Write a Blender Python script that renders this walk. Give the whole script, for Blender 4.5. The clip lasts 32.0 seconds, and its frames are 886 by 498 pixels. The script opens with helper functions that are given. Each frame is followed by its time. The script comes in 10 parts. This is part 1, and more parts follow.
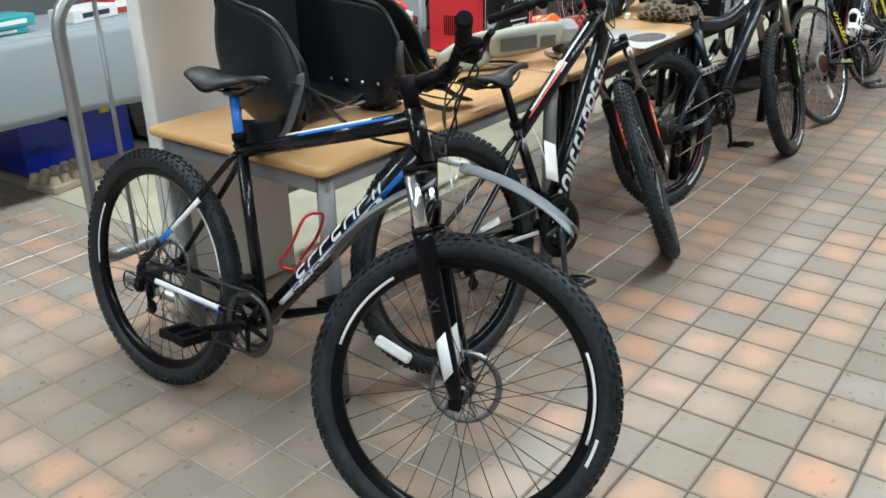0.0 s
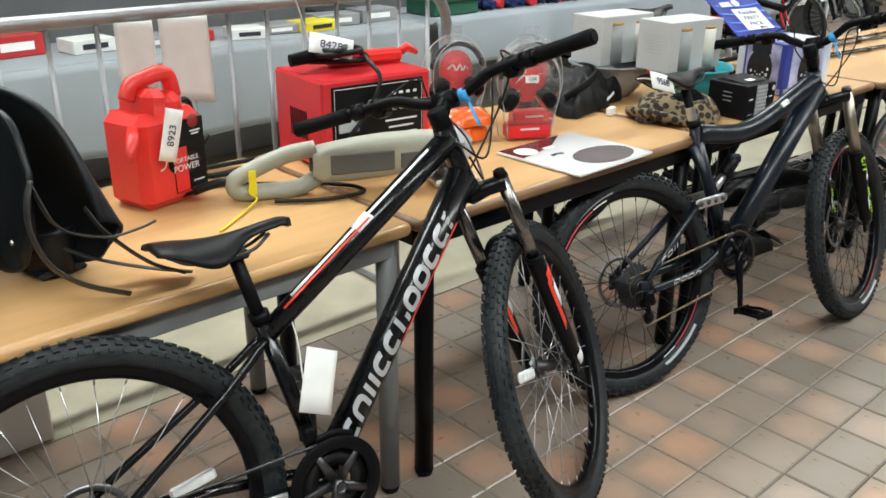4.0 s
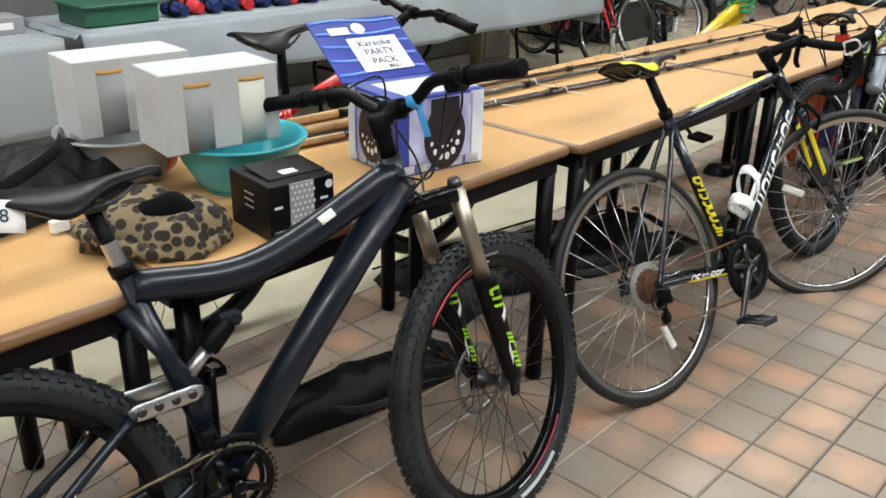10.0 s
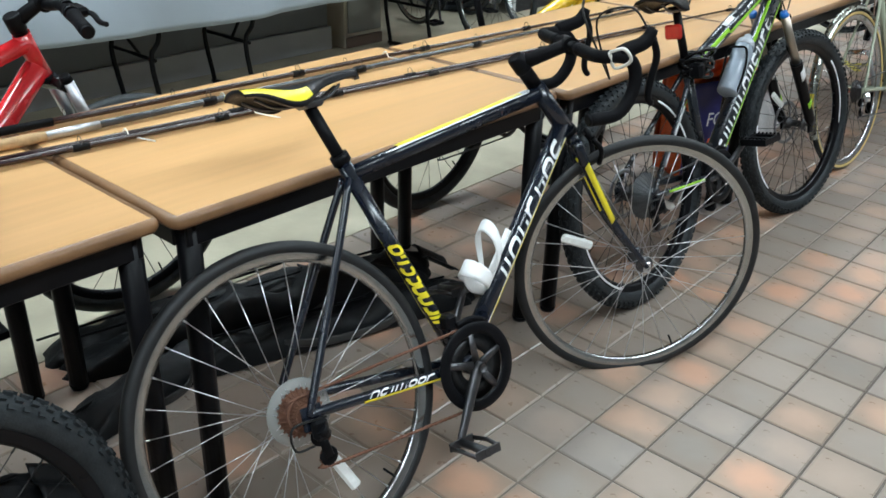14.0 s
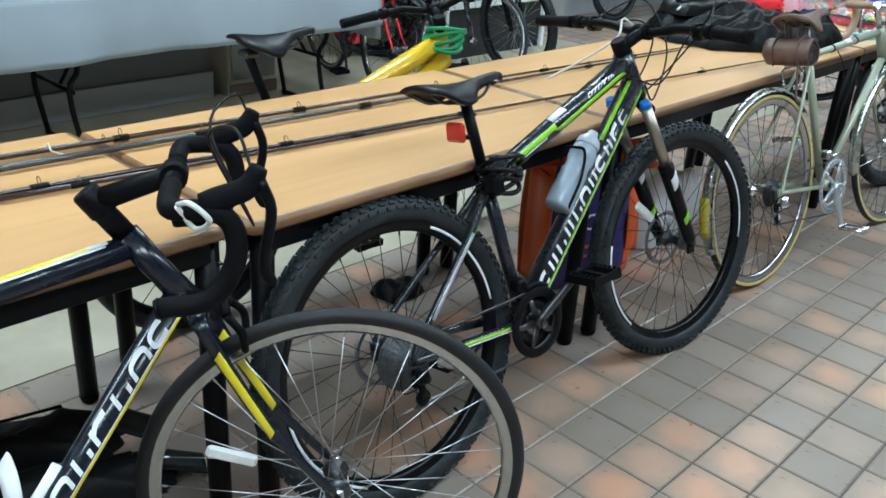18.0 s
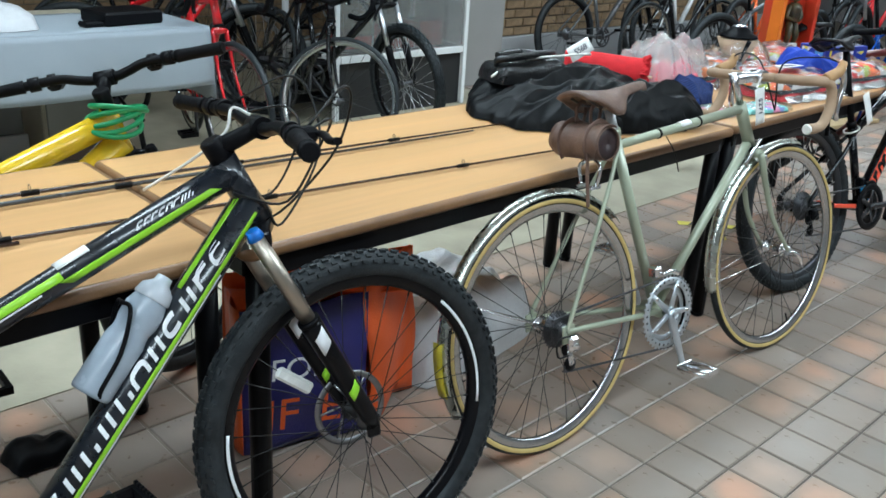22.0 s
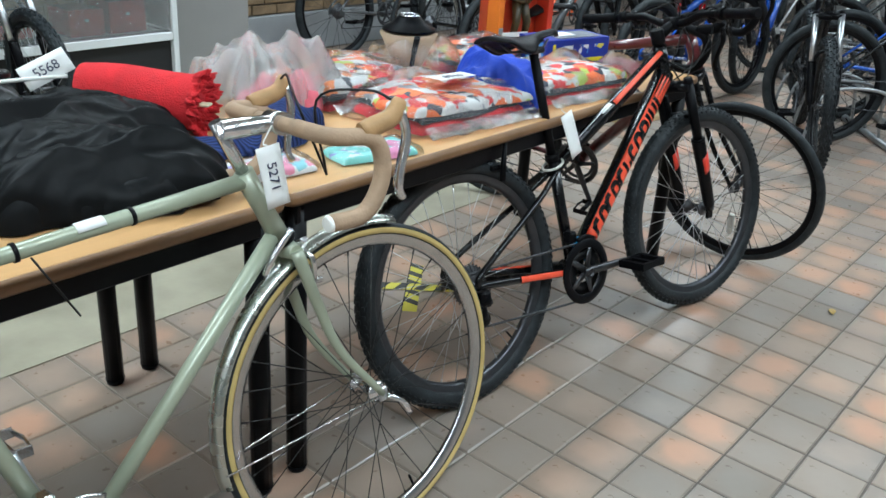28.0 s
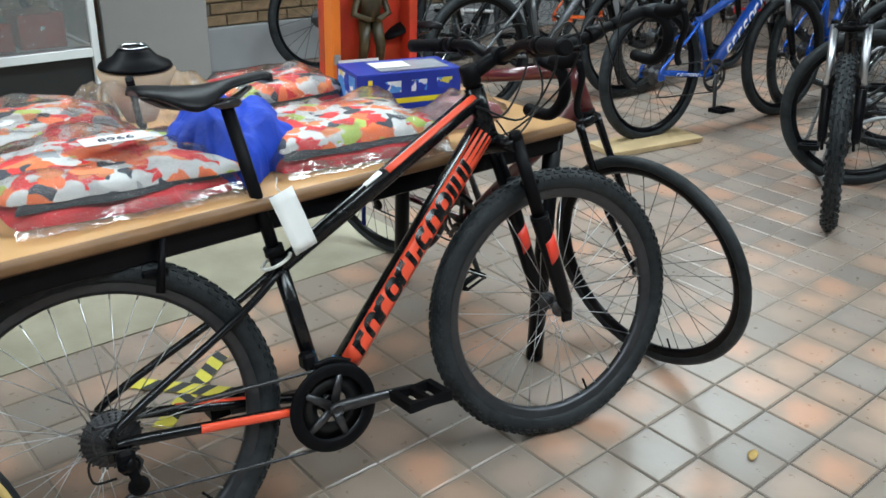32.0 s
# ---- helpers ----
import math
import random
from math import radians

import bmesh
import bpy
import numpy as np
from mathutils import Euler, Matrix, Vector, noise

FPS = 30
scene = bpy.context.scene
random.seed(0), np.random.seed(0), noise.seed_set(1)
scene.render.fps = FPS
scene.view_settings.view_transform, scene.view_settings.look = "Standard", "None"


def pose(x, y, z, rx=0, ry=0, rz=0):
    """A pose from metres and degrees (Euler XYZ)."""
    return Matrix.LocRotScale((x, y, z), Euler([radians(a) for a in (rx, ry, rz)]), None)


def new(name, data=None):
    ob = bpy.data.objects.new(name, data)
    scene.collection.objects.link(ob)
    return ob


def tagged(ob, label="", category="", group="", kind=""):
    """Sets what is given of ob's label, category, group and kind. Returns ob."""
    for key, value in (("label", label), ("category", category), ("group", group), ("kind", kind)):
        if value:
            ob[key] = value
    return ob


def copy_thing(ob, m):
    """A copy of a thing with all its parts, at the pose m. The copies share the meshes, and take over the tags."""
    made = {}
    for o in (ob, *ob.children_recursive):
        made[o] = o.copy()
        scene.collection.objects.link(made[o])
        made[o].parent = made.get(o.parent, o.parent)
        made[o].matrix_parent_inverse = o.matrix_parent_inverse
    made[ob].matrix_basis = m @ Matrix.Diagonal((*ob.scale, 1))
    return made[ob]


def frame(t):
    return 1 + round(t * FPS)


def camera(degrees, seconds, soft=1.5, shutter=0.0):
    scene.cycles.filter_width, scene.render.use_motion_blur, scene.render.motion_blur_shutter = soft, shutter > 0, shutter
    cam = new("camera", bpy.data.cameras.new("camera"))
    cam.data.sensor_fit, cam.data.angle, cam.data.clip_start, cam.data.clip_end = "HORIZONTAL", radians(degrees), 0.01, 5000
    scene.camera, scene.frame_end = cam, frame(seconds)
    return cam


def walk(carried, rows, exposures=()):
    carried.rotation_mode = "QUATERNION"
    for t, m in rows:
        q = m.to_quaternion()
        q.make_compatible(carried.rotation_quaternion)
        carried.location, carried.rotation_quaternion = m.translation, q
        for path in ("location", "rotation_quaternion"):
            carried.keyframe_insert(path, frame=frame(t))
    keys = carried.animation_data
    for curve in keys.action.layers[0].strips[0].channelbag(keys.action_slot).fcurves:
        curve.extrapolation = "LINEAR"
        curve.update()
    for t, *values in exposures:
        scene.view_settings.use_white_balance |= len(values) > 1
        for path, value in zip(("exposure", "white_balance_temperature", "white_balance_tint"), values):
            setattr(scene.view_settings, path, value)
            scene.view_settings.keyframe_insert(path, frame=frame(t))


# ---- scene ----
cam = camera(54.1, 32.0, soft=1.6)
METRES, EYE, TILT, LEAN, TURN = 9.76, 1.42, 0.0, 0.0, -52.5
ROWS = [
    (0.0, 0.0, 0.0, 0.0, -0.51, -23.99, 1.14),
    (0.5, 0.0132, 0.0161, -0.0001, -0.42, -23.34, -0.89),
    (1.0, 0.026, 0.0341, 0.0003, 0.23, -22.86, -2.0),
    (1.5, 0.0397, 0.0529, -0.0008, 3.91, -23.51, -1.22),
    (2.0, 0.0548, 0.0707, -0.0001, 7.74, -23.1, -2.77),
    (2.5, 0.0606, 0.0818, -0.001, 8.52, -22.78, -1.33),
    (3.0, 0.0667, 0.0997, -0.0022, 10.22, -23.4, -0.81),
    (3.5, 0.0756, 0.1157, -0.0005, 9.17, -22.37, -0.46),
    (5.5, 0.1128, 0.1634, -0.0014, 14.41, -23.1, -0.58),
    (6.0, 0.1199, 0.1796, -0.0027, 12.53, -24.57, -0.8),
    (6.5, 0.1297, 0.198, -0.0023, 9.82, -25.64, -1.57),
    (7.0, 0.1361, 0.2085, -0.0022, 9.23, -25.58, -0.54),
    (7.5, 0.1447, 0.2199, -0.0017, 10.97, -24.84, -0.49),
    (8.0, 0.1564, 0.2322, -0.0009, 10.99, -24.82, -0.7),
    (8.5, 0.1646, 0.2387, -0.0006, 10.02, -24.52, -0.25),
    (9.0, 0.168, 0.2473, -0.0015, 8.54, -23.74, -0.43),
    (9.5, 0.1726, 0.2578, -0.003, 6.82, -23.72, -0.9),
    (10.0, 0.1845, 0.2723, -0.0021, 5.51, -23.42, -1.05),
    (10.5, 0.1947, 0.2845, -0.001, 7.05, -22.79, -1.11),
    (11.0, 0.2, 0.2933, -0.0012, 8.05, -23.88, -0.01),
    (11.5, 0.2107, 0.306, -0.0012, 8.77, -24.48, -0.13),
    (12.0, 0.2257, 0.3182, -0.001, 7.45, -24.77, -0.4),
    (12.5, 0.2354, 0.3259, -0.0021, 4.28, -25.01, -0.26),
    (13.0, 0.24, 0.3345, -0.0041, 2.78, -25.45, -0.66),
    (13.5, 0.2508, 0.3487, -0.0029, 3.22, -25.88, -0.93),
    (15.5, 0.2876, 0.4044, -0.0038, 8.13, -27.29, -2.36),
    (16.0, 0.2959, 0.4112, -0.0023, 6.48, -23.51, -2.26),
    (16.5, 0.3007, 0.4174, -0.0032, 5.56, -21.88, -2.54),
    (17.0, 0.3105, 0.4309, -0.0022, 6.17, -22.35, -3.65),
    (17.5, 0.3209, 0.4451, -0.0026, 6.5, -23.61, -4.14),
    (18.0, 0.3306, 0.4565, -0.0035, 6.64, -24.65, -3.31),
    (18.5, 0.3454, 0.4707, -0.0031, 8.24, -24.41, -4.14),
    (19.0, 0.3568, 0.4797, -0.0032, 8.54, -23.8, -4.48),
    (19.5, 0.3632, 0.4866, -0.0038, 6.72, -23.62, -3.98),
    (20.0, 0.3732, 0.5008, -0.0049, 7.65, -24.65, -4.13),
    (20.5, 0.385, 0.515, -0.0038, 8.18, -23.69, -4.18),
    (21.0, 0.3915, 0.5249, -0.0039, 6.41, -23.16, -3.85),
    (21.5, 0.4028, 0.5385, -0.0042, 7.8, -22.31, -2.81),
    (22.0, 0.4186, 0.5534, -0.0033, 9.43, -22.24, -3.35),
    (22.5, 0.4259, 0.5605, -0.0053, 10.15, -23.74, -3.93),
    (23.0, 0.4281, 0.5672, -0.0074, 10.63, -24.27, -3.91),
    (23.5, 0.4356, 0.5812, -0.0082, 10.1, -24.55, -4.15),
    (24.0, 0.4467, 0.5973, -0.0068, 8.8, -25.03, -4.88),
    (24.5, 0.452, 0.6055, -0.0074, 7.86, -25.89, -4.84),
    (26.5, 0.4879, 0.6438, -0.007, 10.08, -25.16, -3.12),
    (27.0, 0.4929, 0.6558, -0.0081, 8.2, -25.38, -3.27),
    (27.5, 0.5032, 0.6748, -0.0061, 6.05, -24.5, -3.44),
    (28.0, 0.5109, 0.6899, -0.0059, 3.15, -24.0, -3.6),
    (28.5, 0.5238, 0.7021, -0.0058, 0.95, -24.62, -2.33),
    (29.0, 0.5408, 0.7174, -0.0073, 1.85, -25.8, -2.22),
    (29.5, 0.5497, 0.7267, -0.0079, 1.69, -25.75, -1.61),
    (30.0, 0.5532, 0.7396, -0.0071, 1.08, -24.96, -1.05),
    (30.5, 0.5569, 0.7499, -0.0058, 1.71, -24.05, -1.29),
    (31.0, 0.5674, 0.758, -0.0061, 5.26, -24.5, -1.39),
    (31.5, 0.5863, 0.7688, -0.007, 10.08, -25.03, -1.55),
    (32.0, 0.5999, 0.7813, -0.0059, 11.73, -24.72, -1.68),
]
walk(cam, [(t, pose(0, 0, EYE, TILT, LEAN, TURN) @ pose(METRES * x, METRES * y, METRES * z, 90 + pitch, roll, yaw)) for t, x, y, z, yaw, pitch, roll in ROWS],
     [(0.0, 0.0, 5950, 6), (2.0, 0.0, 6250, 8), (3.0, 0.0, 6300, 8), (6.5, 0.0, 6650, 11), (9.0, 0.0, 6600, 11), (13.0, -0.08, 6000, 8), (15.5, -0.10, 5450, 3), (18.0, -0.13, 5350, 2), (21.0, -0.12, 5450, 3), (24.5, -0.11, 5650, 6), (27.0, -0.12, 5350, 3), (29.0, -0.14, 5850, 5), (31.0, -0.12, 5800, 5), (32.0, -0.12, 5800, 5)])

# ---- world and light ----
world = bpy.data.worlds.new("hall_world")
scene.world = world
world.use_nodes = True
world.node_tree.nodes["Background"].inputs[0].default_value = (0.75, 0.82, 0.9, 1)
world.node_tree.nodes["Background"].inputs[1].default_value = 0.05
CEIL = 3.1
LAMP_SPOTS = [(x, y) for x in (-1.0, 2.2, 5.4, 8.6, 11.8, 15.0) for y in (-0.2, 3.0)]
for lx, ly in LAMP_SPOTS:
    lamp = bpy.data.lights.new("tube_light", "AREA")
    lamp.shape, lamp.size, lamp.size_y = "RECTANGLE", 2.4, 0.5
    lamp.spread = radians(140)
    lamp.energy, lamp.color = (49.5 if ly < 0 else 50.0), (0.915, 1.0, 0.985)
    new("tube_light", lamp).matrix_world = pose(lx, ly, CEIL - 0.10)

# ---- materials ----
MATS = {}


def surf(name, col, rough=0.5, metal=0.0, var=0.12, scale=25.0, bump=0.0, bscale=180.0, coat=0.0, wear=None, spec=0.5):
    """A procedural surface: colour varied at two scales, roughness varied, fine relief."""
    if name in MATS:
        return MATS[name]
    m = bpy.data.materials.new(name)
    m.use_nodes = True
    nt = m.node_tree
    N, L = nt.nodes, nt.links
    b = N["Principled BSDF"]
    tc = N.new("ShaderNodeTexCoord")
    n1 = N.new("ShaderNodeTexNoise")
    n1.inputs["Scale"].default_value, n1.inputs["Detail"].default_value = scale, 4
    n2 = N.new("ShaderNodeTexNoise")
    n2.inputs["Scale"].default_value, n2.inputs["Detail"].default_value = scale * 0.17, 3
    L.new(tc.outputs["Object"], n1.inputs["Vector"])
    L.new(tc.outputs["Object"], n2.inputs["Vector"])
    add = N.new("ShaderNodeMath")
    add.operation = "ADD"
    L.new(n1.outputs["Fac"], add.inputs[0])
    L.new(n2.outputs["Fac"], add.inputs[1])
    mr = N.new("ShaderNodeMapRange")
    mr.inputs["From Min"].default_value, mr.inputs["From Max"].default_value = 0.65, 1.35
    L.new(add.outputs[0], mr.inputs["Value"])
    mix = N.new("ShaderNodeMix")
    mix.data_type = "RGBA"
    lo = [c * (1 - var) for c in col]
    hi = [min(1, c * (1 + var)) for c in (wear or col)]
    mix.inputs["A"].default_value, mix.inputs["B"].default_value = (*lo, 1), (*hi, 1)
    L.new(mr.outputs["Result"], mix.inputs["Factor"])
    L.new(mix.outputs["Result"], b.inputs["Base Color"])
    rr = N.new("ShaderNodeMapRange")
    rr.inputs["To Min"].default_value, rr.inputs["To Max"].default_value = max(0.03, rough - 0.08), min(1, rough + 0.08)
    L.new(n1.outputs["Fac"], rr.inputs["Value"])
    L.new(rr.outputs["Result"], b.inputs["Roughness"])
    b.inputs["Metallic"].default_value = metal
    b.inputs["Coat Weight"].default_value = coat
    b.inputs["Specular IOR Level"].default_value = spec
    b.inputs["Coat Roughness"].default_value = 0.08
    if bump:
        n3 = N.new("ShaderNodeTexNoise")
        n3.inputs["Scale"].default_value, n3.inputs["Detail"].default_value = bscale, 3
        L.new(tc.outputs["Object"], n3.inputs["Vector"])
        bp = N.new("ShaderNodeBump")
        bp.inputs["Strength"].default_value, bp.inputs["Distance"].default_value = bump, 0.01
        L.new(n3.outputs["Fac"], bp.inputs["Height"])
        L.new(bp.outputs["Normal"], b.inputs["Normal"])
    MATS[name] = m
    return m


def film(name, col=(0.9, 0.9, 0.9), rough=0.12, alpha=0.25, ior=1.36):
    """Thin clear plastic: see-through with a little haze, sharp gloss on its creases."""
    if name in MATS:
        return MATS[name]
    m = surf(name, col, 0.4, 0, 0.05, 40, 0.5, 38)
    nt = m.node_tree
    N, L = nt.nodes, nt.links
    b = N["Principled BSDF"]
    b.inputs["Alpha"].default_value = alpha
    b.inputs["Specular IOR Level"].default_value = 0.0
    fr = N.new("ShaderNodeFresnel")
    fr.inputs["IOR"].default_value = ior
    gl = N.new("ShaderNodeBsdfGlossy")
    gl.inputs["Roughness"].default_value = rough
    mx = N.new("ShaderNodeMixShader")
    bmp = [n for n in N if n.bl_idname == "ShaderNodeBump"][0]
    crease = bmp.inputs["Height"].links[0].from_node
    crease.inputs["Distortion"].default_value, crease.inputs["Detail"].default_value = 2.5, 5
    nrm = bmp.outputs["Normal"]
    L.new(nrm, gl.inputs["Normal"])
    L.new(nrm, fr.inputs["Normal"])
    L.new(fr.outputs["Fac"], mx.inputs["Fac"])
    L.new(b.outputs["BSDF"], mx.inputs[1])
    L.new(gl.outputs["BSDF"], mx.inputs[2])
    L.new(mx.outputs["Shader"], N["Material Output"].inputs["Surface"])
    return m


def glow(name, col, power):
    m = bpy.data.materials.new(name)
    m.use_nodes = True
    b = m.node_tree.nodes["Principled BSDF"]
    b.inputs["Base Color"].default_value = (*col, 1)
    b.inputs["Emission Color"].default_value = (*col, 1)
    b.inputs["Emission Strength"].default_value = power
    return m


def tile_mat(name, per_island):
    """Quarry tile: taupe-brown edges; some pieces fired to terracotta in their middle, smoked grey or dark."""
    m = surf(name, (0.3, 0.2, 0.15), 0.30, 0, 0.1, 30, 0.04, 45, spec=0.65)
    nt = m.node_tree
    N, L = nt.nodes, nt.links
    b = N["Principled BSDF"]
    if per_island:
        rnd = N.new("ShaderNodeNewGeometry").outputs["Random Per Island"]
    else:
        rnd = N.new("ShaderNodeObjectInfo").outputs["Random"]

    def ramp(stops):
        r = N.new("ShaderNodeValToRGB")
        el = r.color_ramp.elements
        el[0].position, el[0].color = stops[0][0], (*stops[0][1], 1)
        el[1].position, el[1].color = stops[-1][0], (*stops[-1][1], 1)
        for p, c in stops[1:-1]:
            el.new(p).color = (*c, 1)
        L.new(rnd, r.inputs["Fac"])
        return r.outputs["Color"]
    edge = ramp([(0.0, (0.232, 0.188, 0.154)), (0.3, (0.295, 0.240, 0.198)), (0.55, (0.275, 0.212, 0.166)), (0.8, (0.320, 0.245, 0.190)), (1.0, (0.250, 0.218, 0.194))])
    heart = ramp([(0.0, (0.246, 0.210, 0.180)), (0.30, (0.310, 0.256, 0.216)), (0.48, (0.365, 0.270, 0.210)), (0.62, (0.450, 0.295, 0.210)), (0.75, (0.510, 0.288, 0.190)), (0.87, (0.430, 0.305, 0.232)), (1.0, (0.296, 0.256, 0.226))])
    pos = N.new("ShaderNodeNewGeometry").outputs["Position"]
    # distance from the tile's middle, made uneven
    sub = N.new("ShaderNodeVectorMath")
    sub.operation = "SUBTRACT"
    sub.inputs[1].default_value = (TILE_X0, TILE_Y0, 0)
    L.new(pos, sub.inputs[0])
    sc = N.new("ShaderNodeVectorMath")
    sc.operation = "SCALE"
    sc.inputs["Scale"].default_value = 1.0 / PITCH
    L.new(sub.outputs[0], sc.inputs[0])
    fr = N.new("ShaderNodeVectorMath")
    fr.operation = "FRACTION"
    L.new(sc.outputs[0], fr.inputs[0])
    cen = N.new("ShaderNodeVectorMath")
    cen.operation = "DISTANCE"
    cen.inputs[1].default_value = (0.5, 0.5, 0.0)
    flat = N.new("ShaderNodeVectorMath")
    flat.operation = "MULTIPLY"
    flat.inputs[1].default_value = (1, 1, 0)
    L.new(fr.outputs[0], flat.inputs[0])
    L.new(flat.outputs[0], cen.inputs[0])
    big = N.new("ShaderNodeTexNoise")
    big.inputs["Scale"].default_value, big.inputs["Detail"].default_value = 8.0, 3
    L.new(pos, big.inputs["Vector"])
    dn = N.new("ShaderNodeMath")
    dn.operation = "MULTIPLY_ADD"
    dn.inputs[1].default_value = 0.75
    L.new(big.outputs["Fac"], dn.inputs[0])
    L.new(cen.outputs["Value"], dn.inputs[2])
    fac = N.new("ShaderNodeMapRange")
    fac.interpolation_type = "SMOOTHSTEP"
    fac.inputs["From Min"].default_value, fac.inputs["From Max"].default_value = 1.00, 0.50
    L.new(dn.outputs[0], fac.inputs["Value"])
    mx = N.new("ShaderNodeMix")
    mx.data_type = "RGBA"
    L.new(fac.outputs["Result"], mx.inputs["Factor"])
    L.new(edge, mx.inputs["A"])
    L.new(heart, mx.inputs["B"])
    # broad grime and fine mottling
    wide = N.new("ShaderNodeTexNoise")
    wide.inputs["Scale"].default_value, wide.inputs["Detail"].default_value = 1.7, 4
    L.new(pos, wide.inputs["Vector"])
    v = N.new("ShaderNodeMapRange")
    v.inputs["From Min"].default_value, v.inputs["From Max"].default_value = 0.3, 0.7
    v.inputs["To Min"].default_value, v.inputs["To Max"].default_value = 0.80, 1.07
    L.new(wide.outputs["Fac"], v.inputs["Value"])
    mul = N.new("ShaderNodeMix")
    mul.data_type, mul.blend_type = "RGBA", "MULTIPLY"
    mul.inputs["Factor"].default_value = 1.0
    L.new(mx.outputs["Result"], mul.inputs["A"])
    L.new(v.outputs["Result"], mul.inputs["B"])
    L.new(mul.outputs["Result"], b.inputs["Base Color"])
    return m


BLACK = surf("black_paint", (0.0035, 0.0035, 0.0045), 0.3, 0, 0.2, 30, 0.02, 200, coat=0.14, spec=0.10)
RUBBER = surf("tyre_rubber", (0.0105, 0.0125, 0.0142), 0.52, 0, 0.35, 40, 0.16, 220, wear=(0.023, 0.0265, 0.0290), spec=0.24)
GRIP = surf("grip_rubber", (0.005, 0.005, 0.006), 0.6, 0, 0.2, 40, 0.15, 300, spec=0.08)
SADDLE = surf("saddle_vinyl", (0.006, 0.006, 0.0075), 0.4, 0, 0.2, 30, 0.06, 260, spec=0.18)
CHROME = surf("polished_alloy", (0.72, 0.73, 0.75), 0.2, 1, 0.08, 60, 0.02, 200)
ALLOY = surf("satin_alloy", (0.55, 0.56, 0.58), 0.36, 1, 0.1, 60, 0.03, 200)
STEEL = surf("dark_steel", (0.085, 0.085, 0.09), 0.4, 0.9, 0.25, 60, 0.05, 220)
RUST = surf("rusty_steel", (0.22, 0.09, 0.045), 0.75, 0.3, 0.4, 90, 0.3, 250, wear=(0.12, 0.06, 0.04))
SPOKE = surf("spoke_steel", (0.6, 0.6, 0.62), 0.3, 1, 0.05)
SPOKE_BLK = surf("black_spoke", (0.03, 0.03, 0.03), 0.35, 0.6, 0.05)
CABLE = surf("cable_black", (0.006, 0.006, 0.006), 0.4, 0, 0.1, spec=0.3)
WHITE_DECAL = surf("white_decal", (0.75, 0.76, 0.78), 0.35, 0, 0.05)
PLASTIC = surf("black_plastic", (0.004, 0.004, 0.005), 0.44, 0, 0.2, 40, 0.06, 240, spec=0.10)
REFLECT = surf("clear_reflector", (0.75, 0.76, 0.74), 0.25, 0, 0.1, 60, 0.2, 300)
REDREF = surf("red_reflector", (0.5, 0.03, 0.02), 0.2, 0, 0.1, 60, 0.2, 300)
PAPER = surf("paper_tag", (0.8, 0.8, 0.78), 0.7, 0, 0.04, 20)
INK = surf("pen_ink", (0.02, 0.02, 0.03), 0.7, 0, 0.05)
TIE = surf("white_nylon_tie", (0.78, 0.78, 0.74), 0.45, 0, 0.04)
YELLOW = surf("yellow_decal", (0.78, 0.66, 0.02), 0.35, 0, 0.06)
LIME = surf("lime_decal", (0.30, 0.62, 0.02), 0.35, 0, 0.06)
BLUE = surf("blue_decal", (0.02, 0.16, 0.6), 0.35, 0, 0.06)
SKYTAPE = surf("blue_tape", (0.05, 0.33, 0.72), 0.5, 0, 0.06)
REDP = surf("red_decal", (0.75, 0.05, 0.025), 0.35, 0, 0.06)
DISCSTEEL = surf("brushed_disc_steel", (0.24, 0.24, 0.25), 0.34, 0.9, 0.15, 90)
BLKHOLE = surf("dark_drilled_hole", (0.012, 0.012, 0.013), 0.7)
BRONZE = surf("bronze_stanchion", (0.36, 0.32, 0.265), 0.36, 0.9, 0.08)

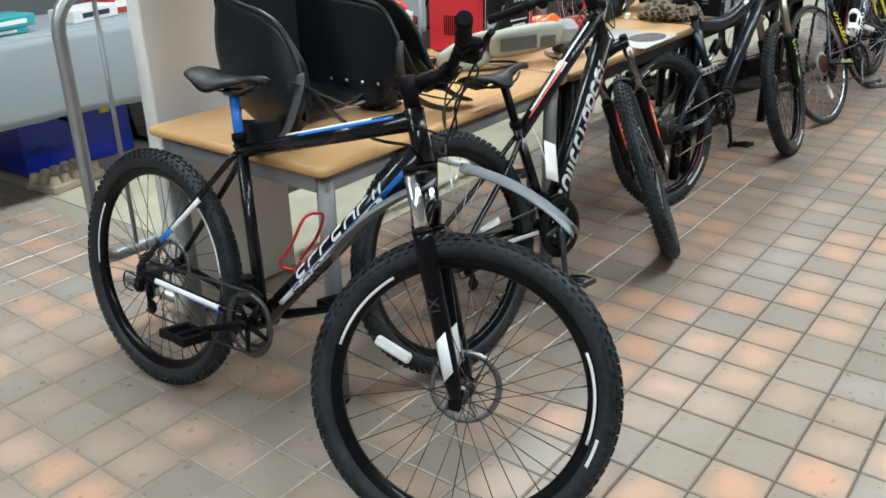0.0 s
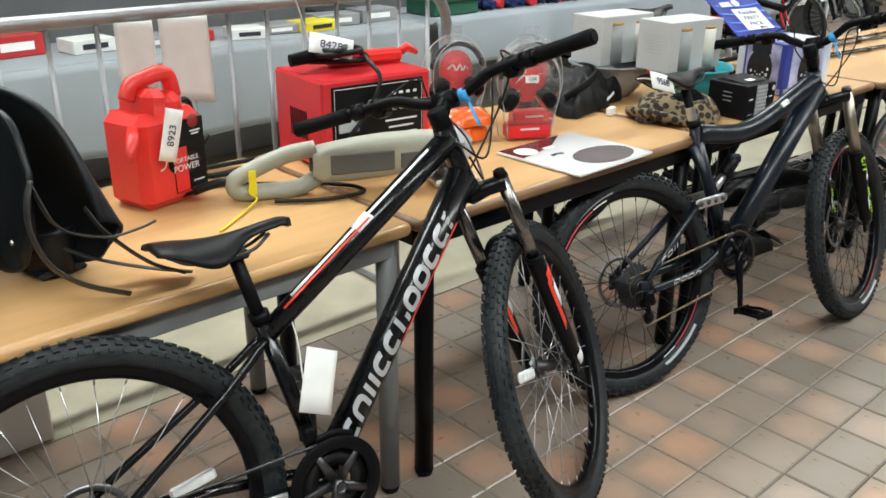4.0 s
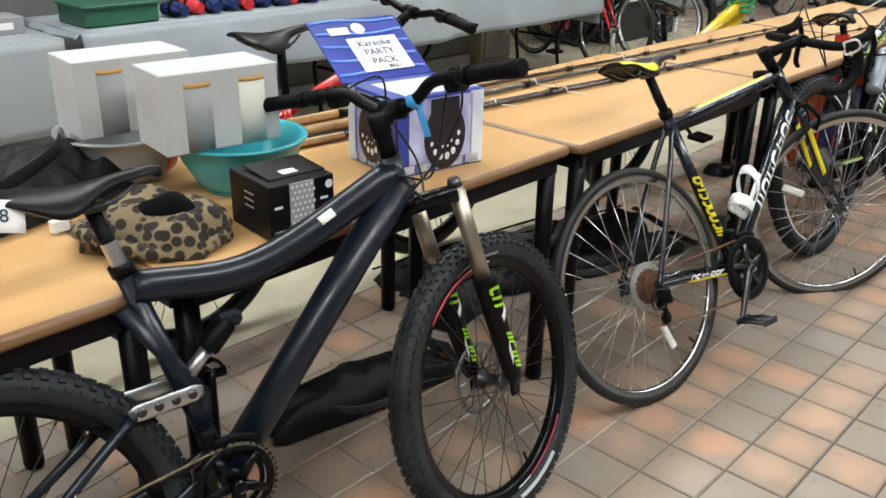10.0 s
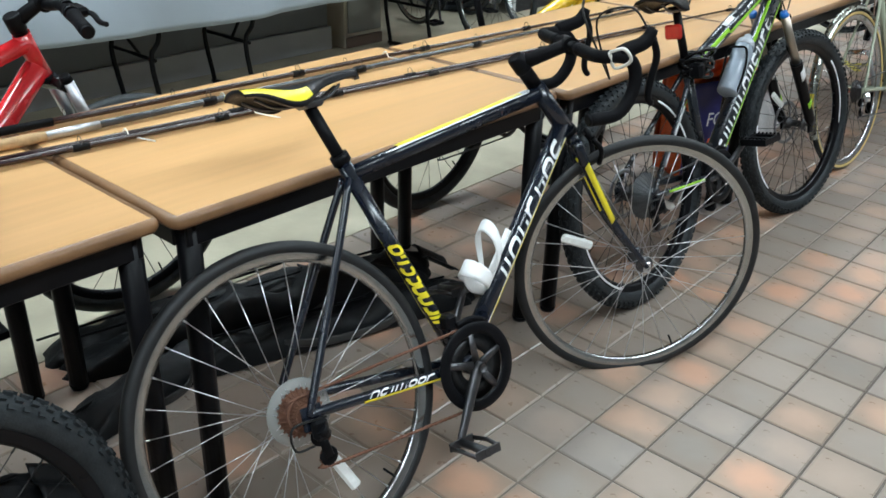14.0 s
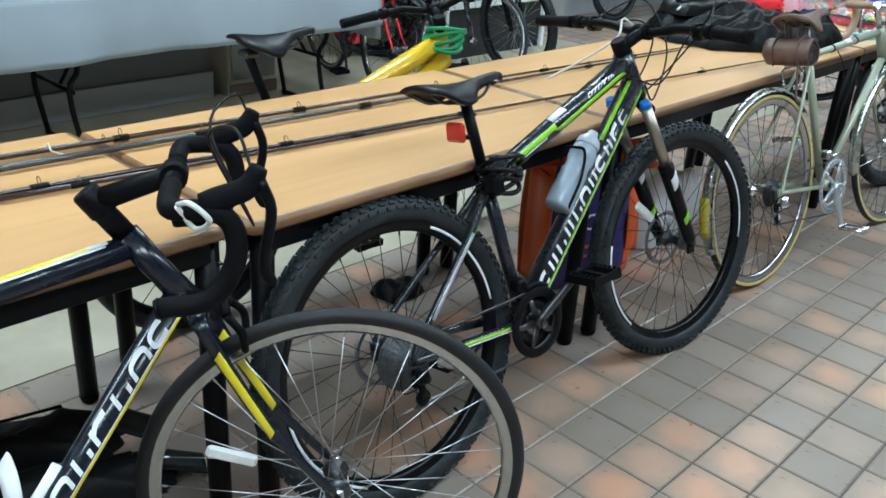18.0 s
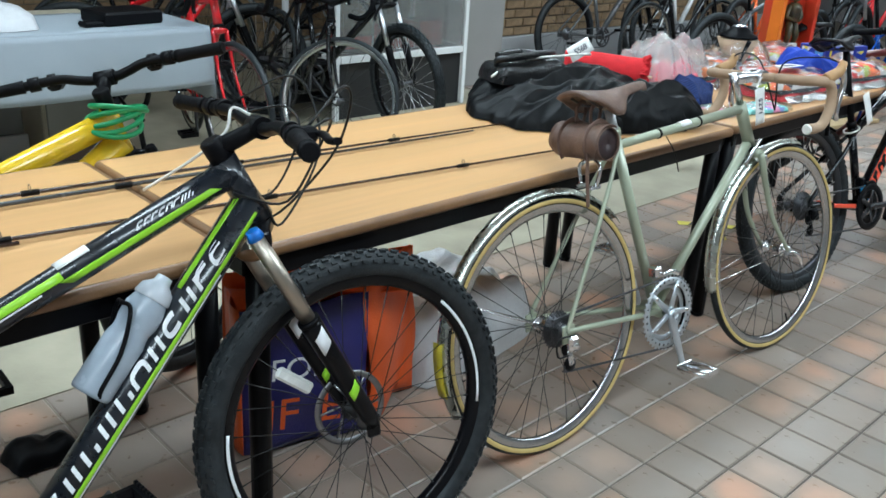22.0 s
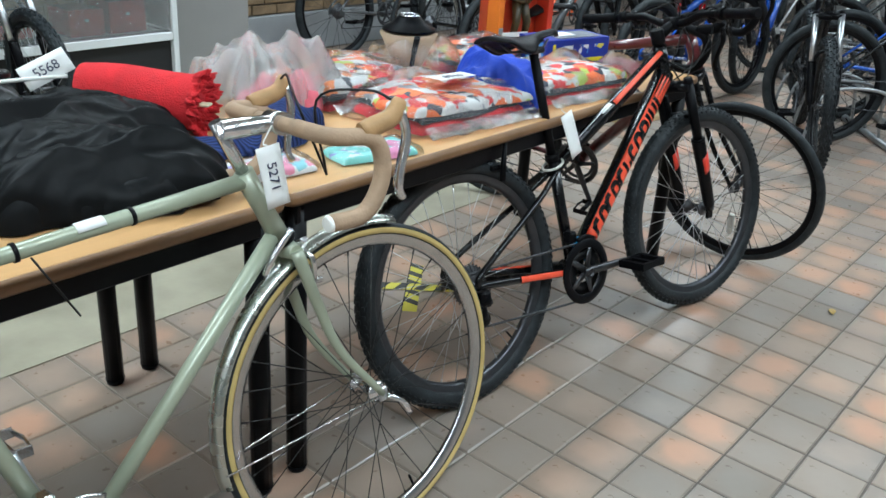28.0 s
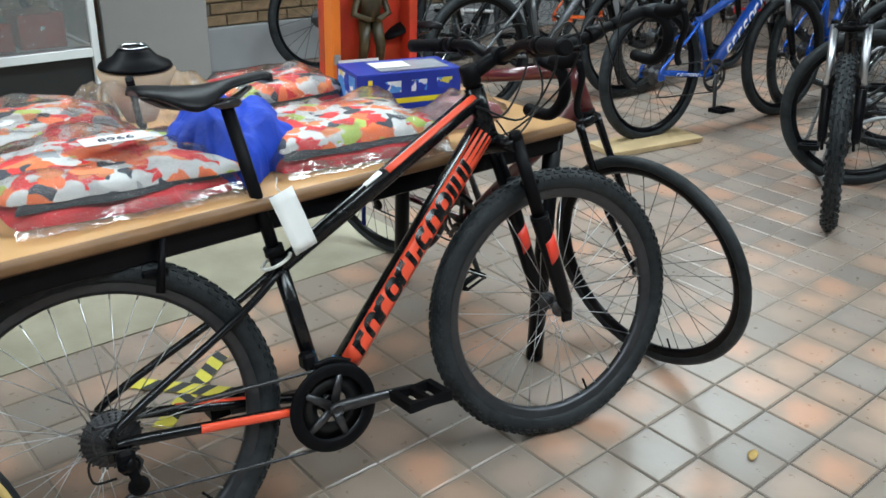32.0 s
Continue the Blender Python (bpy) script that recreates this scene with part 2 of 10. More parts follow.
# ---- mesh helpers ----
class Geo:
    """Gathers faces for one mesh."""

    def __init__(self):
        self.v, self.f, self.s = [], [], []

    def add(self, verts, faces, smooth=True):
        k = len(self.v)
        self.v += [tuple(p) for p in verts]
        self.f += [tuple(i + k for i in q) for q in faces]
        self.s += [smooth] * len(faces)
        return self

    def tube(self, pts, r, n=10, cap=True, flat=1.0, loop=False, up=None):
        """A swept tube; r is one radius or one per point; flat squeezes it across the first side direction."""
        pts = [Vector(p) for p in pts]
        rs = r if isinstance(r, (list, tuple)) else [r] * len(pts)
        m = len(pts)
        verts, side = [], None
        for i, p in enumerate(pts):
            a = pts[(i - 1) % m] if (loop or i > 0) else p
            b = pts[(i + 1) % m] if (loop or i < m - 1) else p
            d = (b - a).normalized()
            if side is None:
                side = d.cross(Vector(up) if up else (Vector((0, 0, 1)) if abs(d.z) < 0.9 else Vector((1, 0, 0)))).normalized()
            side = (side - d * side.dot(d)).normalized()
            top = d.cross(side)
            for k in range(n):
                t = 2 * math.pi * k / n
                verts.append(p + side * math.cos(t) * rs[i] * flat + top * math.sin(t) * rs[i])
        faces = []
        for i in range(m if loop else m - 1):
            j = (i + 1) % m
            for k in range(n):
                l = (k + 1) % n
                faces.append((i * n + k, i * n + l, j * n + l, j * n + k))
        self.add(verts, faces)
        if cap and not loop:
            k = len(self.v) - len(verts)
            self.f += [tuple(k + n - 1 - i for i in range(n)), tuple(k + (m - 1) * n + i for i in range(n))]
            self.s += [False, False]
        return self

    def lathe(self, prof, m=None, n=24, close=False):
        """Spins (radius, height) pairs about the local z axis, placed by matrix m."""
        m = m or Matrix()
        verts = []
        for r, h in prof:
            for k in range(n):
                t = 2 * math.pi * k / n
                verts.append(m @ Vector((r * math.cos(t), r * math.sin(t), h)))
        faces, p = [], len(prof)
        for i in range(p if close else p - 1):
            j = (i + 1) % p
            for k in range(n):
                l = (k + 1) % n
                faces.append((i * n + k, i * n + l, j * n + l, j * n + k))
        return self.add(verts, faces)

    def box(self, c, size, m=None, b=0.0):
        """A box, with chamfered upright and level edges if b is given."""
        x, y, z = (s / 2 for s in size)
        c = Vector(c)
        if b <= 0:
            vs = [Vector((i * x, j * y, k * z)) for k in (-1, 1) for j in (-1, 1) for i in (-1, 1)]
            fs = [(0, 2, 3, 1), (4, 5, 7, 6), (0, 1, 5, 4), (2, 6, 7, 3), (0, 4, 6, 2), (1, 3, 7, 5)]
        else:
            b = min(b, x * 0.9, y * 0.9, z * 0.9)
            ring = [(x - b, -y), (x, -y + b), (x, y - b), (x - b, y), (-x + b, y), (-x, y - b), (-x, -y + b), (-x + b, -y)]
            inn = [((abs(px) - b) * (1 if px > 0 else -1) if abs(px) == x else px, (abs(py) - b) * (1 if py > 0 else -1) if abs(py) == y else py) for px, py in ring]
            vs = [Vector((*p, -z)) for p in inn] + [Vector((*p, -z + b)) for p in ring] + [Vector((*p, z - b)) for p in ring] + [Vector((*p, z)) for p in inn]
            fs = [tuple(7 - i for i in range(8)), tuple(24 + i for i in range(8))]
            for r0 in (0, 8, 16):
                fs += [(r0 + i, r0 + (i + 1) % 8, r0 + 8 + (i + 1) % 8, r0 + 8 + i) for i in range(8)]
        m = m or Matrix()
        return self.add([m @ (c + p) for p in vs], fs, False)

    def sheet(self, fn, nu, nv, smooth=True, thick=0.0):
        """A grid of fn(u, v) with u and v from 0 to 1; thick gives it a second side."""
        vs = [Vector(fn(i / nu, j / nv)) for j in range(nv + 1) for i in range(nu + 1)]
        w = nu + 1
        fs = [(j * w + i, j * w + i + 1, (j + 1) * w + i + 1, (j + 1) * w + i) for j in range(nv) for i in range(nu)]
        if thick:
            nr = [Vector() for _ in vs]
            for q in fs:
                d = (vs[q[1]] - vs[q[0]]).cross(vs[q[3]] - vs[q[0]])
                for i in q:
                    nr[i] += d
            k = len(vs)
            vs = vs + [p - d.normalized() * thick if d.length > 1e-12 else p for p, d in zip(vs, nr)]
            fs = fs + [tuple(i + k for i in reversed(q)) for q in fs]
            rim = [i for i in range(w)] + [j * w + nu for j in range(1, nv + 1)] + [nv * w + i for i in range(nu - 1, -1, -1)] + [j * w for j in range(nv - 1, 0, -1)]
            fs += [(rim[(i + 1) % len(rim)], rim[i], rim[i] + k, rim[(i + 1) % len(rim)] + k) for i in range(len(rim))]
        return self.add(vs, fs, smooth)

    def mesh(self, name):
        me = bpy.data.meshes.new(name)
        me.from_pydata(self.v, [], self.f)
        me.polygons.foreach_set("use_smooth", self.s)
        me.update()
        return me


def part(name, geo, material, parent=None, label="", m=None):
    """Links a Geo or mesh as ONE mesh object under a thing or under a part."""
    me = geo if isinstance(geo, bpy.types.Mesh) else geo.mesh(name)
    if not me.materials:
        me.materials.append(material)
    ob = new(name, me)
    ob.parent = parent
    if m is not None:
        ob.matrix_basis = m
    if label:
        ob["label"] = label
    return ob


def thing(name, m, label, category, group="", kind=""):
    e = new(name)
    e.empty_display_size = 0.1
    e.matrix_basis = m
    return tagged(e, label, category, group, kind)


def solo(name, geo, material, label, category, group="", kind="", m=None):
    return tagged(part(name, geo, material, None, "", m), label, category, group, kind)


def words(text, size, material, parent, m, name="writing", label="", align="CENTER"):
    """Flat lettering in the built-in font, in the local x-y plane of m."""
    cu = bpy.data.curves.new(name, "FONT")
    cu.body, cu.size, cu.align_x, cu.align_y, cu.extrude = text, size, align, "CENTER", 0.0004
    tmp = bpy.data.objects.new(name, cu)
    me = bpy.data.meshes.new_from_object(tmp)
    bpy.data.objects.remove(tmp)
    me.materials.clear()
    return part(name, me, material, parent, label, m)


def arc(c, r, a0, a1, n, y=0.0):
    """Points on an arc in the x-z plane, degrees from +x towards +z."""
    return [Vector((c[0] + r * math.cos(radians(a0 + (a1 - a0) * i / n)), y, c[1] + r * math.sin(radians(a0 + (a1 - a0) * i / n)))) for i in range(n + 1)]


def smooth_path(pts, n=8):
    """A rounded path through the points."""
    P = [Vector(p) for p in pts]
    P = [P[0] * 2 - P[1]] + P + [P[-1] * 2 - P[-2]]
    out = []
    for i in range(1, len(P) - 2):
        a, b, c, d = P[i - 1:i + 3]
        for k in range(n):
            t = k / n
            out.append(0.5 * ((2 * b) + (c - a) * t + (2 * a - 5 * b + 4 * c - d) * t * t + (3 * b - a - 3 * c + d) * t ** 3))
    out.append(P[-2])
    return out

# ---- the hall ----
X0, X1, Y0, Y1 = -3.0, 20.0, -3.2, 8.6
PITCH, EDGE_Y, CREAM_X = 0.1595, 2.32, 1.97
TILE_X0, TILE_Y0 = -2.917, -3.1015
GROUT = surf("floor_grout", (0.235, 0.217, 0.195), 0.85, 0, 0.25, 14, 0.2, 120)
gn_, gl_ = GROUT.node_tree.nodes, GROUT.node_tree.links
gsep = gn_.new("ShaderNodeSeparateXYZ")
gl_.new(gn_.new("ShaderNodeNewGeometry").outputs["Position"], gsep.inputs[0])
gwob = gn_.new("ShaderNodeTexNoise")
gwob.inputs["Scale"].default_value, gwob.inputs["Detail"].default_value = 2.6, 4
gadd = gn_.new("ShaderNodeMath")
gadd.operation = "ADD"
gl_.new(gsep.outputs["Y"], gadd.inputs[0])
gl_.new(gwob.outputs["Fac"], gadd.inputs[1])
gfac = gn_.new("ShaderNodeMapRange")
gfac.inputs["From Min"].default_value, gfac.inputs["From Max"].default_value = 1.15, 1.75
gl_.new(gadd.outputs[0], gfac.inputs["Value"])
gmix = gn_.new("ShaderNodeMix")
gmix.data_type = "RGBA"
gmix.inputs["A"].default_value, gmix.inputs["B"].default_value = (0.100, 0.083, 0.070, 1), (0.250, 0.215, 0.175, 1)
gl_.new(gfac.outputs["Result"], gmix.inputs["Factor"])
gl_.new(gmix.outputs["Result"], gn_["Principled BSDF"].inputs["Base Color"])
CREAM = surf("cream_floor_paint", (0.295, 0.262, 0.188), 0.5, 0, 0.22, 4, 0.06, 60, wear=(0.39, 0.355, 0.265))
WALLP = surf("wall_paint", (0.42, 0.42, 0.42), 0.6, 0, 0.05, 4, 0.05, 120)
CEILP = surf("ceiling_tile_paint", (0.55, 0.55, 0.55), 0.8, 0, 0.05, 10, 0.1, 90)
GREYB = surf("grey_board_paint", (0.115, 0.12, 0.125), 0.5, 0, 0.15, 5, 0.03, 90)
SKIRT = surf("grey_skirting_paint", (0.36, 0.37, 0.38), 0.5, 0, 0.1, 6, 0.03, 90)

# bed under the tiles, one sheet
solo("floor", Geo().box(((X0 + X1) / 2, (Y0 + Y1) / 2, -0.106), (X1 - X0, Y1 - Y0, 0.2)), GROUT, "grey-brown mortar bed and joints of the tiled hall floor", "floor", kind="structure")
FLOOR = bpy.data.objects["floor"]
solo("floor_cream", Geo().box(((CREAM_X + 11.55) / 2, (EDGE_Y + Y1) / 2, -0.0055), (11.55 - CREAM_X, Y1 - EDGE_Y, 0.0088)), CREAM, "worn cream painted floor behind the tables", "floor", kind="structure")
for cx, cy, sx, sy, nm in (((X0 + X1) / 2, Y0 - 0.1, X1 - X0 + 0.4, 0.2, "wall_south"), (X0 - 0.1, (Y0 + Y1) / 2, 0.2, Y1 - Y0, "wall_west"), (X1 + 0.1, (Y0 + Y1) / 2, 0.2, Y1 - Y0, "wall_east"), ((X0 + X1) / 2, Y1 + 0.1, X1 - X0 + 0.4, 0.2, "wall_north")):
    solo(nm, Geo().box((cx, cy, CEIL / 2), (sx, sy, CEIL)), WALLP, "plain off-white painted hall wall", "wall", kind="structure")
cg = Geo().box(((X0 + X1) / 2, (Y0 + Y1) / 2, CEIL + 0.08), (X1 - X0, Y1 - Y0, 0.16))
for i in range(int((X1 - X0) / 0.6)):
    for j in range(int((Y1 - Y0) / 0.6)):
        cg.box((X0 + 0.3 + i * 0.6, Y0 + 0.3 + j * 0.6, CEIL - 0.004), (0.585, 0.585, 0.016))
solo("ceiling", cg, CEILP, "white suspended ceiling of square tiles", "ceiling", kind="structure")
DIFF = glow("lamp_diffuser", (1.0, 0.98, 0.94), 6.0)
LAMPW = surf("lamp_white", (0.8, 0.8, 0.8), 0.4)
for lx, ly in LAMP_SPOTS:
    e = thing("ceiling_light", pose(lx, ly, CEIL - 0.012), "long white fluorescent fitting on the ceiling, lit", "ceiling light", "ceiling lights")
    part("housing", Geo().box((0, 0, -0.03), (2.5, 0.6, 0.06), None, 0.01), LAMPW, e)
    part("diffuser", Geo().box((0, 0, -0.066), (2.4, 0.5, 0.012), None, 0.004), DIFF, e)

# ---- display tables ----
BEECH = surf("beech_laminate", (0.56, 0.325, 0.135), 0.32, 0, 0.07, 3, 0.02, 60, wear=(0.60, 0.355, 0.155))
EDGEW = surf("table_edging", (0.20, 0.105, 0.045), 0.42, 0, 0.25, 12, 0.08, 120)
LEGBLK = surf("black_leg_paint", (0.004, 0.004, 0.005), 0.36, 0, 0.3, 18, 0.03, 150, spec=0.11)
LEGGREY = surf("grey_leg_paint", (0.20, 0.205, 0.21), 0.4, 0, 0.12, 18, 0.03, 150)


def grain(m):
    """Stretches the colour noise of a wood finish along x."""
    N, L = m.node_tree.nodes, m.node_tree.links
    mp = N.new("ShaderNodeMapping")
    mp.inputs["Scale"].default_value = (1.0, 14.0, 14.0)
    tc = [n for n in N if n.bl_idname == "ShaderNodeTexCoord"][0]
    L.new(tc.outputs["Object"], mp.inputs["Vector"])
    for n in N:
        if n.bl_idname == "ShaderNodeTexNoise":
            L.new(mp.outputs["Vector"], n.inputs["Vector"])


grain(BEECH)
TH, DEPTH = 0.726, 0.725


def display_table(x0, x1, y0, grey=False):
    w, d = x1 - x0, DEPTH
    e = thing("display_table", pose((x0 + x1) / 2, y0 + DEPTH / 2, 0), "beech-topped folding hall table with %s steel legs" % ("grey" if grey else "black"), "table", "row of display tables")
    mt = LEGGREY if grey else LEGBLK
    part("tabletop", Geo().box((0, 0, TH - 0.0125), (w - 0.030, d - 0.030, 0.025), None, 0.002), BEECH, e)
    eg = Geo()
    # rounded lipping round the top
    z = TH - 0.0135
    prof = [(-0.0005, 0.0125), (0.010, 0.0115), (0.0145, 0.004), (0.0145, -0.006), (0.010, -0.0125), (-0.0005, -0.0130)]
    hx, hy = w / 2 - 0.015, d / 2 - 0.015
    loop = []
    for (cx, cy, a0) in ((hx - 0.01, hy - 0.01, 0), (-hx + 0.01, hy - 0.01, 90), (-hx + 0.01, -hy + 0.01, 180), (hx - 0.01, -hy + 0.01, 270)):
        for k in range(4):
            a = radians(a0 + 30 * k)
            loop.append((cx, cy, math.cos(a), math.sin(a)))
    vs = [(cx + nx * (0.01 + o), cy + ny * (0.01 + o), z + h) for cx, cy, nx, ny in loop for o, h in prof]
    n, p = len(loop), len(prof)
    eg.add(vs, [(i * p + k, ((i + 1) % n) * p + k, ((i + 1) % n) * p + k + 1, i * p + k + 1) for i in range(n) for k in range(p - 1)])
    part("edging", eg, BEECH if grey else EDGEW, e, "" if grey else "worn brown edging strip")
    for sy in (-1, 1):
        part("side_rail", Geo().box((0, sy * (d / 2 - 0.034), TH - 0.052), (w - 0.07, 0.025, 0.05), None, 0.003), mt, e)
    for sx in (-1, 1):
        part("end_rail", Geo().box((sx * (w / 2 - 0.034), 0, TH - 0.052), (0.025, d - 0.096, 0.05), None, 0.003), mt, e)
        for sy in (-1, 1):
            leg = part("leg", Geo().tube([(sx * (w / 2 - 0.052), sy * (d / 2 - 0.045), 0.012), (sx * (w / 2 - 0.052), sy * (d / 2 - 0.045), TH - 0.026)], 0.0245, 14), mt, e)
            part("foot", Geo().tube([(sx * (w / 2 - 0.052), sy * (d / 2 - 0.045), 0.0), (sx * (w / 2 - 0.052), sy * (d / 2 - 0.045), 0.016)], [0.022, 0.026], 14), PLASTIC, leg)
    return e


TABLES = [(1.450, 2.697, 1.488, True), (2.703, 3.887, 1.482, False), (3.893, 5.120, 1.474, False), (5.126, 6.343, 1.450, False), (6.349, 7.572, 1.425, False), (7.578, 9.442, 1.412, False), (9.448, 11.34, 1.418, False)]
for a, b, c, g in TABLES:
    display_table(a, b, c, g)

# ---- bicycles ----
def P3(p, y=0.0):
    return Vector((p[0], y, p[1]))


SIDE = Matrix.Rotation(radians(-90), 4, "X")  # local z axis to +y


def patch(A, B, r, t0, t1, a0, a1, skew=0.0, lift=0.0014, r1=None):
    """A decal: a piece of the surface of the tube A-B, from t0 to t1 along it, over the angles a0..a1 (0: up, 90: the right-hand side)."""
    A, B = Vector(A), Vector(B)
    d = (B - A)
    ln = d.length
    d = d / ln
    rgt = d.cross(Vector((0, 0, 1))).normalized()
    upv = rgt.cross(d)
    r1 = r1 or r

    def fn(u, v):
        t = t0 + (t1 - t0) * u + skew * (v - 0.5) / ln
        a = radians(a0 + (a1 - a0) * v)
        rr = r + (r1 - r) * t + lift
        return A + d * ln * t + (rgt * math.sin(a) + upv * math.cos(a)) * rr
    return Geo().sheet(fn, max(2, int(abs(t1 - t0) * ln / 0.03)), 4, True, 0.0008)


def round_path(a0, a1, n=12):
    """An upright rounded loop, or a piece of one, in a unit cell: degrees from the right, anticlockwise."""
    out = []
    for k in range(n + 1):
        a = radians(a0 + (a1 - a0) * k / n)
        c, s = math.cos(a), math.sin(a)
        out.append((0.38 + 0.27 * math.copysign(abs(c) ** 0.7, c), 0.5 + 0.39 * math.copysign(abs(s) ** 0.7, s)))
    return out


# plain shapes: a ring, an open ring, an arch, slanted bars long and short, a bar with a dash
MARKS = [[round_path(0, 360, 20)], [round_path(50, 310, 16)], [round_path(180, 0, 12), [(0.11, 0.5), (0.11, 0.08)], [(0.65, 0.5), (0.65, 0.08)]], [[(0.22, 0.06), (0.22, 0.94)], [(0.55, 0.06), (0.55, 0.94)]],
         [[(0.12, 0.05), (0.12, 0.95)], [(0.12, 0.62), (0.30, 0.88), (0.62, 0.88)]], [[(0.20, 0.06), (0.20, 0.94)], [(0.60, 0.06), (0.60, 0.50)]]]


def lettering(name, A, B, r, t0, t1, a0, a1, material, parent, n, seed=1, r1=None, slant=0.012):
    """A maker's name drawn as a row of plain loops, hooks and bars round the tube."""
    rg = random.Random(seed)
    A, B = Vector(A), Vector(B)
    ln = (B - A).length
    d = (B - A) / ln
    rgt = d.cross(Vector((0, 0, 1))).normalized()
    upv = rgt.cross(d)
    g = Geo()
    cw, tall = (t1 - t0) / n * ln, r * radians(abs(a1 - a0))
    hw = min(0.16 * tall, 0.15 * cw)
    for i in range(n):
        for path in MARKS[rg.randrange(len(MARKS))]:
            P = [Vector(((0.48 + (x - 0.38) * 1.36) * cw, y * tall)) for x, y in path]
            if len(P) < 6:  # short steps, so that the stroke follows the tube
                P = [P[k].lerp(P[k + 1], h / 6) for k in range(len(P) - 1) for h in range(6)] + [P[-1]]
            vs = []
            for k, p in enumerate(P):
                e = (P[min(k + 1, len(P) - 1)] - P[max(k - 1, 0)]).normalized()
                for sg in (-1, 1):
                    q = p + Vector((-e.y, e.x)) * hw * sg
                    t = t0 + (i * cw + q.x + slant * (q.y / tall - 0.5)) / ln
                    a = radians(a1 + (a0 - a1) * q.y / tall)
                    vs.append(A + d * ln * t + (rgt * math.sin(a) + upv * math.cos(a)) * (r + ((r1 or r) - r) * t + 0.0016))
            g.add(vs, [(2 * k, 2 * k + 1, 2 * k + 3, 2 * k + 2) for k in range(len(P) - 1)])
    return tagged(part(name, g, material, parent), kind="stuff")


def tyre_geo(R, rt, knobs=0, knob=0.006, seed=0, flat=1.0, n=72):
    g = Geo()
    prof = []
    for k in range(12):
        a = math.pi * (-0.86 + 1.72 * k / 11)
        prof.append((R - rt + rt * math.cos(a), rt * flat * math.sin(a)))
    g.lathe(prof, SIDE, n, close=True)
    rg = random.Random(seed)
    if knobs:
        for i in range(knobs):
            for row, (aa, w, l) in enumerate(((-68, 0.8, 0.8), (-42, 0.9, 0.9), (-14, 0.9, 1.0), (14, 0.9, 1.0), (42, 0.9, 0.9), (68, 0.8, 0.8))):
                t = 2 * math.pi * (i + (0.5 if row % 2 else 0.0)) / knobs
                a = radians(aa)
                m = Matrix.Rotation(t, 4, "Y") @ Matrix.Translation((R - rt + (rt + knob * 0.3) * math.cos(a), (rt * flat + knob * 0.3) * math.sin(a), 0)) @ Matrix.Rotation(a, 4, "Z")
                pit = 2 * math.pi * R / knobs
                g.box((0, 0, 0), (knob * 1.3, rt * 0.30 * w, pit * 0.50 * l), m)
    return g


SPOKE_MESH = {}


def spoke_mesh(ln, material):
    key = (round(ln, 3), material.name)
    if key not in SPOKE_MESH:
        g = Geo().tube([(0, 0, 0), (0, 0, ln)], 0.0011, 5)
        g.tube([(0, 0, ln - 0.012), (0, 0, ln)], 0.0020, 5)
        me = g.mesh("spoke")
        me.materials.append(material)
        SPOKE_MESH[key] = me
    return SPOKE_MESH[key]


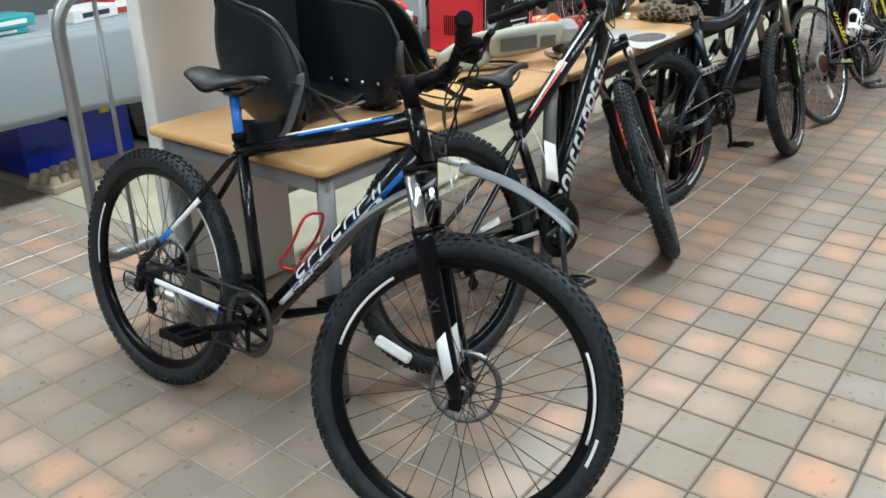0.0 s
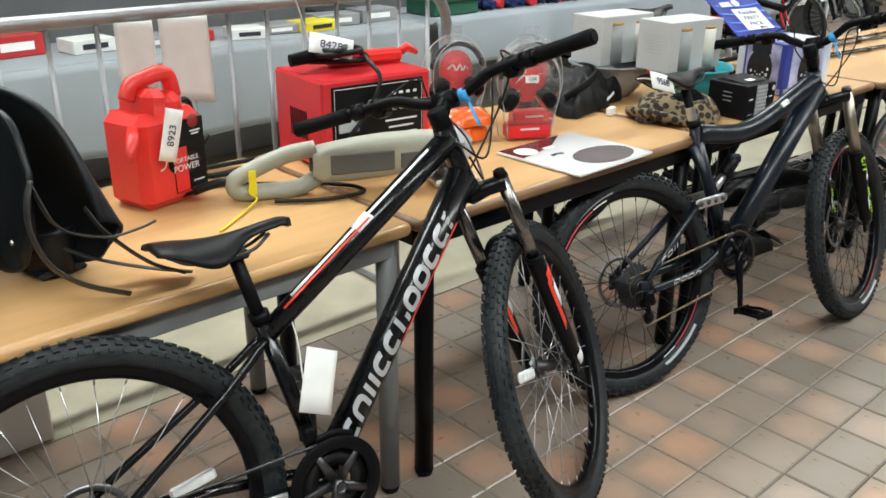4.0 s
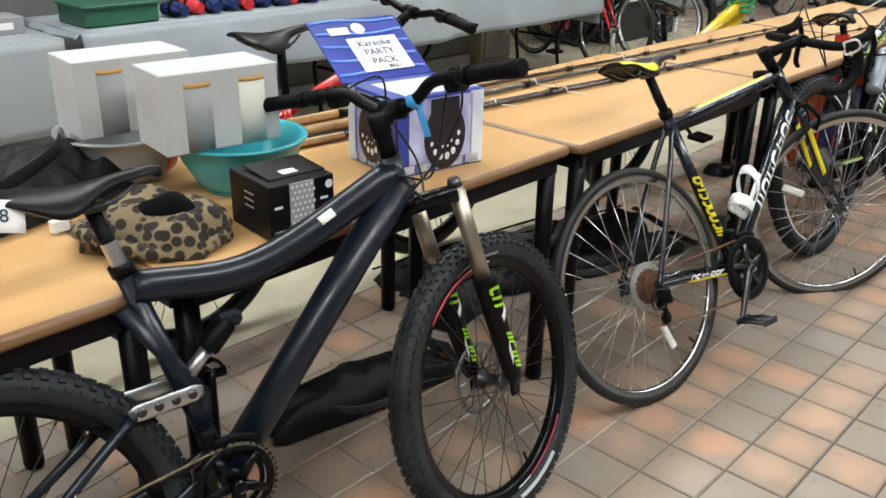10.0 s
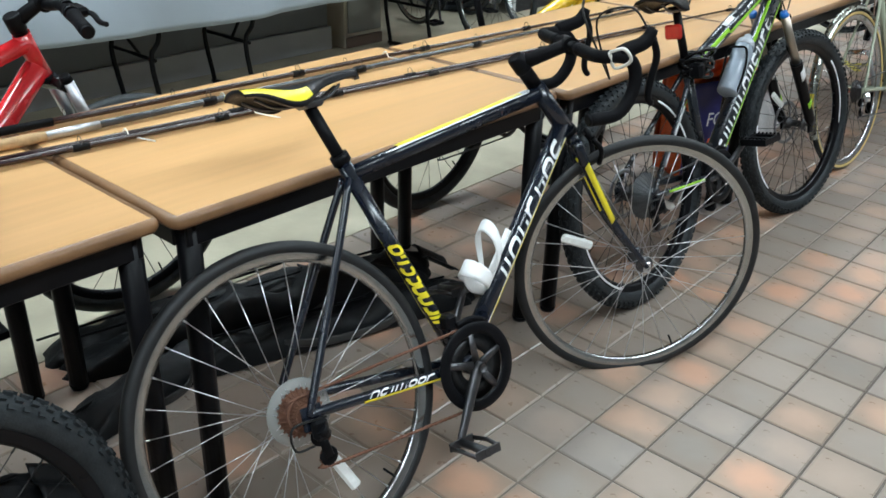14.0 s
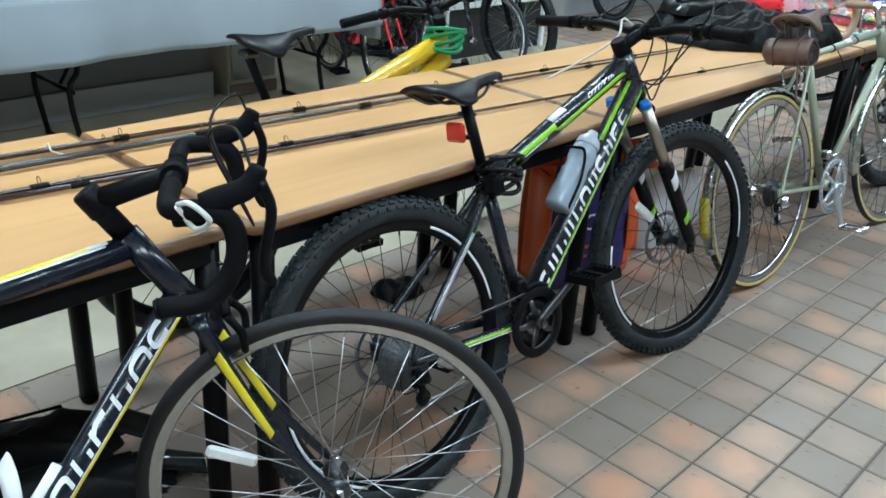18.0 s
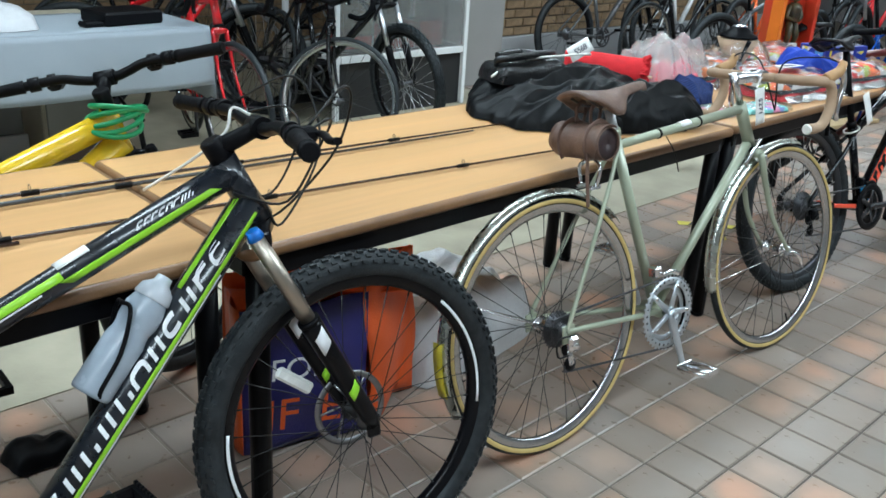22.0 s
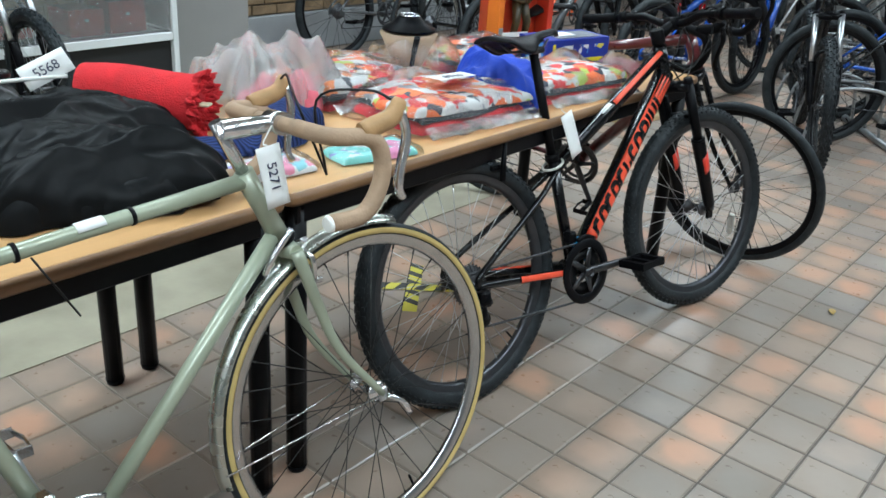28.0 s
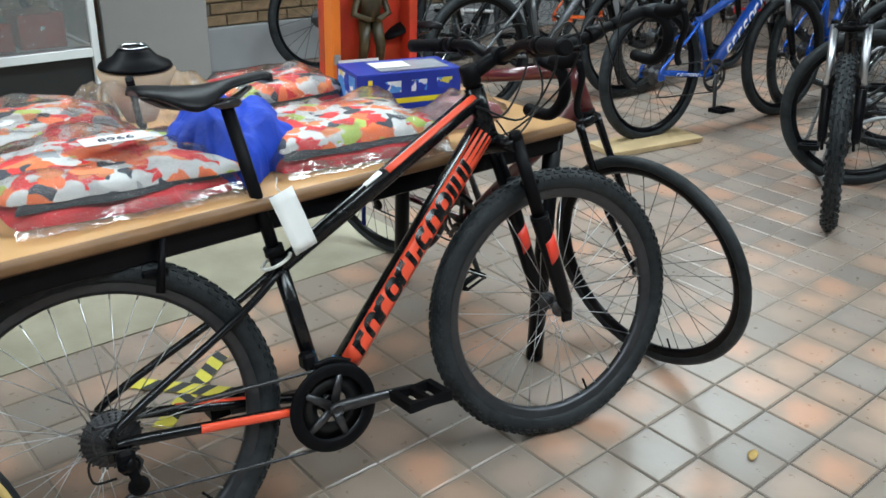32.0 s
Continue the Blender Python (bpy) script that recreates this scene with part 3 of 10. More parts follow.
def wheel(parent, m, s, rear, detail):
    """A wheel: rim, tyre, hub, spokes, and what sits on it."""
    R, rt = s["R"], s["rt"]
    rr = R - 2 * rt + 0.004  # rim's outer edge
    dep = s.get("rim_depth", 0.022)
    wd = max(0.010, min(0.016, rt * 0.55))
    rim = Geo().lathe([(rr, -wd), (rr + 0.004, -wd - 0.001), (rr + 0.004, -wd + 0.002), (rr - 0.006, -wd * 0.7), (rr - 0.006, wd * 0.7), (rr + 0.004, wd - 0.002), (rr + 0.004, wd + 0.001), (rr, wd), (rr - dep * 0.6, wd * 0.9), (rr - dep, wd * 0.4), (rr - dep, -wd * 0.4), (rr - dep * 0.6, -wd * 0.9)], SIDE, 72, True)
    w = part("rear_wheel" if rear else "front_wheel", rim, s.get("rim_mat", BLACK), parent, s.get("rim_label", ""), m)
    part("tyre", tyre_geo(R, rt, s.get("knobs", 0) if detail else 0, s.get("knob", 0.006), 3, 1.0), s.get("tyre_mat", RUBBER), w, s.get("tyre_label", ""))
    if s.get("wall_mat"):
        for sg in (-1, 1):
            g = Geo().lathe([(R - 2 * rt + 0.006, sg * rt * 0.60), (R - rt * 1.45, sg * rt * 0.93), (R - rt * 0.95, sg * rt * 1.03), (R - rt * 0.62, sg * rt * 0.95)], SIDE, 72)
            part("tyre_wall", g, s["wall_mat"], w, "tan gum tyre wall")
    hub = Geo()
    fl = s.get("flange", 0.024)
    hub.lathe([(0.006, -0.068 if rear else -0.056), (0.006, -0.04), (0.012, -0.036), (fl, -0.032), (fl, -0.029), (0.014, -0.024), (0.013, 0.024), (fl, 0.029), (fl, 0.032), (0.012, 0.036), (0.006, 0.04), (0.006, 0.068 if rear else 0.056)], SIDE, 20)
    part("hub", hub, s.get("hub_mat", STEEL), w)
    nsp = 32 if detail else 24
    mat_s = s.get("spoke_mat", SPOKE_BLK)
    joined = Geo()
    for i in range(nsp):
        t = 2 * math.pi * i / nsp
        sg = 1 if i % 2 else -1
        lead = radians(62 if (i // 2) % 2 else -62)
        a = Vector((fl * 0.92 * math.cos(t + lead), sg * 0.0305, fl * 0.92 * math.sin(t + lead)))
        b = Vector(((rr - dep + 0.002) * math.cos(t), 0.0, (rr - dep + 0.002) * math.sin(t)))
        d = b - a
        q = d.to_track_quat("Z", "Y").to_matrix().to_4x4()
        if detail:
            part("spoke", spoke_mesh(d.length, mat_s), mat_s, w, "", Matrix.Translation(a) @ q)
        else:
            joined.tube([a, b], 0.0014, 4, False)
    if not detail:
        tagged(part("spokes", joined, mat_s, w), kind="stuff")
    for a0, a1, y, cmat, wid in s.get("rim_decals", ()):
        for yy in (-1, 1):
            g = Geo().sheet(lambda u, v: ((rr - dep * (0.12 + 0.5 * v * wid)) * math.cos(radians(a0 + (a1 - a0) * u)), yy * (wd * 0.98 + 0.0012), (rr - dep * (0.12 + 0.5 * v * wid)) * math.sin(radians(a0 + (a1 - a0) * u))), 12, 1, True, 0.0006 * yy)
            part("rim_decal", g, cmat, w)
    for a0, a1, cmat, wid in s.get("tyre_decals", ()):
        g = Geo().sheet(lambda u, v: ((R - 1.55 * rt + (rt * wid) * v) * math.cos(radians(a0 + (a1 - a0) * u)), -(rt * (0.80 + 0.22 * v) + 0.0012), (R - 1.55 * rt + (rt * wid) * v) * math.sin(radians(a0 + (a1 - a0) * u))), 14, 2, True, -0.0006)
        part("tyre_decal", g, cmat, w, "pale tyre lettering band")
    ref = s.get("reflector_rear" if rear else "reflector_front")
    if ref is not None:
        mm = Matrix.Rotation(radians(-ref), 4, "Y") @ Matrix.Translation((rr * 0.60, 0, 0))
        part("reflector", Geo().box((0, 0, 0), (0.092, 0.012, 0.026), None, 0.006), REFLECT, w, "white spoke reflector", mm)
    part("valve", Geo().tube([(0, 0, 0), (0, 0, 0.035)], 0.003, 6), PLASTIC, w, "", Matrix.Rotation(radians(130), 4, "Y") @ Matrix.Translation((0, 0, rr - dep - 0.033)))
    if s.get("disc") and detail:
        yd = 0.045
        rd = 0.085 if not rear else 0.08
        g = Geo().lathe([(rd, yd - 0.001), (rd, yd + 0.001), (rd - 0.014, yd + 0.001), (rd - 0.014, yd - 0.001)], SIDE, 40, True)
        disc = part("brake_disc", g, DISCSTEEL, w, "slotted steel brake disc")
        for i in range(6):
            t = 2 * math.pi * i / 6
            part("disc_arm", Geo().tube([(0.018 * math.cos(t), yd, 0.018 * math.sin(t)), ((rd - 0.013) * math.cos(t + 0.5), yd, (rd - 0.013) * math.sin(t + 0.5))], 0.003, 5), DISCSTEEL, disc)
        part("disc_carrier", Geo().lathe([(0.022, yd - 0.002), (0.022, yd + 0.002), (0.008, yd + 0.002)], SIDE, 16), STEEL, disc)
    if rear:
        cs = s.get("cogs", (0.055, 0.022))
        n = s.get("ncog", 8)
        prof = []
        for i in range(n):
            r = cs[0] + (cs[1] - cs[0]) * i / (n - 1)
            y = -0.030 - 0.0042 * i
            prof += [(r, y), (r, y - 0.0022), (r - 0.006, y - 0.0022), (r - 0.006, y - 0.0042)]
        g = Geo().lathe([(0.01, -0.03)] + prof + [(0.012, -0.030 - 0.0042 * n)], SIDE, 36)
        if detail:
            for i in range(n):
                r = cs[0] + (cs[1] - cs[0]) * i / (n - 1)
                for k in range(26):
                    t = 2 * math.pi * k / 26
                    g.box((0, 0, 0), (0.005, 0.0020, 0.004), Matrix.Rotation(t, 4, "Y") @ Matrix.Translation((r + 0.0015, -0.0311 - 0.0042 * i, 0)))
        part("cassette", g, s.get("cog_mat", STEEL), w, s.get("cog_label", ""))
        if s.get("spoke_guard"):
            g = Geo().lathe([(0.02, -0.0275), (s["spoke_guard"], -0.0265), (s["spoke_guard"], -0.0245), (0.02, -0.0255)], SIDE, 40, True)
            part("spoke_guard", g, film("clear_guard", (0.5, 0.5, 0.48), 0.3, 0.45), w, "clear plastic spoke guard")
    return w


def saddle_geo(ln=0.265, wd=0.145, drop=0.046):
    """A saddle: nose along +x, its top at z 0."""
    def half(u):
        if u < 0.12:
            return wd / 2 * (0.72 + 0.28 * math.sin(u / 0.12 * math.pi / 2))
        if u < 0.36:
            return wd / 2
        t = min(1, (u - 0.36) / 0.34)
        return wd / 2 * (1 - t * t * (3 - 2 * t)) + 0.021 * t * t * (3 - 2 * t) if u < 0.7 else 0.021 * math.sqrt(max(0.05, 1 - ((u - 0.7) / 0.3) ** 2.6))

    def fn(u, v):
        w = half(u)
        a = (v - 0.5) * math.pi
        deep = drop * (0.36 + 0.64 * math.exp(-((u - 0.36) / 0.20) ** 2))
        z = -deep * (1 - math.cos(a)) ** 0.85 + 0.008 * math.cos(u * 2 * math.pi) * (1 - u * 0.6)
        if u > 0.93:
            z -= (u - 0.93) * 0.10
        return ((u - 0.45) * ln, math.sin(a) * w, z)
    return Geo().sheet(fn, 22, 14, True, 0.012)


def slotted(pr):
    """A platform pedal in one piece: a frame with two slots through it."""
    xs, ys, z = (-0.052, -0.036, -0.007, 0.007, 0.036, 0.052), (-0.045, -0.033, 0.033, 0.045), 0.011
    nx, ny = len(xs), len(ys)
    vs = [pr @ Vector((x, y, k * z * (1.0 if abs(x) > 0.02 else 0.8))) for k in (-1, 1) for y in ys for x in xs]
    solid = lambda i, j: 0 <= i < nx - 1 and 0 <= j < ny - 1 and not (j == 1 and i in (1, 3))
    at_ = lambda k, i, j: k * nx * ny + j * nx + i
    fs = []
    for i in range(nx - 1):
        for j in range(ny - 1):
            if not solid(i, j):
                continue
            fs += [(at_(1, i, j), at_(1, i + 1, j), at_(1, i + 1, j + 1), at_(1, i, j + 1)), (at_(0, i, j), at_(0, i, j + 1), at_(0, i + 1, j + 1), at_(0, i + 1, j))]
            for di, dj, p, q in ((-1, 0, (0, 1), (0, 0)), (1, 0, (1, 0), (1, 1)), (0, -1, (0, 0), (1, 0)), (0, 1, (1, 1), (0, 1))):
                if not solid(i + di, j + dj):
                    fs.append((at_(0, i + p[0], j + p[1]), at_(0, i + q[0], j + q[1]), at_(1, i + q[0], j + q[1]), at_(1, i + p[0], j + p[1])))
    return vs, fs


def bicycle(name, m, s, label, category="bicycle", group="", detail=True):
    """One bicycle from its side-on drawing: (forward, up) places in its own plane, rear tyre on the origin."""
    root = thing(name, m, label, category, group)
    R = s["R"]
    RA, FA, BB, SC, HT, HB = (0.0, R), s["FA"], s["BB"], s["SC"], s["HT"], s["HB"]
    FA = (FA, s.get("RF", R)) if not isinstance(FA, tuple) else FA
    paint = s["paint"]
    rd, rt_, rs = s.get("r_down", 0.024), s.get("r_top", 0.019), s.get("r_seat", 0.0165)
    n = 16 if detail else 8
    head = (P3(HT) - P3(HB)).normalized()
    # frame
    ht_j = P3(HT) - head * (rt_ + 0.004)
    hb_j = P3(HB) + head * (rd + 0.006)
    sc_j = P3(SC) + (P3(BB) - P3(SC)).normalized() * (s.get("tt_drop", 0.03))
    g = Geo().tube([P3(BB) + (P3(BB) - P3(SC)).normalized() * -0.0, P3(SC)], rs, n)
    frame_ob = part("frame", g, paint, root)

    def fp(nm, geo, mt=paint, lab=""):
        return part(nm, geo, mt, frame_ob, lab)

    tt_mid = s.get("tt_mid")
    if tt_mid:
        fp("top_tube", Geo().tube(smooth_path([sc_j, P3(tt_mid), ht_j], 8), rt_, n, True, s.get("tt_flat", 1.0)))
    else:
        fp("top_tube", Geo().tube([sc_j, sc_j.lerp(ht_j, 0.5), ht_j], [rt_ * s.get("tt_taper", 0.85), rt_, rt_ * 1.08], n))
    fp("down_tube", Geo().tube([P3(BB), P3(BB).lerp(hb_j, 0.5), hb_j], [rd, rd, rd * 1.08], n))
    fp("head_tube", Geo().tube([P3(HB), P3(HB).lerp(P3(HT), 0.5), P3(HT)], [s.get("r_head", 0.022) * 1.08, s.get("r_head", 0.022) * 0.97, s.get("r_head", 0.022) * 1.05], n))
    fp("bottom_bracket", Geo().lathe([(0.012, -0.037), (0.022, -0.037), (0.022, 0.037), (0.012, 0.037)], Matrix.Translation(P3(BB)) @ SIDE, 20))
    rst = s.get("r_stay", 0.010)
    if not s.get("fullsus"):
        for sg in (-1, 1):
            yb = sg * s.get("stay_half", 0.068)
            cs_mat = s.get("stay_paint", paint)
            fp("chainstay", Geo().tube(smooth_path([P3(BB, sg * 0.022), P3((BB[0] * 0.8, BB[1] * 0.8 + R * 0.2), sg * 0.038), P3((0.05, R - 0.002), yb), P3(RA, yb)], 4), [rst * 1.15] * 9 + [rst] * 4, 8), cs_mat)
            fp("seatstay", Geo().tube(smooth_path([P3(SC, sg * 0.012) - Vector((0.0, 0, s.get("ss_drop", 0.035))), P3((SC[0] * 0.72, (SC[1] - 0.035) * 0.72 + R * 0.28), sg * 0.034), P3((0.02, R + 0.04), yb), P3(RA, yb)], 4), rst * 0.85, 8), cs_mat)
            fp("dropout", Geo().box(P3((0.006, R - 0.006), yb), (0.045, 0.006, 0.05), None, 0.002), s.get("drop_mat", paint))
    else:
        piv = P3((BB[0] - 0.01, BB[1] + 0.045))
        link = P3(s["link"])
        for sg in (-1, 1):
            yb = sg * 0.07
            fp("chainstay", Geo().tube(smooth_path([piv + Vector((0, sg * 0.03, 0)), P3((BB[0] * 0.6, R + 0.005), sg * 0.05), P3((0.035, R - 0.012), yb)], 5), 0.0125, 8, True, 0.75))
            fp("seatstay", Geo().tube([P3((0.03, R - 0.005), yb), P3((0.015, R + 0.02), yb), link + Vector((-0.055, sg * 0.036, -0.005))], 0.0105, 8, True, 0.8))
            plate = fp("rocker_link", Geo().tube([link + Vector((-0.066, sg * 0.040, -0.004)), link + Vector((-0.05, sg * 0.040, -0.003)), link + Vector((0.05, sg * 0.040, 0.003)), link + Vector((0.066, sg * 0.040, 0.004))], [0.010, 0.016, 0.016, 0.010], 12, True, 0.24, up=(0, 0, 1)), ALLOY, "flat bare alloy rocker link")
            for bx_ in (-0.045, -0.015, 0.015, 0.045):
                part("link_hole", Geo().lathe([(0.0001, 0.0048), (0.0085, 0.0048), (0.0090, 0.0)], Matrix.Translation(link + Vector((bx_, sg * 0.040, bx_ * 0.06))) @ (SIDE if sg > 0 else Matrix.Rotation(radians(90), 4, "X")), 14), STEEL, plate)
            fp("pivot_bolt", Geo().lathe([(0.001, 0.012), (0.006, 0.012), (0.007, 0.008)], Matrix.Translation(link + Vector((-0.06, 0, -0.004))) @ (SIDE if sg > 0 else Matrix.Rotation(radians(90), 4, "X")) @ Matrix.Translation((0, 0, 0.036)), 10), STEEL)
            fp("dropout", Geo().box(P3((0.01, R - 0.004), yb), (0.05, 0.008, 0.05), None, 0.003))
        a, b = link + Vector((0.05, 0, 0.02)), P3(s["shock_top"])
        sh = part("shock", Geo().tube([a, a.lerp(b, 0.5)], 0.013, 14), ALLOY, frame_ob, "silver shaft of the rear shock")
        part("shock_can", Geo().tube([a.lerp(b, 0.48), a.lerp(b, 0.52), b - (b - a) * 0.06, b], [0.019, 0.022, 0.022, 0.012], 16), PLASTIC, sh)
        fp("shock_mount", Geo().box(b, (0.05, 0.03, 0.03), None, 0.008))
        fp("strut", Geo().tube([P3((BB[0] - 0.03, BB[1] + 0.08)), link + Vector((0.075, 0, -0.02)), P3(SC) - Vector((0.015, 0, 0.06))], [0.016, 0.014, 0.018], 10))
    # seat post and saddle
    sp = s["saddle"]
    ax = (P3(SC) - P3(BB)).normalized()
    top = P3(SC) + ax * ((sp[1] - 0.052 - SC[1]) / ax.z)
    post = part("seatpost", Geo().tube([P3(SC) - ax * 0.03, top], s.get("r_post", 0.0135), 14), s.get("post_mat", PLASTIC), root)
    for t0, t1, cm in s.get("post_bands", ()):
        part("post_band", Geo().tube([P3(SC).lerp(top, t0), P3(SC).lerp(top, t1)], s.get("r_post", 0.0135) + 0.0009, 14, False), cm, post, "coloured band on the seatpost")
    part("seat_clamp", Geo().tube([P3(SC) - ax * 0.002, P3(SC) + ax * 0.018], rs + 0.004, 14), s.get("clamp_mat", PLASTIC), root)
    sm = Matrix.Translation(P3((sp[0], sp[1]))) @ Matrix.Rotation(radians(-s.get("saddle_tilt", 2)), 4, "Y")
    sad = part("saddle", saddle_geo(s.get("saddle_len", 0.27), s.get("saddle_w", 0.145), s.get("saddle_drop", 0.046)), s.get("saddle_mat", SADDLE), root, s.get("saddle_label", ""), sm)
    for sg in (-1, 1):
        part("saddle_rail", Geo().tube(smooth_path([(-0.10, sg * 0.03, -0.018), (-0.05, sg * 0.024, -0.043), (0.05, sg * 0.022, -0.045), (0.10, sg * 0.008, -0.024)], 5), 0.0036, 6), s.get("rail_mat", STEEL), sad)
    part("saddle_clamp", Geo().box((top - P3((sp[0], sp[1]))) + Vector((0, 0, 0.004)), (0.045, 0.05, 0.018), None, 0.006), STEEL, sad)
    for yy, cm in s.get("saddle_panels", ()):
        def pf(u, v, yy=yy):
            f = saddle_geo(s.get("saddle_len", 0.27), s.get("saddle_w", 0.145), s.get("saddle_drop", 0.046)).v
            i, j = 0 + int(round(u * 11)), (int(round(1 + v * 3)) if yy < 0 else int(round(10 + v * 3)))
            return Vector(f[j * 23 + i]) + Vector((0, 0, 0.0016))
        part("saddle_panel", Geo().sheet(pf, 11, 3, True), cm, sad, "coloured side panel")
    # drivetrain
    crank = radians(s.get("crank", -80))  # of the near crank arm, degrees from +x towards +z
    rc, band = s.get("ring", 0.095), s.get("ring_band", 0.016)
    yr = -0.05
    chain_set = Geo()
    ring_m = Matrix.Translation(P3(BB)) @ SIDE
    chain_set.lathe([(rc, yr - 0.0015), (rc, yr + 0.0015), (rc - band, yr + 0.0015), (rc - band, yr - 0.0015)], ring_m, 48, True)
    nt_ = 42 if detail else 0
    for k in range(nt_):
        t = 2 * math.pi * k / nt_
        chain_set.box((0, 0, 0), (0.008, 0.0025, 0.006), Matrix.Translation(P3(BB)) @ Matrix.Rotation(t, 4, "Y") @ Matrix.Translation((rc + 0.002, yr, 0)))
    cset = part("crankset", chain_set, s.get("ring_mat", STEEL), root, s.get("ring_label", ""))
    if s.get("ring_guard"):
        rg_ = s["ring_guard"]
        part("chain_guard", Geo().lathe([(rc * 0.80, yr - 0.007), (rc * 0.86, yr - 0.010), (rg_, yr - 0.009), (rg_ + 0.002, yr - 0.006), (rg_, yr - 0.003), (rc * 0.80, yr - 0.005)], ring_m, 48, True), PLASTIC, cset, "black plastic chain guard ring")
        part("middle_ring", Geo().lathe([(rc * 0.40, yr + 0.004), (rc * 0.40, yr + 0.006), (rc * 0.80, yr + 0.006), (rc * 0.84, yr + 0.004)], ring_m, 40, True), surf("oily_black_steel", (0.02, 0.02, 0.021), 0.45, 0.6, 0.3, 60), cset)
    else:
        part("inner_ring", Geo().lathe([(rc * 0.8, yr + 0.010), (rc * 0.8, yr + 0.012), (rc * 0.66, yr + 0.012), (rc * 0.66, yr + 0.010)], ring_m, 40, True), s.get("ring_mat", STEEL), cset)
    if s.get("drilled"):
        hg = Geo()
        for k in range(30):
            t = 2 * math.pi * (k + 0.5) / 30
            hg.lathe([(0.0001, 0.0), (0.0042 if k % 6 in (2, 3) else 0.0030, 0.0)], Matrix.Translation(P3(BB, yr - 0.0019) + Vector((math.cos(t), 0, math.sin(t))) * (rc - 0.0095)) @ Matrix.Rotation(radians(90), 4, "X"), 8)
        tagged(part("drillings", hg, BLKHOLE, cset), kind="stuff")
        for k in range(5):
            t = crank + math.pi / 5 + 2 * math.pi * k / 5
            part("ring_bolt", Geo().lathe([(0.0001, -0.004), (0.005, -0.004), (0.006, 0.0)], Matrix.Translation(P3(BB, yr - 0.006) + Vector((math.cos(t - math.pi / 5), 0, math.sin(t - math.pi / 5))) * (rc - 0.026)) @ Matrix.Rotation(radians(-90), 4, "X"), 10), CHROME, cset)
    spider = Geo()
    for k in range(5 if s.get("five", True) else 4):
        t = crank + 2 * math.pi * k / (5 if s.get("five", True) else 4)
        d = Vector((math.cos(t), 0, math.sin(t)))
        spider.tube([P3(BB, yr - 0.006) + d * 0.012, P3(BB, yr - 0.004) + d * (rc - 0.008)], [0.011, 0.007], 8, True, 0.5)
    part("spider", spider, s.get("arm_mat", STEEL), cset)
    for sg, a in ((-1, crank), (1, crank + math.pi)):
        d = Vector((math.cos(a), 0, math.sin(a)))
        y0, y1 = sg * 0.062, sg * 0.078
        arm = part("crank_arm", Geo().tube([P3(BB, y0) - d * 0.012, P3(BB, y0) + d * 0.02, P3(BB, y1) + d * 0.155, P3(BB, y1) + d * 0.18], [0.010, 0.014, 0.010, 0.008], 10, True, 0.75), s.get("arm_mat", STEEL), root, s.get("arm_label", ""))
        pc = P3(BB, sg * 0.13) + d * 0.17
        if s.get("pedal", "platform") == "platform":
            pg = Geo()
            pr = Matrix.Translation(pc) @ Matrix.Rotation(radians(-s.get("pedal_tilt", 0)), 4, "Y")
            pg.add(*slotted(pr), False)
            if s.get("pedal_pins"):
                for xx in (-0.046, 0.046):
                    for k in range(7):
                        pg.box((xx, -0.042 + k * 0.014, 0.014), (0.006, 0.005, 0.006), pr)
        else:
            pg = Geo()
            pr = Matrix.Translation(pc) @ Matrix.Rotation(radians(-s.get("pedal_tilt", 0)), 4, "Y")
            pg.tube([pr @ Vector((0, -0.05, 0)), pr @ Vector((0, 0.05, 0))], 0.010, 10)
            for xx in (-0.032, 0.032):
                pg.tube([pr @ Vector((xx, -0.045, 0)), pr @ Vector((xx * 1.1, 0, 0.004)), pr @ Vector((xx, 0.045, 0))], 0.006, 6, True, 0.4)
            for yy in (-0.046, 0.046):
                pg.box((0, yy, 0), (0.066, 0.004, 0.02), pr, 0.001)
        part("pedal", pg, s.get("pedal_mat", PLASTIC), arm, s.get("pedal_label", ""))
        part("pedal_axle", Geo().tube([P3(BB, y1) + d * 0.17, pc], 0.006, 8), STEEL, arm)
    part("axle_cap", Geo().lathe([(0.001, 0), (0.011, 0), (0.012, -0.004)], Matrix.Translation(P3(BB, -0.076)) @ SIDE, 12), s.get("arm_mat", STEEL), root)
    # chain
    cr_ = s.get("chain_cog", 0.036)
    yc = -0.049
    d = (P3(BB) - P3(RA))
    base = math.degrees(math.atan2(d.z, d.x))
    dr = s.get("derailleur", (0.03, -0.10))  # lower jockey wheel, from the rear axle
    jk = Vector((dr[0], yc, R + dr[1]))
    jk2 = Vector((dr[0] * 0.3 + 0.012, yc, R - 0.055))
    pts = arc((BB[0], BB[1]), rc + 0.001, base + 92, base - 90, 16, yc) if not s.get("no_chain") else []
    if pts:
        low = [jk + Vector((0.01, 0, -0.022)), jk + Vector((-0.016, 0, -0.012)), jk + Vector((-0.014, 0, 0.010)), jk2 + Vector((0.02, 0, -0.008)), jk2 + Vector((0.018, 0, 0.012))]
        back = arc((0, R), cr_, base - 60, base - 264, 12, yc)
        chain = [p for p in pts] + low + back
        chain = smooth_path(chain + [chain[0]], 2)
        dense = []
        for a, b in zip(chain, chain[1:]):
            k = max(1, int((b - a).length / 0.00635))
            dense += [a.lerp(b, i / k) for i in range(k)]
        part("chain", Geo().tube(dense, [0.0042 if i % 2 else 0.0030 for i in range(len(dense))], 6, True, 0.75), s.get("chain_mat", STEEL), root, s.get("chain_label", ""))
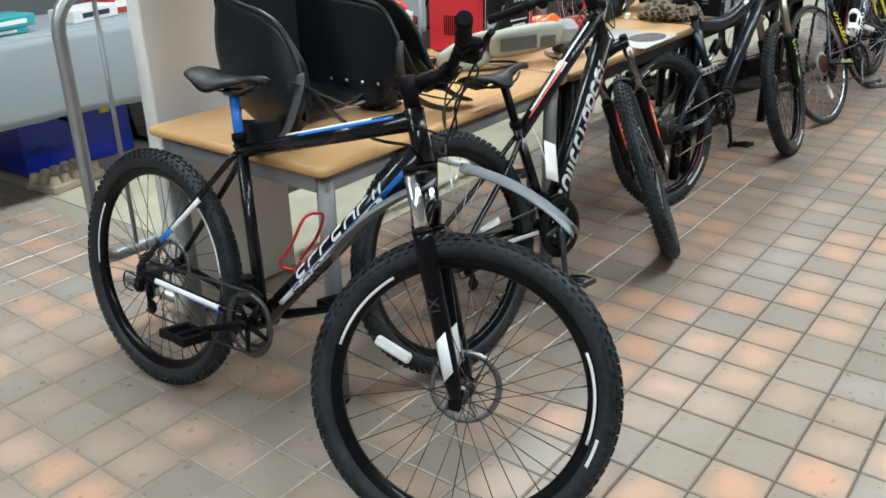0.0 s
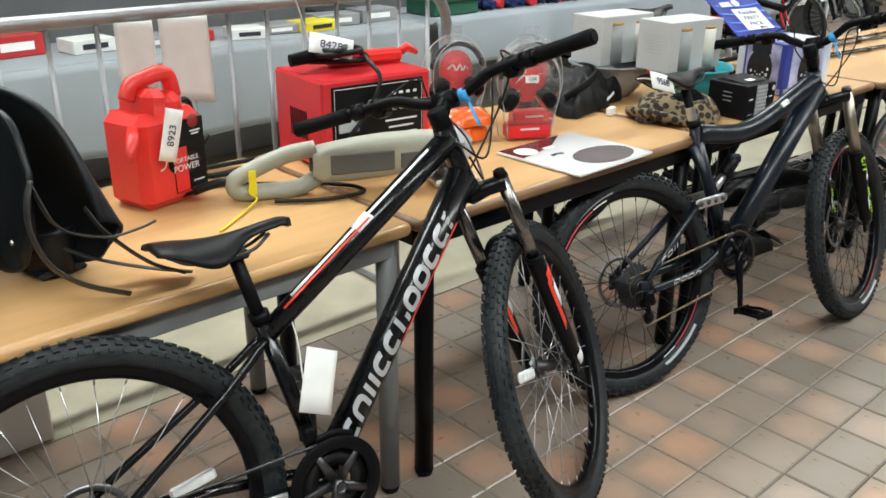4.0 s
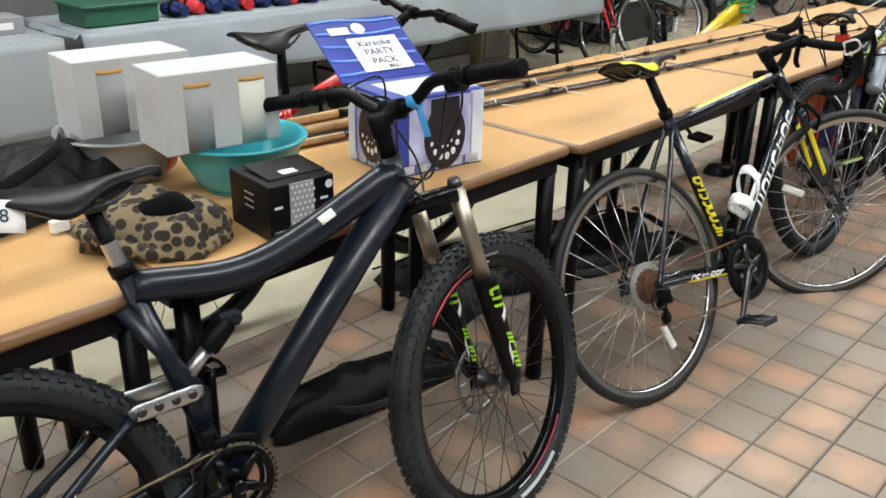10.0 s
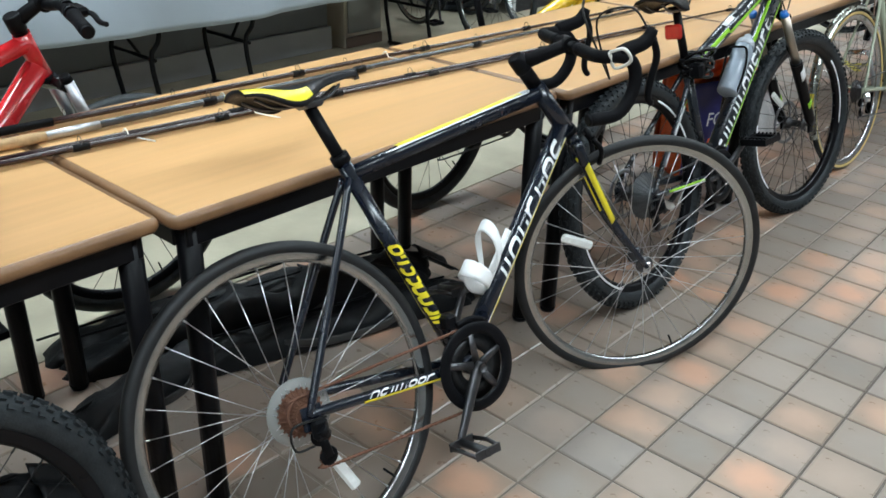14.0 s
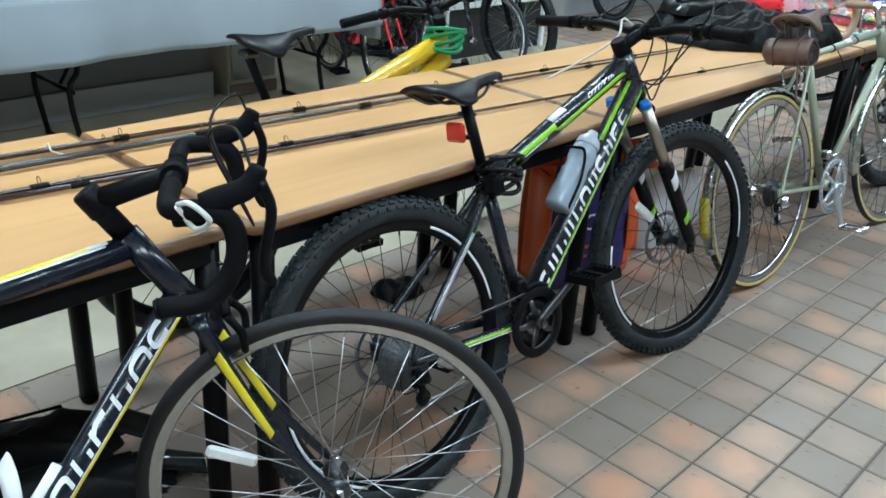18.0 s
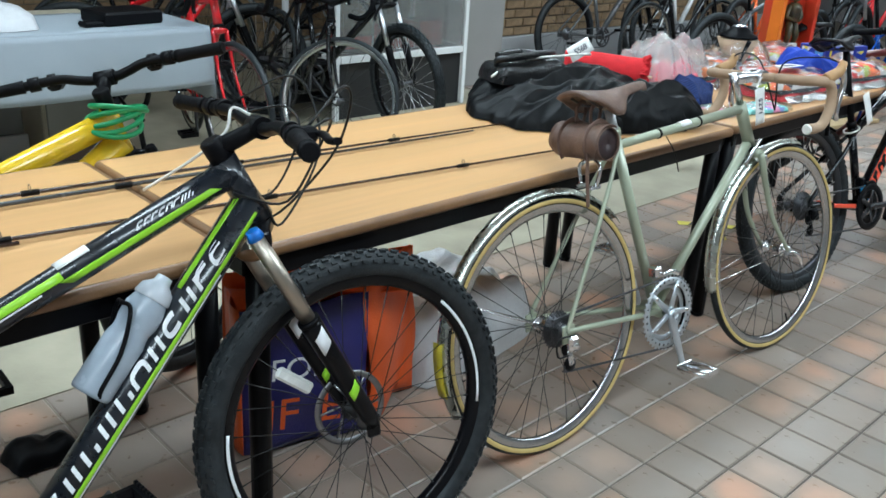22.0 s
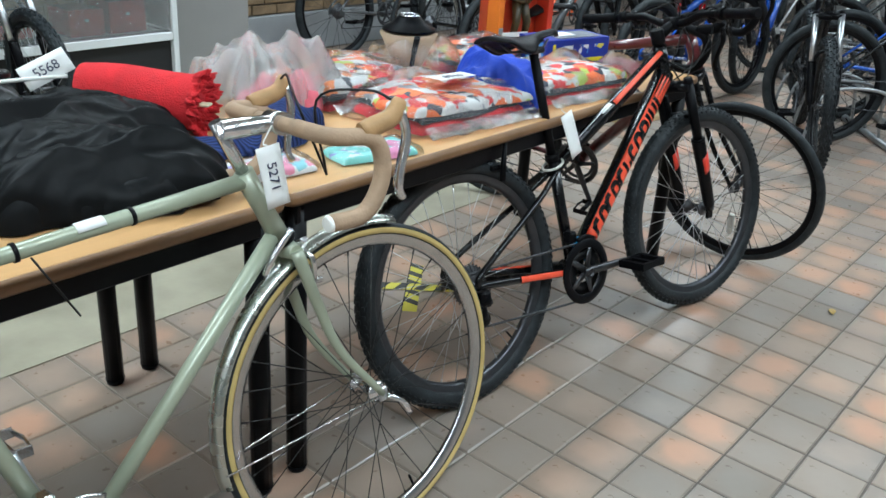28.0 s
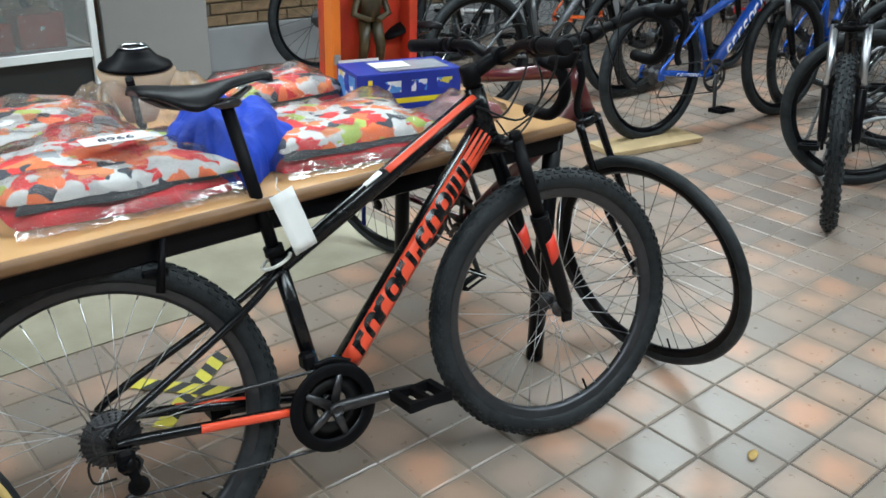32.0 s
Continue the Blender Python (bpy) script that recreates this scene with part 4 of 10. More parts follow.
    if detail:
        g = Geo().box(P3((0.012, R - 0.03), -0.078), (0.035, 0.022, 0.045), Matrix.Rotation(0, 4, "Y"), 0.008)
        g.tube([P3((0.008, R - 0.025), -0.085), jk2 + Vector((0, -0.03, 0.01))], 0.013, 8)
        der = part("derailleur", g, s.get("der_mat", PLASTIC), root, s.get("der_label", ""))
        part("cage", Geo().tube([jk2 + Vector((0, -0.008, 0)), jk + Vector((0, -0.008, 0))], 0.010, 8, True, 0.25), s.get("der_mat", PLASTIC), der)
        for q in (jk, jk2):
            part("jockey_wheel", Geo().lathe([(0.004, -0.004), (0.019, -0.004), (0.021, 0), (0.019, 0.004), (0.004, 0.004)], Matrix.Translation(q) @ SIDE, 14), PLASTIC, der)
        part("shift_cable", Geo().tube(smooth_path([P3((0.03, R - 0.01), -0.08), P3((-0.045, R - 0.005), -0.085), P3((-0.05, R - 0.05), -0.085), P3((-0.01, R - 0.055), -0.085)], 6), 0.0025, 6), CABLE, der)
        fd = Geo().tube(smooth_path([P3((BB[0] - 0.03, BB[1] + rc + 0.012), -0.052), P3((BB[0] + 0.01, BB[1] + rc + 0.016), -0.054), P3((BB[0] + 0.05, BB[1] + rc + 0.0), -0.05)], 4), 0.008, 6, True, 0.5)
        fd.box(P3((BB[0] - 0.035, BB[1] + rc + 0.02), -0.03), (0.03, 0.035, 0.035), None, 0.006)
        part("front_derailleur", fd, s.get("der_mat", PLASTIC), root)
    # front end, turned about the steering axis
    st = Matrix.Translation(P3(HB)) @ Matrix.Rotation(radians(s.get("steer", 0)), 4, head) @ Matrix.Translation(-P3(HB))
    fk = Geo()
    crown = P3(HB) - head * 0.018
    hw = s.get("fork_half", 0.062)
    fwd = Vector((head.z, 0, -head.x))
    if s.get("susp", True):
        off = fwd * ((P3(FA) - P3(HB)).dot(fwd))
        tot = (P3(HB) - P3(FA)).dot(head)
        fk.tube([crown + off * 0.8 + Vector((0, -hw - 0.004, 0)), crown + off * 0.45 + Vector((0, -hw * 0.5, 0.004)), crown + Vector((0, 0, 0.006)), crown + off * 0.45 + Vector((0, hw * 0.5, 0.004)), crown + off * 0.8 + Vector((0, hw + 0.004, 0))], [0.019, 0.018, 0.022, 0.018, 0.019], 12)
        fork = part("fork", fk, s.get("crown_mat", BLACK), root, s.get("fork_label", ""), st)
        low_top, lk = s.get("lower_top", 0.52), s.get("leg_k", 1.08)
        for sg in (-1, 1):
            ytop = Vector((0, sg * hw, 0))
            a = crown + off * 0.85 + ytop
            b = P3(FA) + ytop
            mid = a.lerp(b, low_top)
            part("stanchion", Geo().tube([a + head * 0.012, mid - head * 0.03], 0.0145 * lk, 14), s.get("stan_mat", ALLOY), fork, "bare metal fork leg")
            part("fork_cap", Geo().tube([a + head * 0.012, a + head * 0.030], [0.017, 0.013], 12), s.get("cap_mat", PLASTIC), fork)
            lw = Geo().tube([mid, mid.lerp(b, 0.05), mid.lerp(b, 0.9), b], [0.020 * lk, 0.0205 * lk, 0.0175 * lk, 0.013], 14)
            lw.box(b + Vector((0.0, -sg * 0.004, -0.004)), (0.03, 0.012, 0.05), None, 0.004)
            leg = part("fork_leg", lw, s.get("lower_mat", BLACK), fork, s.get("lower_label", ""))
            for t0, t1, a0, a1, cm in s.get("leg_decals", ()):
                part("fork_decal", patch(mid, b, 0.0200 * lk, t0, t1, a0, a1, 0.02, r1=0.0180 * lk), cm, leg)
            for t0, t1, a0, a1, cm, n, sd in s.get("leg_marks", ()):
                lettering("fork_mark", mid, b, 0.0204 * lk, t0, t1, a0, a1, cm, leg, n, sd, r1=0.0182 * lk)
            part("fork_seal", Geo().tube([mid + head * 0.006, mid - head * 0.004], 0.021 * lk, 14), PLASTIC, leg)
        a = crown + off * 0.85
        mid = a.lerp(P3(FA), low_top)
        part("fork_arch", Geo().tube(smooth_path([mid + Vector((0, -hw, -0.01)), mid + fwd * 0.02 + head * 0.045 + Vector((0, -hw * 0.6, 0)), mid + fwd * 0.03 + head * 0.055, mid + fwd * 0.02 + head * 0.045 + Vector((0, hw * 0.6, 0)), mid + Vector((0, hw, -0.01))], 4), 0.010, 8), s.get("lower_mat", BLACK), fork)
    else:
        fk.tube([crown + Vector((0, -0.035, -0.004)), crown, crown + Vector((0, 0.035, -0.004))], [0.014, 0.02, 0.014], 12)
        fork = part("fork", fk, s.get("crown_mat", paint), root, s.get("fork_label", ""), st)
        for sg in (-1, 1):
            a = crown + Vector((0, sg * 0.036, 0))
            b = P3(FA, sg * 0.05)
            k1 = a.lerp(b, 0.6) - fwd * s.get("fork_bow", 0.018)
            pts = smooth_path([a, a.lerp(k1, 0.5) - fwd * 0.004, k1, b], 5)
            leg = part("fork_leg", Geo().tube(pts, [0.0135 - 0.006 * i / (len(pts) - 1) for i in range(len(pts))], 12, True, 0.75), s.get("lower_mat", paint), fork)
            for t0, t1, a0, a1, cm in s.get("leg_decals", ()):
                part("fork_decal", patch(a, k1, 0.0125, t0, t1, a0, a1, 0.01, r1=0.0105), cm, leg)
            part("fork_end", Geo().box(b, (0.02, 0.006, 0.03), None, 0.002), ALLOY, fork)
    part("headset", Geo().tube([P3(HB) - head * 0.004, P3(HB) + head * 0.008], 0.026, 16), PLASTIC, root)
    # stem and bars
    spc = s.get("spacer", 0.03)
    sb = P3(HT) + head * spc
    part("steerer", Geo().tube([P3(HT), sb + head * 0.018], s.get("r_steer", 0.0185), 16), s.get("spacer_mat", PLASTIC), root, "", st)
    bc = sb + fwd * s.get("stem", 0.08) + head * s.get("stem_rise", 0.015)
    stem_g = Geo().tube([sb, sb.lerp(bc, 0.85), bc], [0.019, 0.016, 0.018], 12, True)
    stem_g.tube([bc + Vector((0, -0.025, 0)), bc + Vector((0, 0.025, 0))], 0.021, 14)
    if s.get("susp", True) or s.get("stem_mat") is None:
        stem_g.tube([sb - head * 0.024, sb - head * 0.020, sb + head * 0.018, sb + head * 0.022], [0.018, 0.0215, 0.0215, 0.018], 18)
    stb = Matrix.Translation(P3(HB)) @ Matrix.Rotation(radians(s.get("steer", 0) + s.get("bar_turn", 0)), 4, head) @ Matrix.Translation(-P3(HB))
    stem_ob = part("stem", stem_g, s.get("stem_mat", PLASTIC), root, s.get("stem_label", ""), stb)
    bars(s, root, stb, bc, head, fwd, detail)
    # wheels
    wheel(root, Matrix.Translation(P3(RA)) @ Matrix.Rotation(radians(s.get("spin_r", 10)), 4, "Y"), s, True, detail)
    sf = dict(s)
    sf["R"] = s.get("RF", R)
    if s.get("front_rt"):
        sf["rt"] = s["front_rt"]
    wheel(root, st @ Matrix.Translation(P3(FA)) @ Matrix.Rotation(radians(s.get("spin_f", 30)), 4, "Y"), sf, False, detail)
    root["_"] = 0
    del root["_"]
    return root, frame_ob, fork, st, dict(BB=P3(BB), SC=P3(SC), HT=P3(HT), HB=P3(HB), ht_j=ht_j, hb_j=hb_j, sc_j=sc_j, head=head, fwd=fwd, bar=bc, rd=rd, rt=rt_, rs=rs, FA=P3(FA), RA=P3(RA), R=R, top=top)


def bars(s, root, st, bc, head, fwd, detail):
    w = s.get("bar_w", 0.66) / 2
    upv, co = Vector((0, 0, 1)), s.get("cable_out", 1.0)
    if s.get("bar", "flat") == "flat":
        rise, sweep = s.get("rise", 0.02), s.get("sweep", 0.05)
        half = []
        for t in (0, 0.1, 0.22, 0.36, 0.7, 1.0):
            k = min(1, max(0, (t - 0.1) / 0.26))
            k = k * k * (3 - 2 * k)
            half.append(bc + Vector((-sweep * t * t, w * t, rise * k)))
        mir = [Vector((p.x, -p.y, p.z)) for p in half]
        pts = mir[::-1] + half[1:]
        hb = part("handlebar", Geo().tube(smooth_path(pts, 4), 0.0125, 12), s.get("bar_mat", PLASTIC), root, s.get("bar_label", ""), st)
        for sg in (-1, 1):
            tip = Vector((half[-1].x, sg * half[-1].y, half[-1].z))
            inn = Vector((half[-2].x, sg * half[-2].y, half[-2].z))
            d = (tip - inn).normalized()
            gp = Geo().tube([tip + d * 0.002 - d * 0.0, tip - d * 0.02, tip - d * 0.06, tip - d * 0.11, tip - d * 0.125], [0.0165, 0.0165, 0.0155, 0.0165, 0.0175], 14)
            part("grip", gp, GRIP, hb, "black rubber handlebar grip")
            part("grip_end", Geo().tube([tip + d * 0.002, tip + d * 0.006], [0.0165, 0.013], 14), s.get("grip_end_mat", GRIP), hb)
            cl = tip - d * 0.15
            br = Geo().box(cl + fwd * 0.018 - upv * 0.006, (0.042, 0.04, 0.024), None, 0.007)
            br.tube([cl - d * 0.014, cl + d * 0.014], 0.0185, 12)
            bl = part("brake_lever_body", br, s.get("brake_mat", PLASTIC), hb)
            part("brake_lever", Geo().tube(smooth_path([cl + fwd * 0.03 - upv * 0.012, cl + fwd * 0.048 + d * 0.03 - upv * 0.018, cl + fwd * 0.05 + d * 0.08 - upv * 0.022, cl + fwd * 0.058 + d * 0.115 - upv * 0.022], 4), 0.0062, 8, True, 1.2), s.get("lever_mat", PLASTIC), bl)
            shb = Geo().box(cl - d * 0.045 + fwd * 0.015 - upv * 0.016, (0.05, 0.038, 0.03), None, 0.009)
            shb.tube([cl - d * 0.055, cl - d * 0.035], 0.0185, 12)
            part("shifter", shb, PLASTIC, hb)
            if detail:
                e0 = cl - d * 0.03 + fwd * 0.03 - upv * 0.005
                tgt = bc - fwd * (s.get("stem", 0.08) - 0.020) - head * (s.get("spacer", 0.03) + (0.07 if sg < 0 else 0.10)) + Vector((0, -sg * 0.022, 0))
                part("cable", Geo().tube(smooth_path([e0, e0 - d * 0.07 + fwd * 0.09 * co + upv * 0.012, bc + fwd * 0.16 * co - upv * 0.035 + Vector((0, sg * 0.10, 0)), bc + fwd * 0.14 * co - upv * 0.13 + Vector((0, sg * 0.03, 0)), bc + fwd * 0.02 - upv * 0.19 + Vector((0, -sg * 0.03, 0)), tgt], 6), 0.0026, 6), CABLE, hb)
                e1 = cl - d * 0.07 + fwd * 0.025 - upv * 0.02
                part("cable", Geo().tube(smooth_path([e1, e1 - d * 0.06 + fwd * 0.07 * co - upv * 0.02, bc + fwd * 0.11 * co - upv * 0.08 + Vector((0, sg * 0.06, 0)), bc + fwd * 0.03 - upv * 0.15 + Vector((0, sg * 0.045, 0)), bc - fwd * (s.get("stem", 0.08) + 0.02) - head * (s.get("spacer", 0.03) + 0.05) + Vector((0, sg * 0.026, 0))], 6), 0.0026, 6), CABLE, hb)
    else:
        tape = s.get("tape_mat", GRIP)
        tops = Geo().tube([bc + Vector((0, -w * 0.35, 0)), bc + Vector((0, w * 0.35, 0))], 0.0135, 12)
        hb = part("handlebar", tops, s.get("bar_mat", PLASTIC), root, s.get("bar_label", ""), st)
        rc = s.get("reach", 0.085)
        dp = s.get("drop", 0.135)
        til = math.radians(s.get("bar_tilt", 0))
        for sg in (-1, 1):
            def q(x, y, z):
                x, z = x * math.cos(til) - z * math.sin(til), x * math.sin(til) + z * math.cos(til)
                return bc + Vector((x, sg * y, z))
            pts = [q(0, w * 0.34, 0), q(0, w * 0.8, 0), q(0.012, w * 0.98, 0), q(rc * 0.75, w, -0.008), q(rc * 1.0, w * 1.0, -0.038), q(rc * 0.92, w * 1.01, -dp * 0.65), q(rc * 0.45, w * 1.03, -dp * 0.98), q(-0.03, w * 1.05, -dp)]
            side = part("bar_tape", Geo().tube(smooth_path(pts, 5), 0.0152, 12), tape, hb, s.get("tape_label", ""))
            part("bar_plug", Geo().tube([pts[-1], pts[-1] + (pts[-1] - pts[-2]).normalized() * 0.006], [0.016, 0.013], 12), s.get("plug_mat", PLASTIC), side)
            hd = Geo().tube(smooth_path([q(rc * 0.55, w, 0.004), q(rc * 0.95, w, 0.012), q(rc * 1.3, w, 0.022), q(rc * 1.52, w, 0.048)], 4), [0.016, 0.017, 0.018, 0.018, 0.0175, 0.017, 0.017, 0.017, 0.017, 0.016, 0.015, 0.014, 0.012], 12, True, 0.85)
            hood = part("brake_hood", hd, s.get("hood_mat", GRIP), hb, s.get("hood_label", ""))
            lv = smooth_path([q(rc * 1.5, w, 0.03), q(rc * 1.62, w, -0.015), q(rc * 1.45, w * 0.99, -0.07), q(rc * 1.40, w * 0.98, -0.105), q(rc * 1.52, w * 0.97, -0.125)], 4)
            part("brake_lever", Geo().tube(lv, [0.008] * (len(lv) - 1) + [0.005], 8, True, 1.3), s.get("lever_mat", PLASTIC), hood)
            if detail:
                part("cable", Geo().tube(smooth_path([q(rc * 1.4, w, 0.045), q(rc * 1.2, w * 0.7, s.get("cable_up", 0.09)), q(0.06, w * 0.2, s.get("cable_up", 0.09) * 0.6), bc - head * 0.14 + fwd * 0.04], 6), 0.0026, 6), s.get("cable_mat", CABLE), hb)

# ---- the bicycles of the front row ----
def placed(x, y, heading, lean):
    """Pose of a bicycle whose rear tyre stands at x, y; lean: degrees to its left."""
    return Matrix.Translation((x, y, 0.002)) @ Matrix.Rotation(radians(heading), 4, "Z") @ Matrix.Rotation(radians(-lean), 4, "X")


P_BLACK = surf("matt_black_frame", (0.004, 0.0044, 0.0055), 0.26, 0, 0.15, 30, 0.0, coat=0.35, spec=0.2)
P_NAVY = surf("navy_frame", (0.004, 0.008, 0.016), 0.36, 0.0, 0.15, 30, 0.0, coat=0.12, spec=0.4)
P_SLATE = surf("slate_frame", (0.013, 0.016, 0.022), 0.28, 0.1, 0.15, 30, 0.0, coat=0.4)
P_GOLD = surf("pale_green_gold_frame", (0.33, 0.36, 0.265), 0.36, 0.2, 0.04, 8, 0.0, 160, coat=0.3)
P_ROAD = surf("blue_black_frame", (0.007, 0.010, 0.018), 0.26, 0.0, 0.1, 30, 0.0, coat=0.4, spec=0.35)
SATIN = surf("pale_satin_alloy", (0.56, 0.59, 0.62), 0.42, 0.8, 0.08, 60, 0.02)
SILVER_RIM = surf("silver_rim", (0.48, 0.49, 0.49), 0.22, 1, 0.1, 60, 0.02)
GREY_RIM = surf("silver_brake_rim", (0.40, 0.415, 0.41), 0.20, 1, 0.12, 60, 0.02)
GUM = surf("gum_tyre_wall", (0.50, 0.37, 0.13), 0.6, 0, 0.15, 30, 0.06, 200)
BROWN = surf("brown_leather", (0.085, 0.046, 0.032), 0.5, 0, 0.3, 22, 0.2, 160, wear=(0.14, 0.085, 0.062))
TANTAPE = surf("tan_bar_tape", (0.36, 0.245, 0.155), 0.7, 0, 0.15, 40, 0.2, 240)
HOODTAN = surf("tan_hood_rubber", (0.42, 0.25, 0.11), 0.6, 0, 0.2, 30, 0.1, 200)
PINKRED = surf("pinkish_red_decal", (0.58, 0.07, 0.10), 0.35, 0, 0.06)
SILVERT = surf("pale_grey_tyre_print", (0.42, 0.44, 0.45), 0.5, 0, 0.1)

bike1 = dict(R=0.349, rt=0.027, knobs=84, knob=0.0042, FA=1.107, BB=(0.452, 0.322), SC=(0.335, 0.785), HT=(0.900, 0.945), HB=(0.948, 0.822),
             saddle=(0.292, 0.952), paint=P_BLACK, steer=25, bar_turn=26, cable_out=0.18, bar_w=0.68, stem=0.09, spacer=0.05, disc=True, crank=-160, rise=0.02,
             r_down=0.027, r_top=0.021, ring=0.085, arm_mat=PLASTIC, ring_mat=STEEL, stan_mat=CHROME, lower_top=0.24, reflector_rear=-62, reflector_front=190,
             leg_decals=((0.62, 0.86, 60, 130, WHITE_DECAL),), rim_decals=((20, 60, 0, WHITE_DECAL, 0.6), (160, 200, 0, WHITE_DECAL, 0.6)), tyre_decals=((12, 24, WHITE_DECAL, 0.25),),
             post_mat=BLUE, pedal_mat=PLASTIC, saddle_label="black padded vinyl saddle")
bike2 = dict(R=0.360, rt=0.027, knobs=88, knob=0.0042, FA=1.098, BB=(0.446, 0.315), SC=(0.362, 0.668), HT=(0.818, 0.975), HB=(0.870, 0.832),
             saddle=(0.300, 0.852), paint=P_BLACK, steer=36, bar_w=0.70, stem=0.07, spacer=0.02, disc=True, crank=-100, rise=0.03,
             r_down=0.033, r_top=0.0245, ring=0.09, ring_guard=0.098, stan_mat=surf("smoked_fork_steel", (0.22, 0.21, 0.20), 0.25, 1, 0.1), lower_top=0.40, spoke_mat=SPOKE, reflector_rear=20, reflector_front=200,
             leg_decals=((0.10, 0.22, 60, 130, REDP), (0.18, 0.62, 118, 140, REDP), (0.24, 0.42, 70, 112, WHITE_DECAL), (0.88, 0.97, 40, 140, WHITE_DECAL)), pedal_label="worn black cage pedal", pedal="cage", pedal_mat=STEEL)
bike3 = dict(R=0.338, rt=0.029, knobs=78, knob=0.0052, FA=1.066, BB=(0.405, 0.360), SC=(0.290, 0.780), HT=(0.830, 0.897), HB=(0.851, 0.798),
             saddle=(0.232, 0.948), paint=P_NAVY, steer=18, bar_w=0.70, stem=0.05, spacer=0.065, disc=True, crank=-98, rise=0.045, tt_mid=(0.53, 0.742), r_top=0.030, r_down=0.034, r_seat=0.018,
             ring=0.075, cable_out=0.6, fullsus=True, link=(0.312, 0.546), shock_top=(0.455, 0.655), stan_mat=BRONZE, lower_top=0.44, post_mat=PLASTIC,
             post_bands=((0.12, 0.5, ALLOY),), leg_k=1.26, leg_marks=((0.06, 0.24, 40, 135, LIME, 2, 4), (0.48, 0.84, 60, 112, LIME, 4, 11)), leg_decals=((0.28, 0.34, 55, 105, WHITE_DECAL), (0.60, 0.74, 108, 122, WHITE_DECAL)), rim_decals=((128, 166, 0, PINKRED, 0.45), (116, 127, 0, WHITE_DECAL, 0.35), (-44, -8, 0, PINKRED, 0.45), (-56, -45, 0, WHITE_DECAL, 0.35)), tyre_decals=((112, 142, SILVERT, 0.20), (-58, -26, SILVERT, 0.22)), pedal="cage", pedal_mat=PLASTIC, cogs=(0.066, 0.024), cog_mat=surf("black_oily_cassette", (0.018, 0.018, 0.019), 0.42, 0.5, 0.4, 90), cog_label="large black cassette", arm_mat=BLACK, ring_mat=BLACK, arm_label="black crank arm", chain_mat=surf("bronzed_chain", (0.20, 0.155, 0.10), 0.45, 0.8, 0.3, 120), chain_label="dull bronze chain",
             cap_mat=STEEL, stay_half=0.07)
bike4 = dict(R=0.341, RF=0.352, rt=0.0145, FA=(1.076, 0.354), BB=(0.425, 0.292), SC=(0.230, 0.800), HT=(0.795, 0.872), HB=(0.876, 0.742),
             saddle=(0.155, 0.975), paint=P_ROAD, steer=-32, bar="drop", bar_turn=4, bar_w=0.37, stem=0.12, stem_rise=-0.04, spacer=0.068, susp=False, crank=-126,
             r_down=0.021, r_top=0.018, ring=0.092, ring_guard=0.10, rim_mat=GREY_RIM, spoke_mat=SPOKE, rim_depth=0.019, fork_half=0.05, cog_mat=RUST, chain_mat=RUST, cog_label="rusty brown cassette", chain_label="rust-coated chain", spoke_guard=0.07, cogs=(0.047, 0.022),
             reflector_rear=-55, reflector_front=185, leg_decals=((0.25, 0.95, 60, 130, YELLOW),), saddle_panels=((-1, YELLOW), (1, YELLOW)), tyre_mat=surf("grey_road_tyre", (0.0045, 0.005, 0.006), 0.6, 0, 0.2, 40, 0.05), pedal="cage", pedal_mat=STEEL, saddle_w=0.14, saddle_len=0.28)
bike5 = dict(R=0.357, rt=0.028, knobs=84, knob=0.0045, FA=1.105, BB=(0.412, 0.320), SC=(0.318, 0.718), HT=(0.868, 0.938), HB=(0.928, 0.818),
             saddle=(0.252, 0.938), paint=P_SLATE, steer=-6, bar_turn=-5, bar_w=0.78, stem=0.09, stem_rise=-0.008, spacer=0.02, disc=True, crank=35, rise=0.015, r_down=0.031, r_top=0.0255, r_head=0.026,
             ring=0.082, ring_guard=0.09, cogs=(0.072, 0.03), ncog=9, cog_mat=surf("dusty_cassette_steel", (0.085, 0.087, 0.09), 0.5, 0.6, 0.3, 60), cog_label="large dusty grey cassette", stan_mat=BRONZE, lower_top=0.40, cap_mat=BLUE, reflector_rear=-15, reflector_front=170,
             leg_decals=((0.08, 0.22, 60, 130, WHITE_DECAL), (0.58, 0.66, 60, 130, LIME)), rim_decals=((20, 75, 0, WHITE_DECAL, 0.6), (200, 255, 0, WHITE_DECAL, 0.6)), pedal_pins=True)
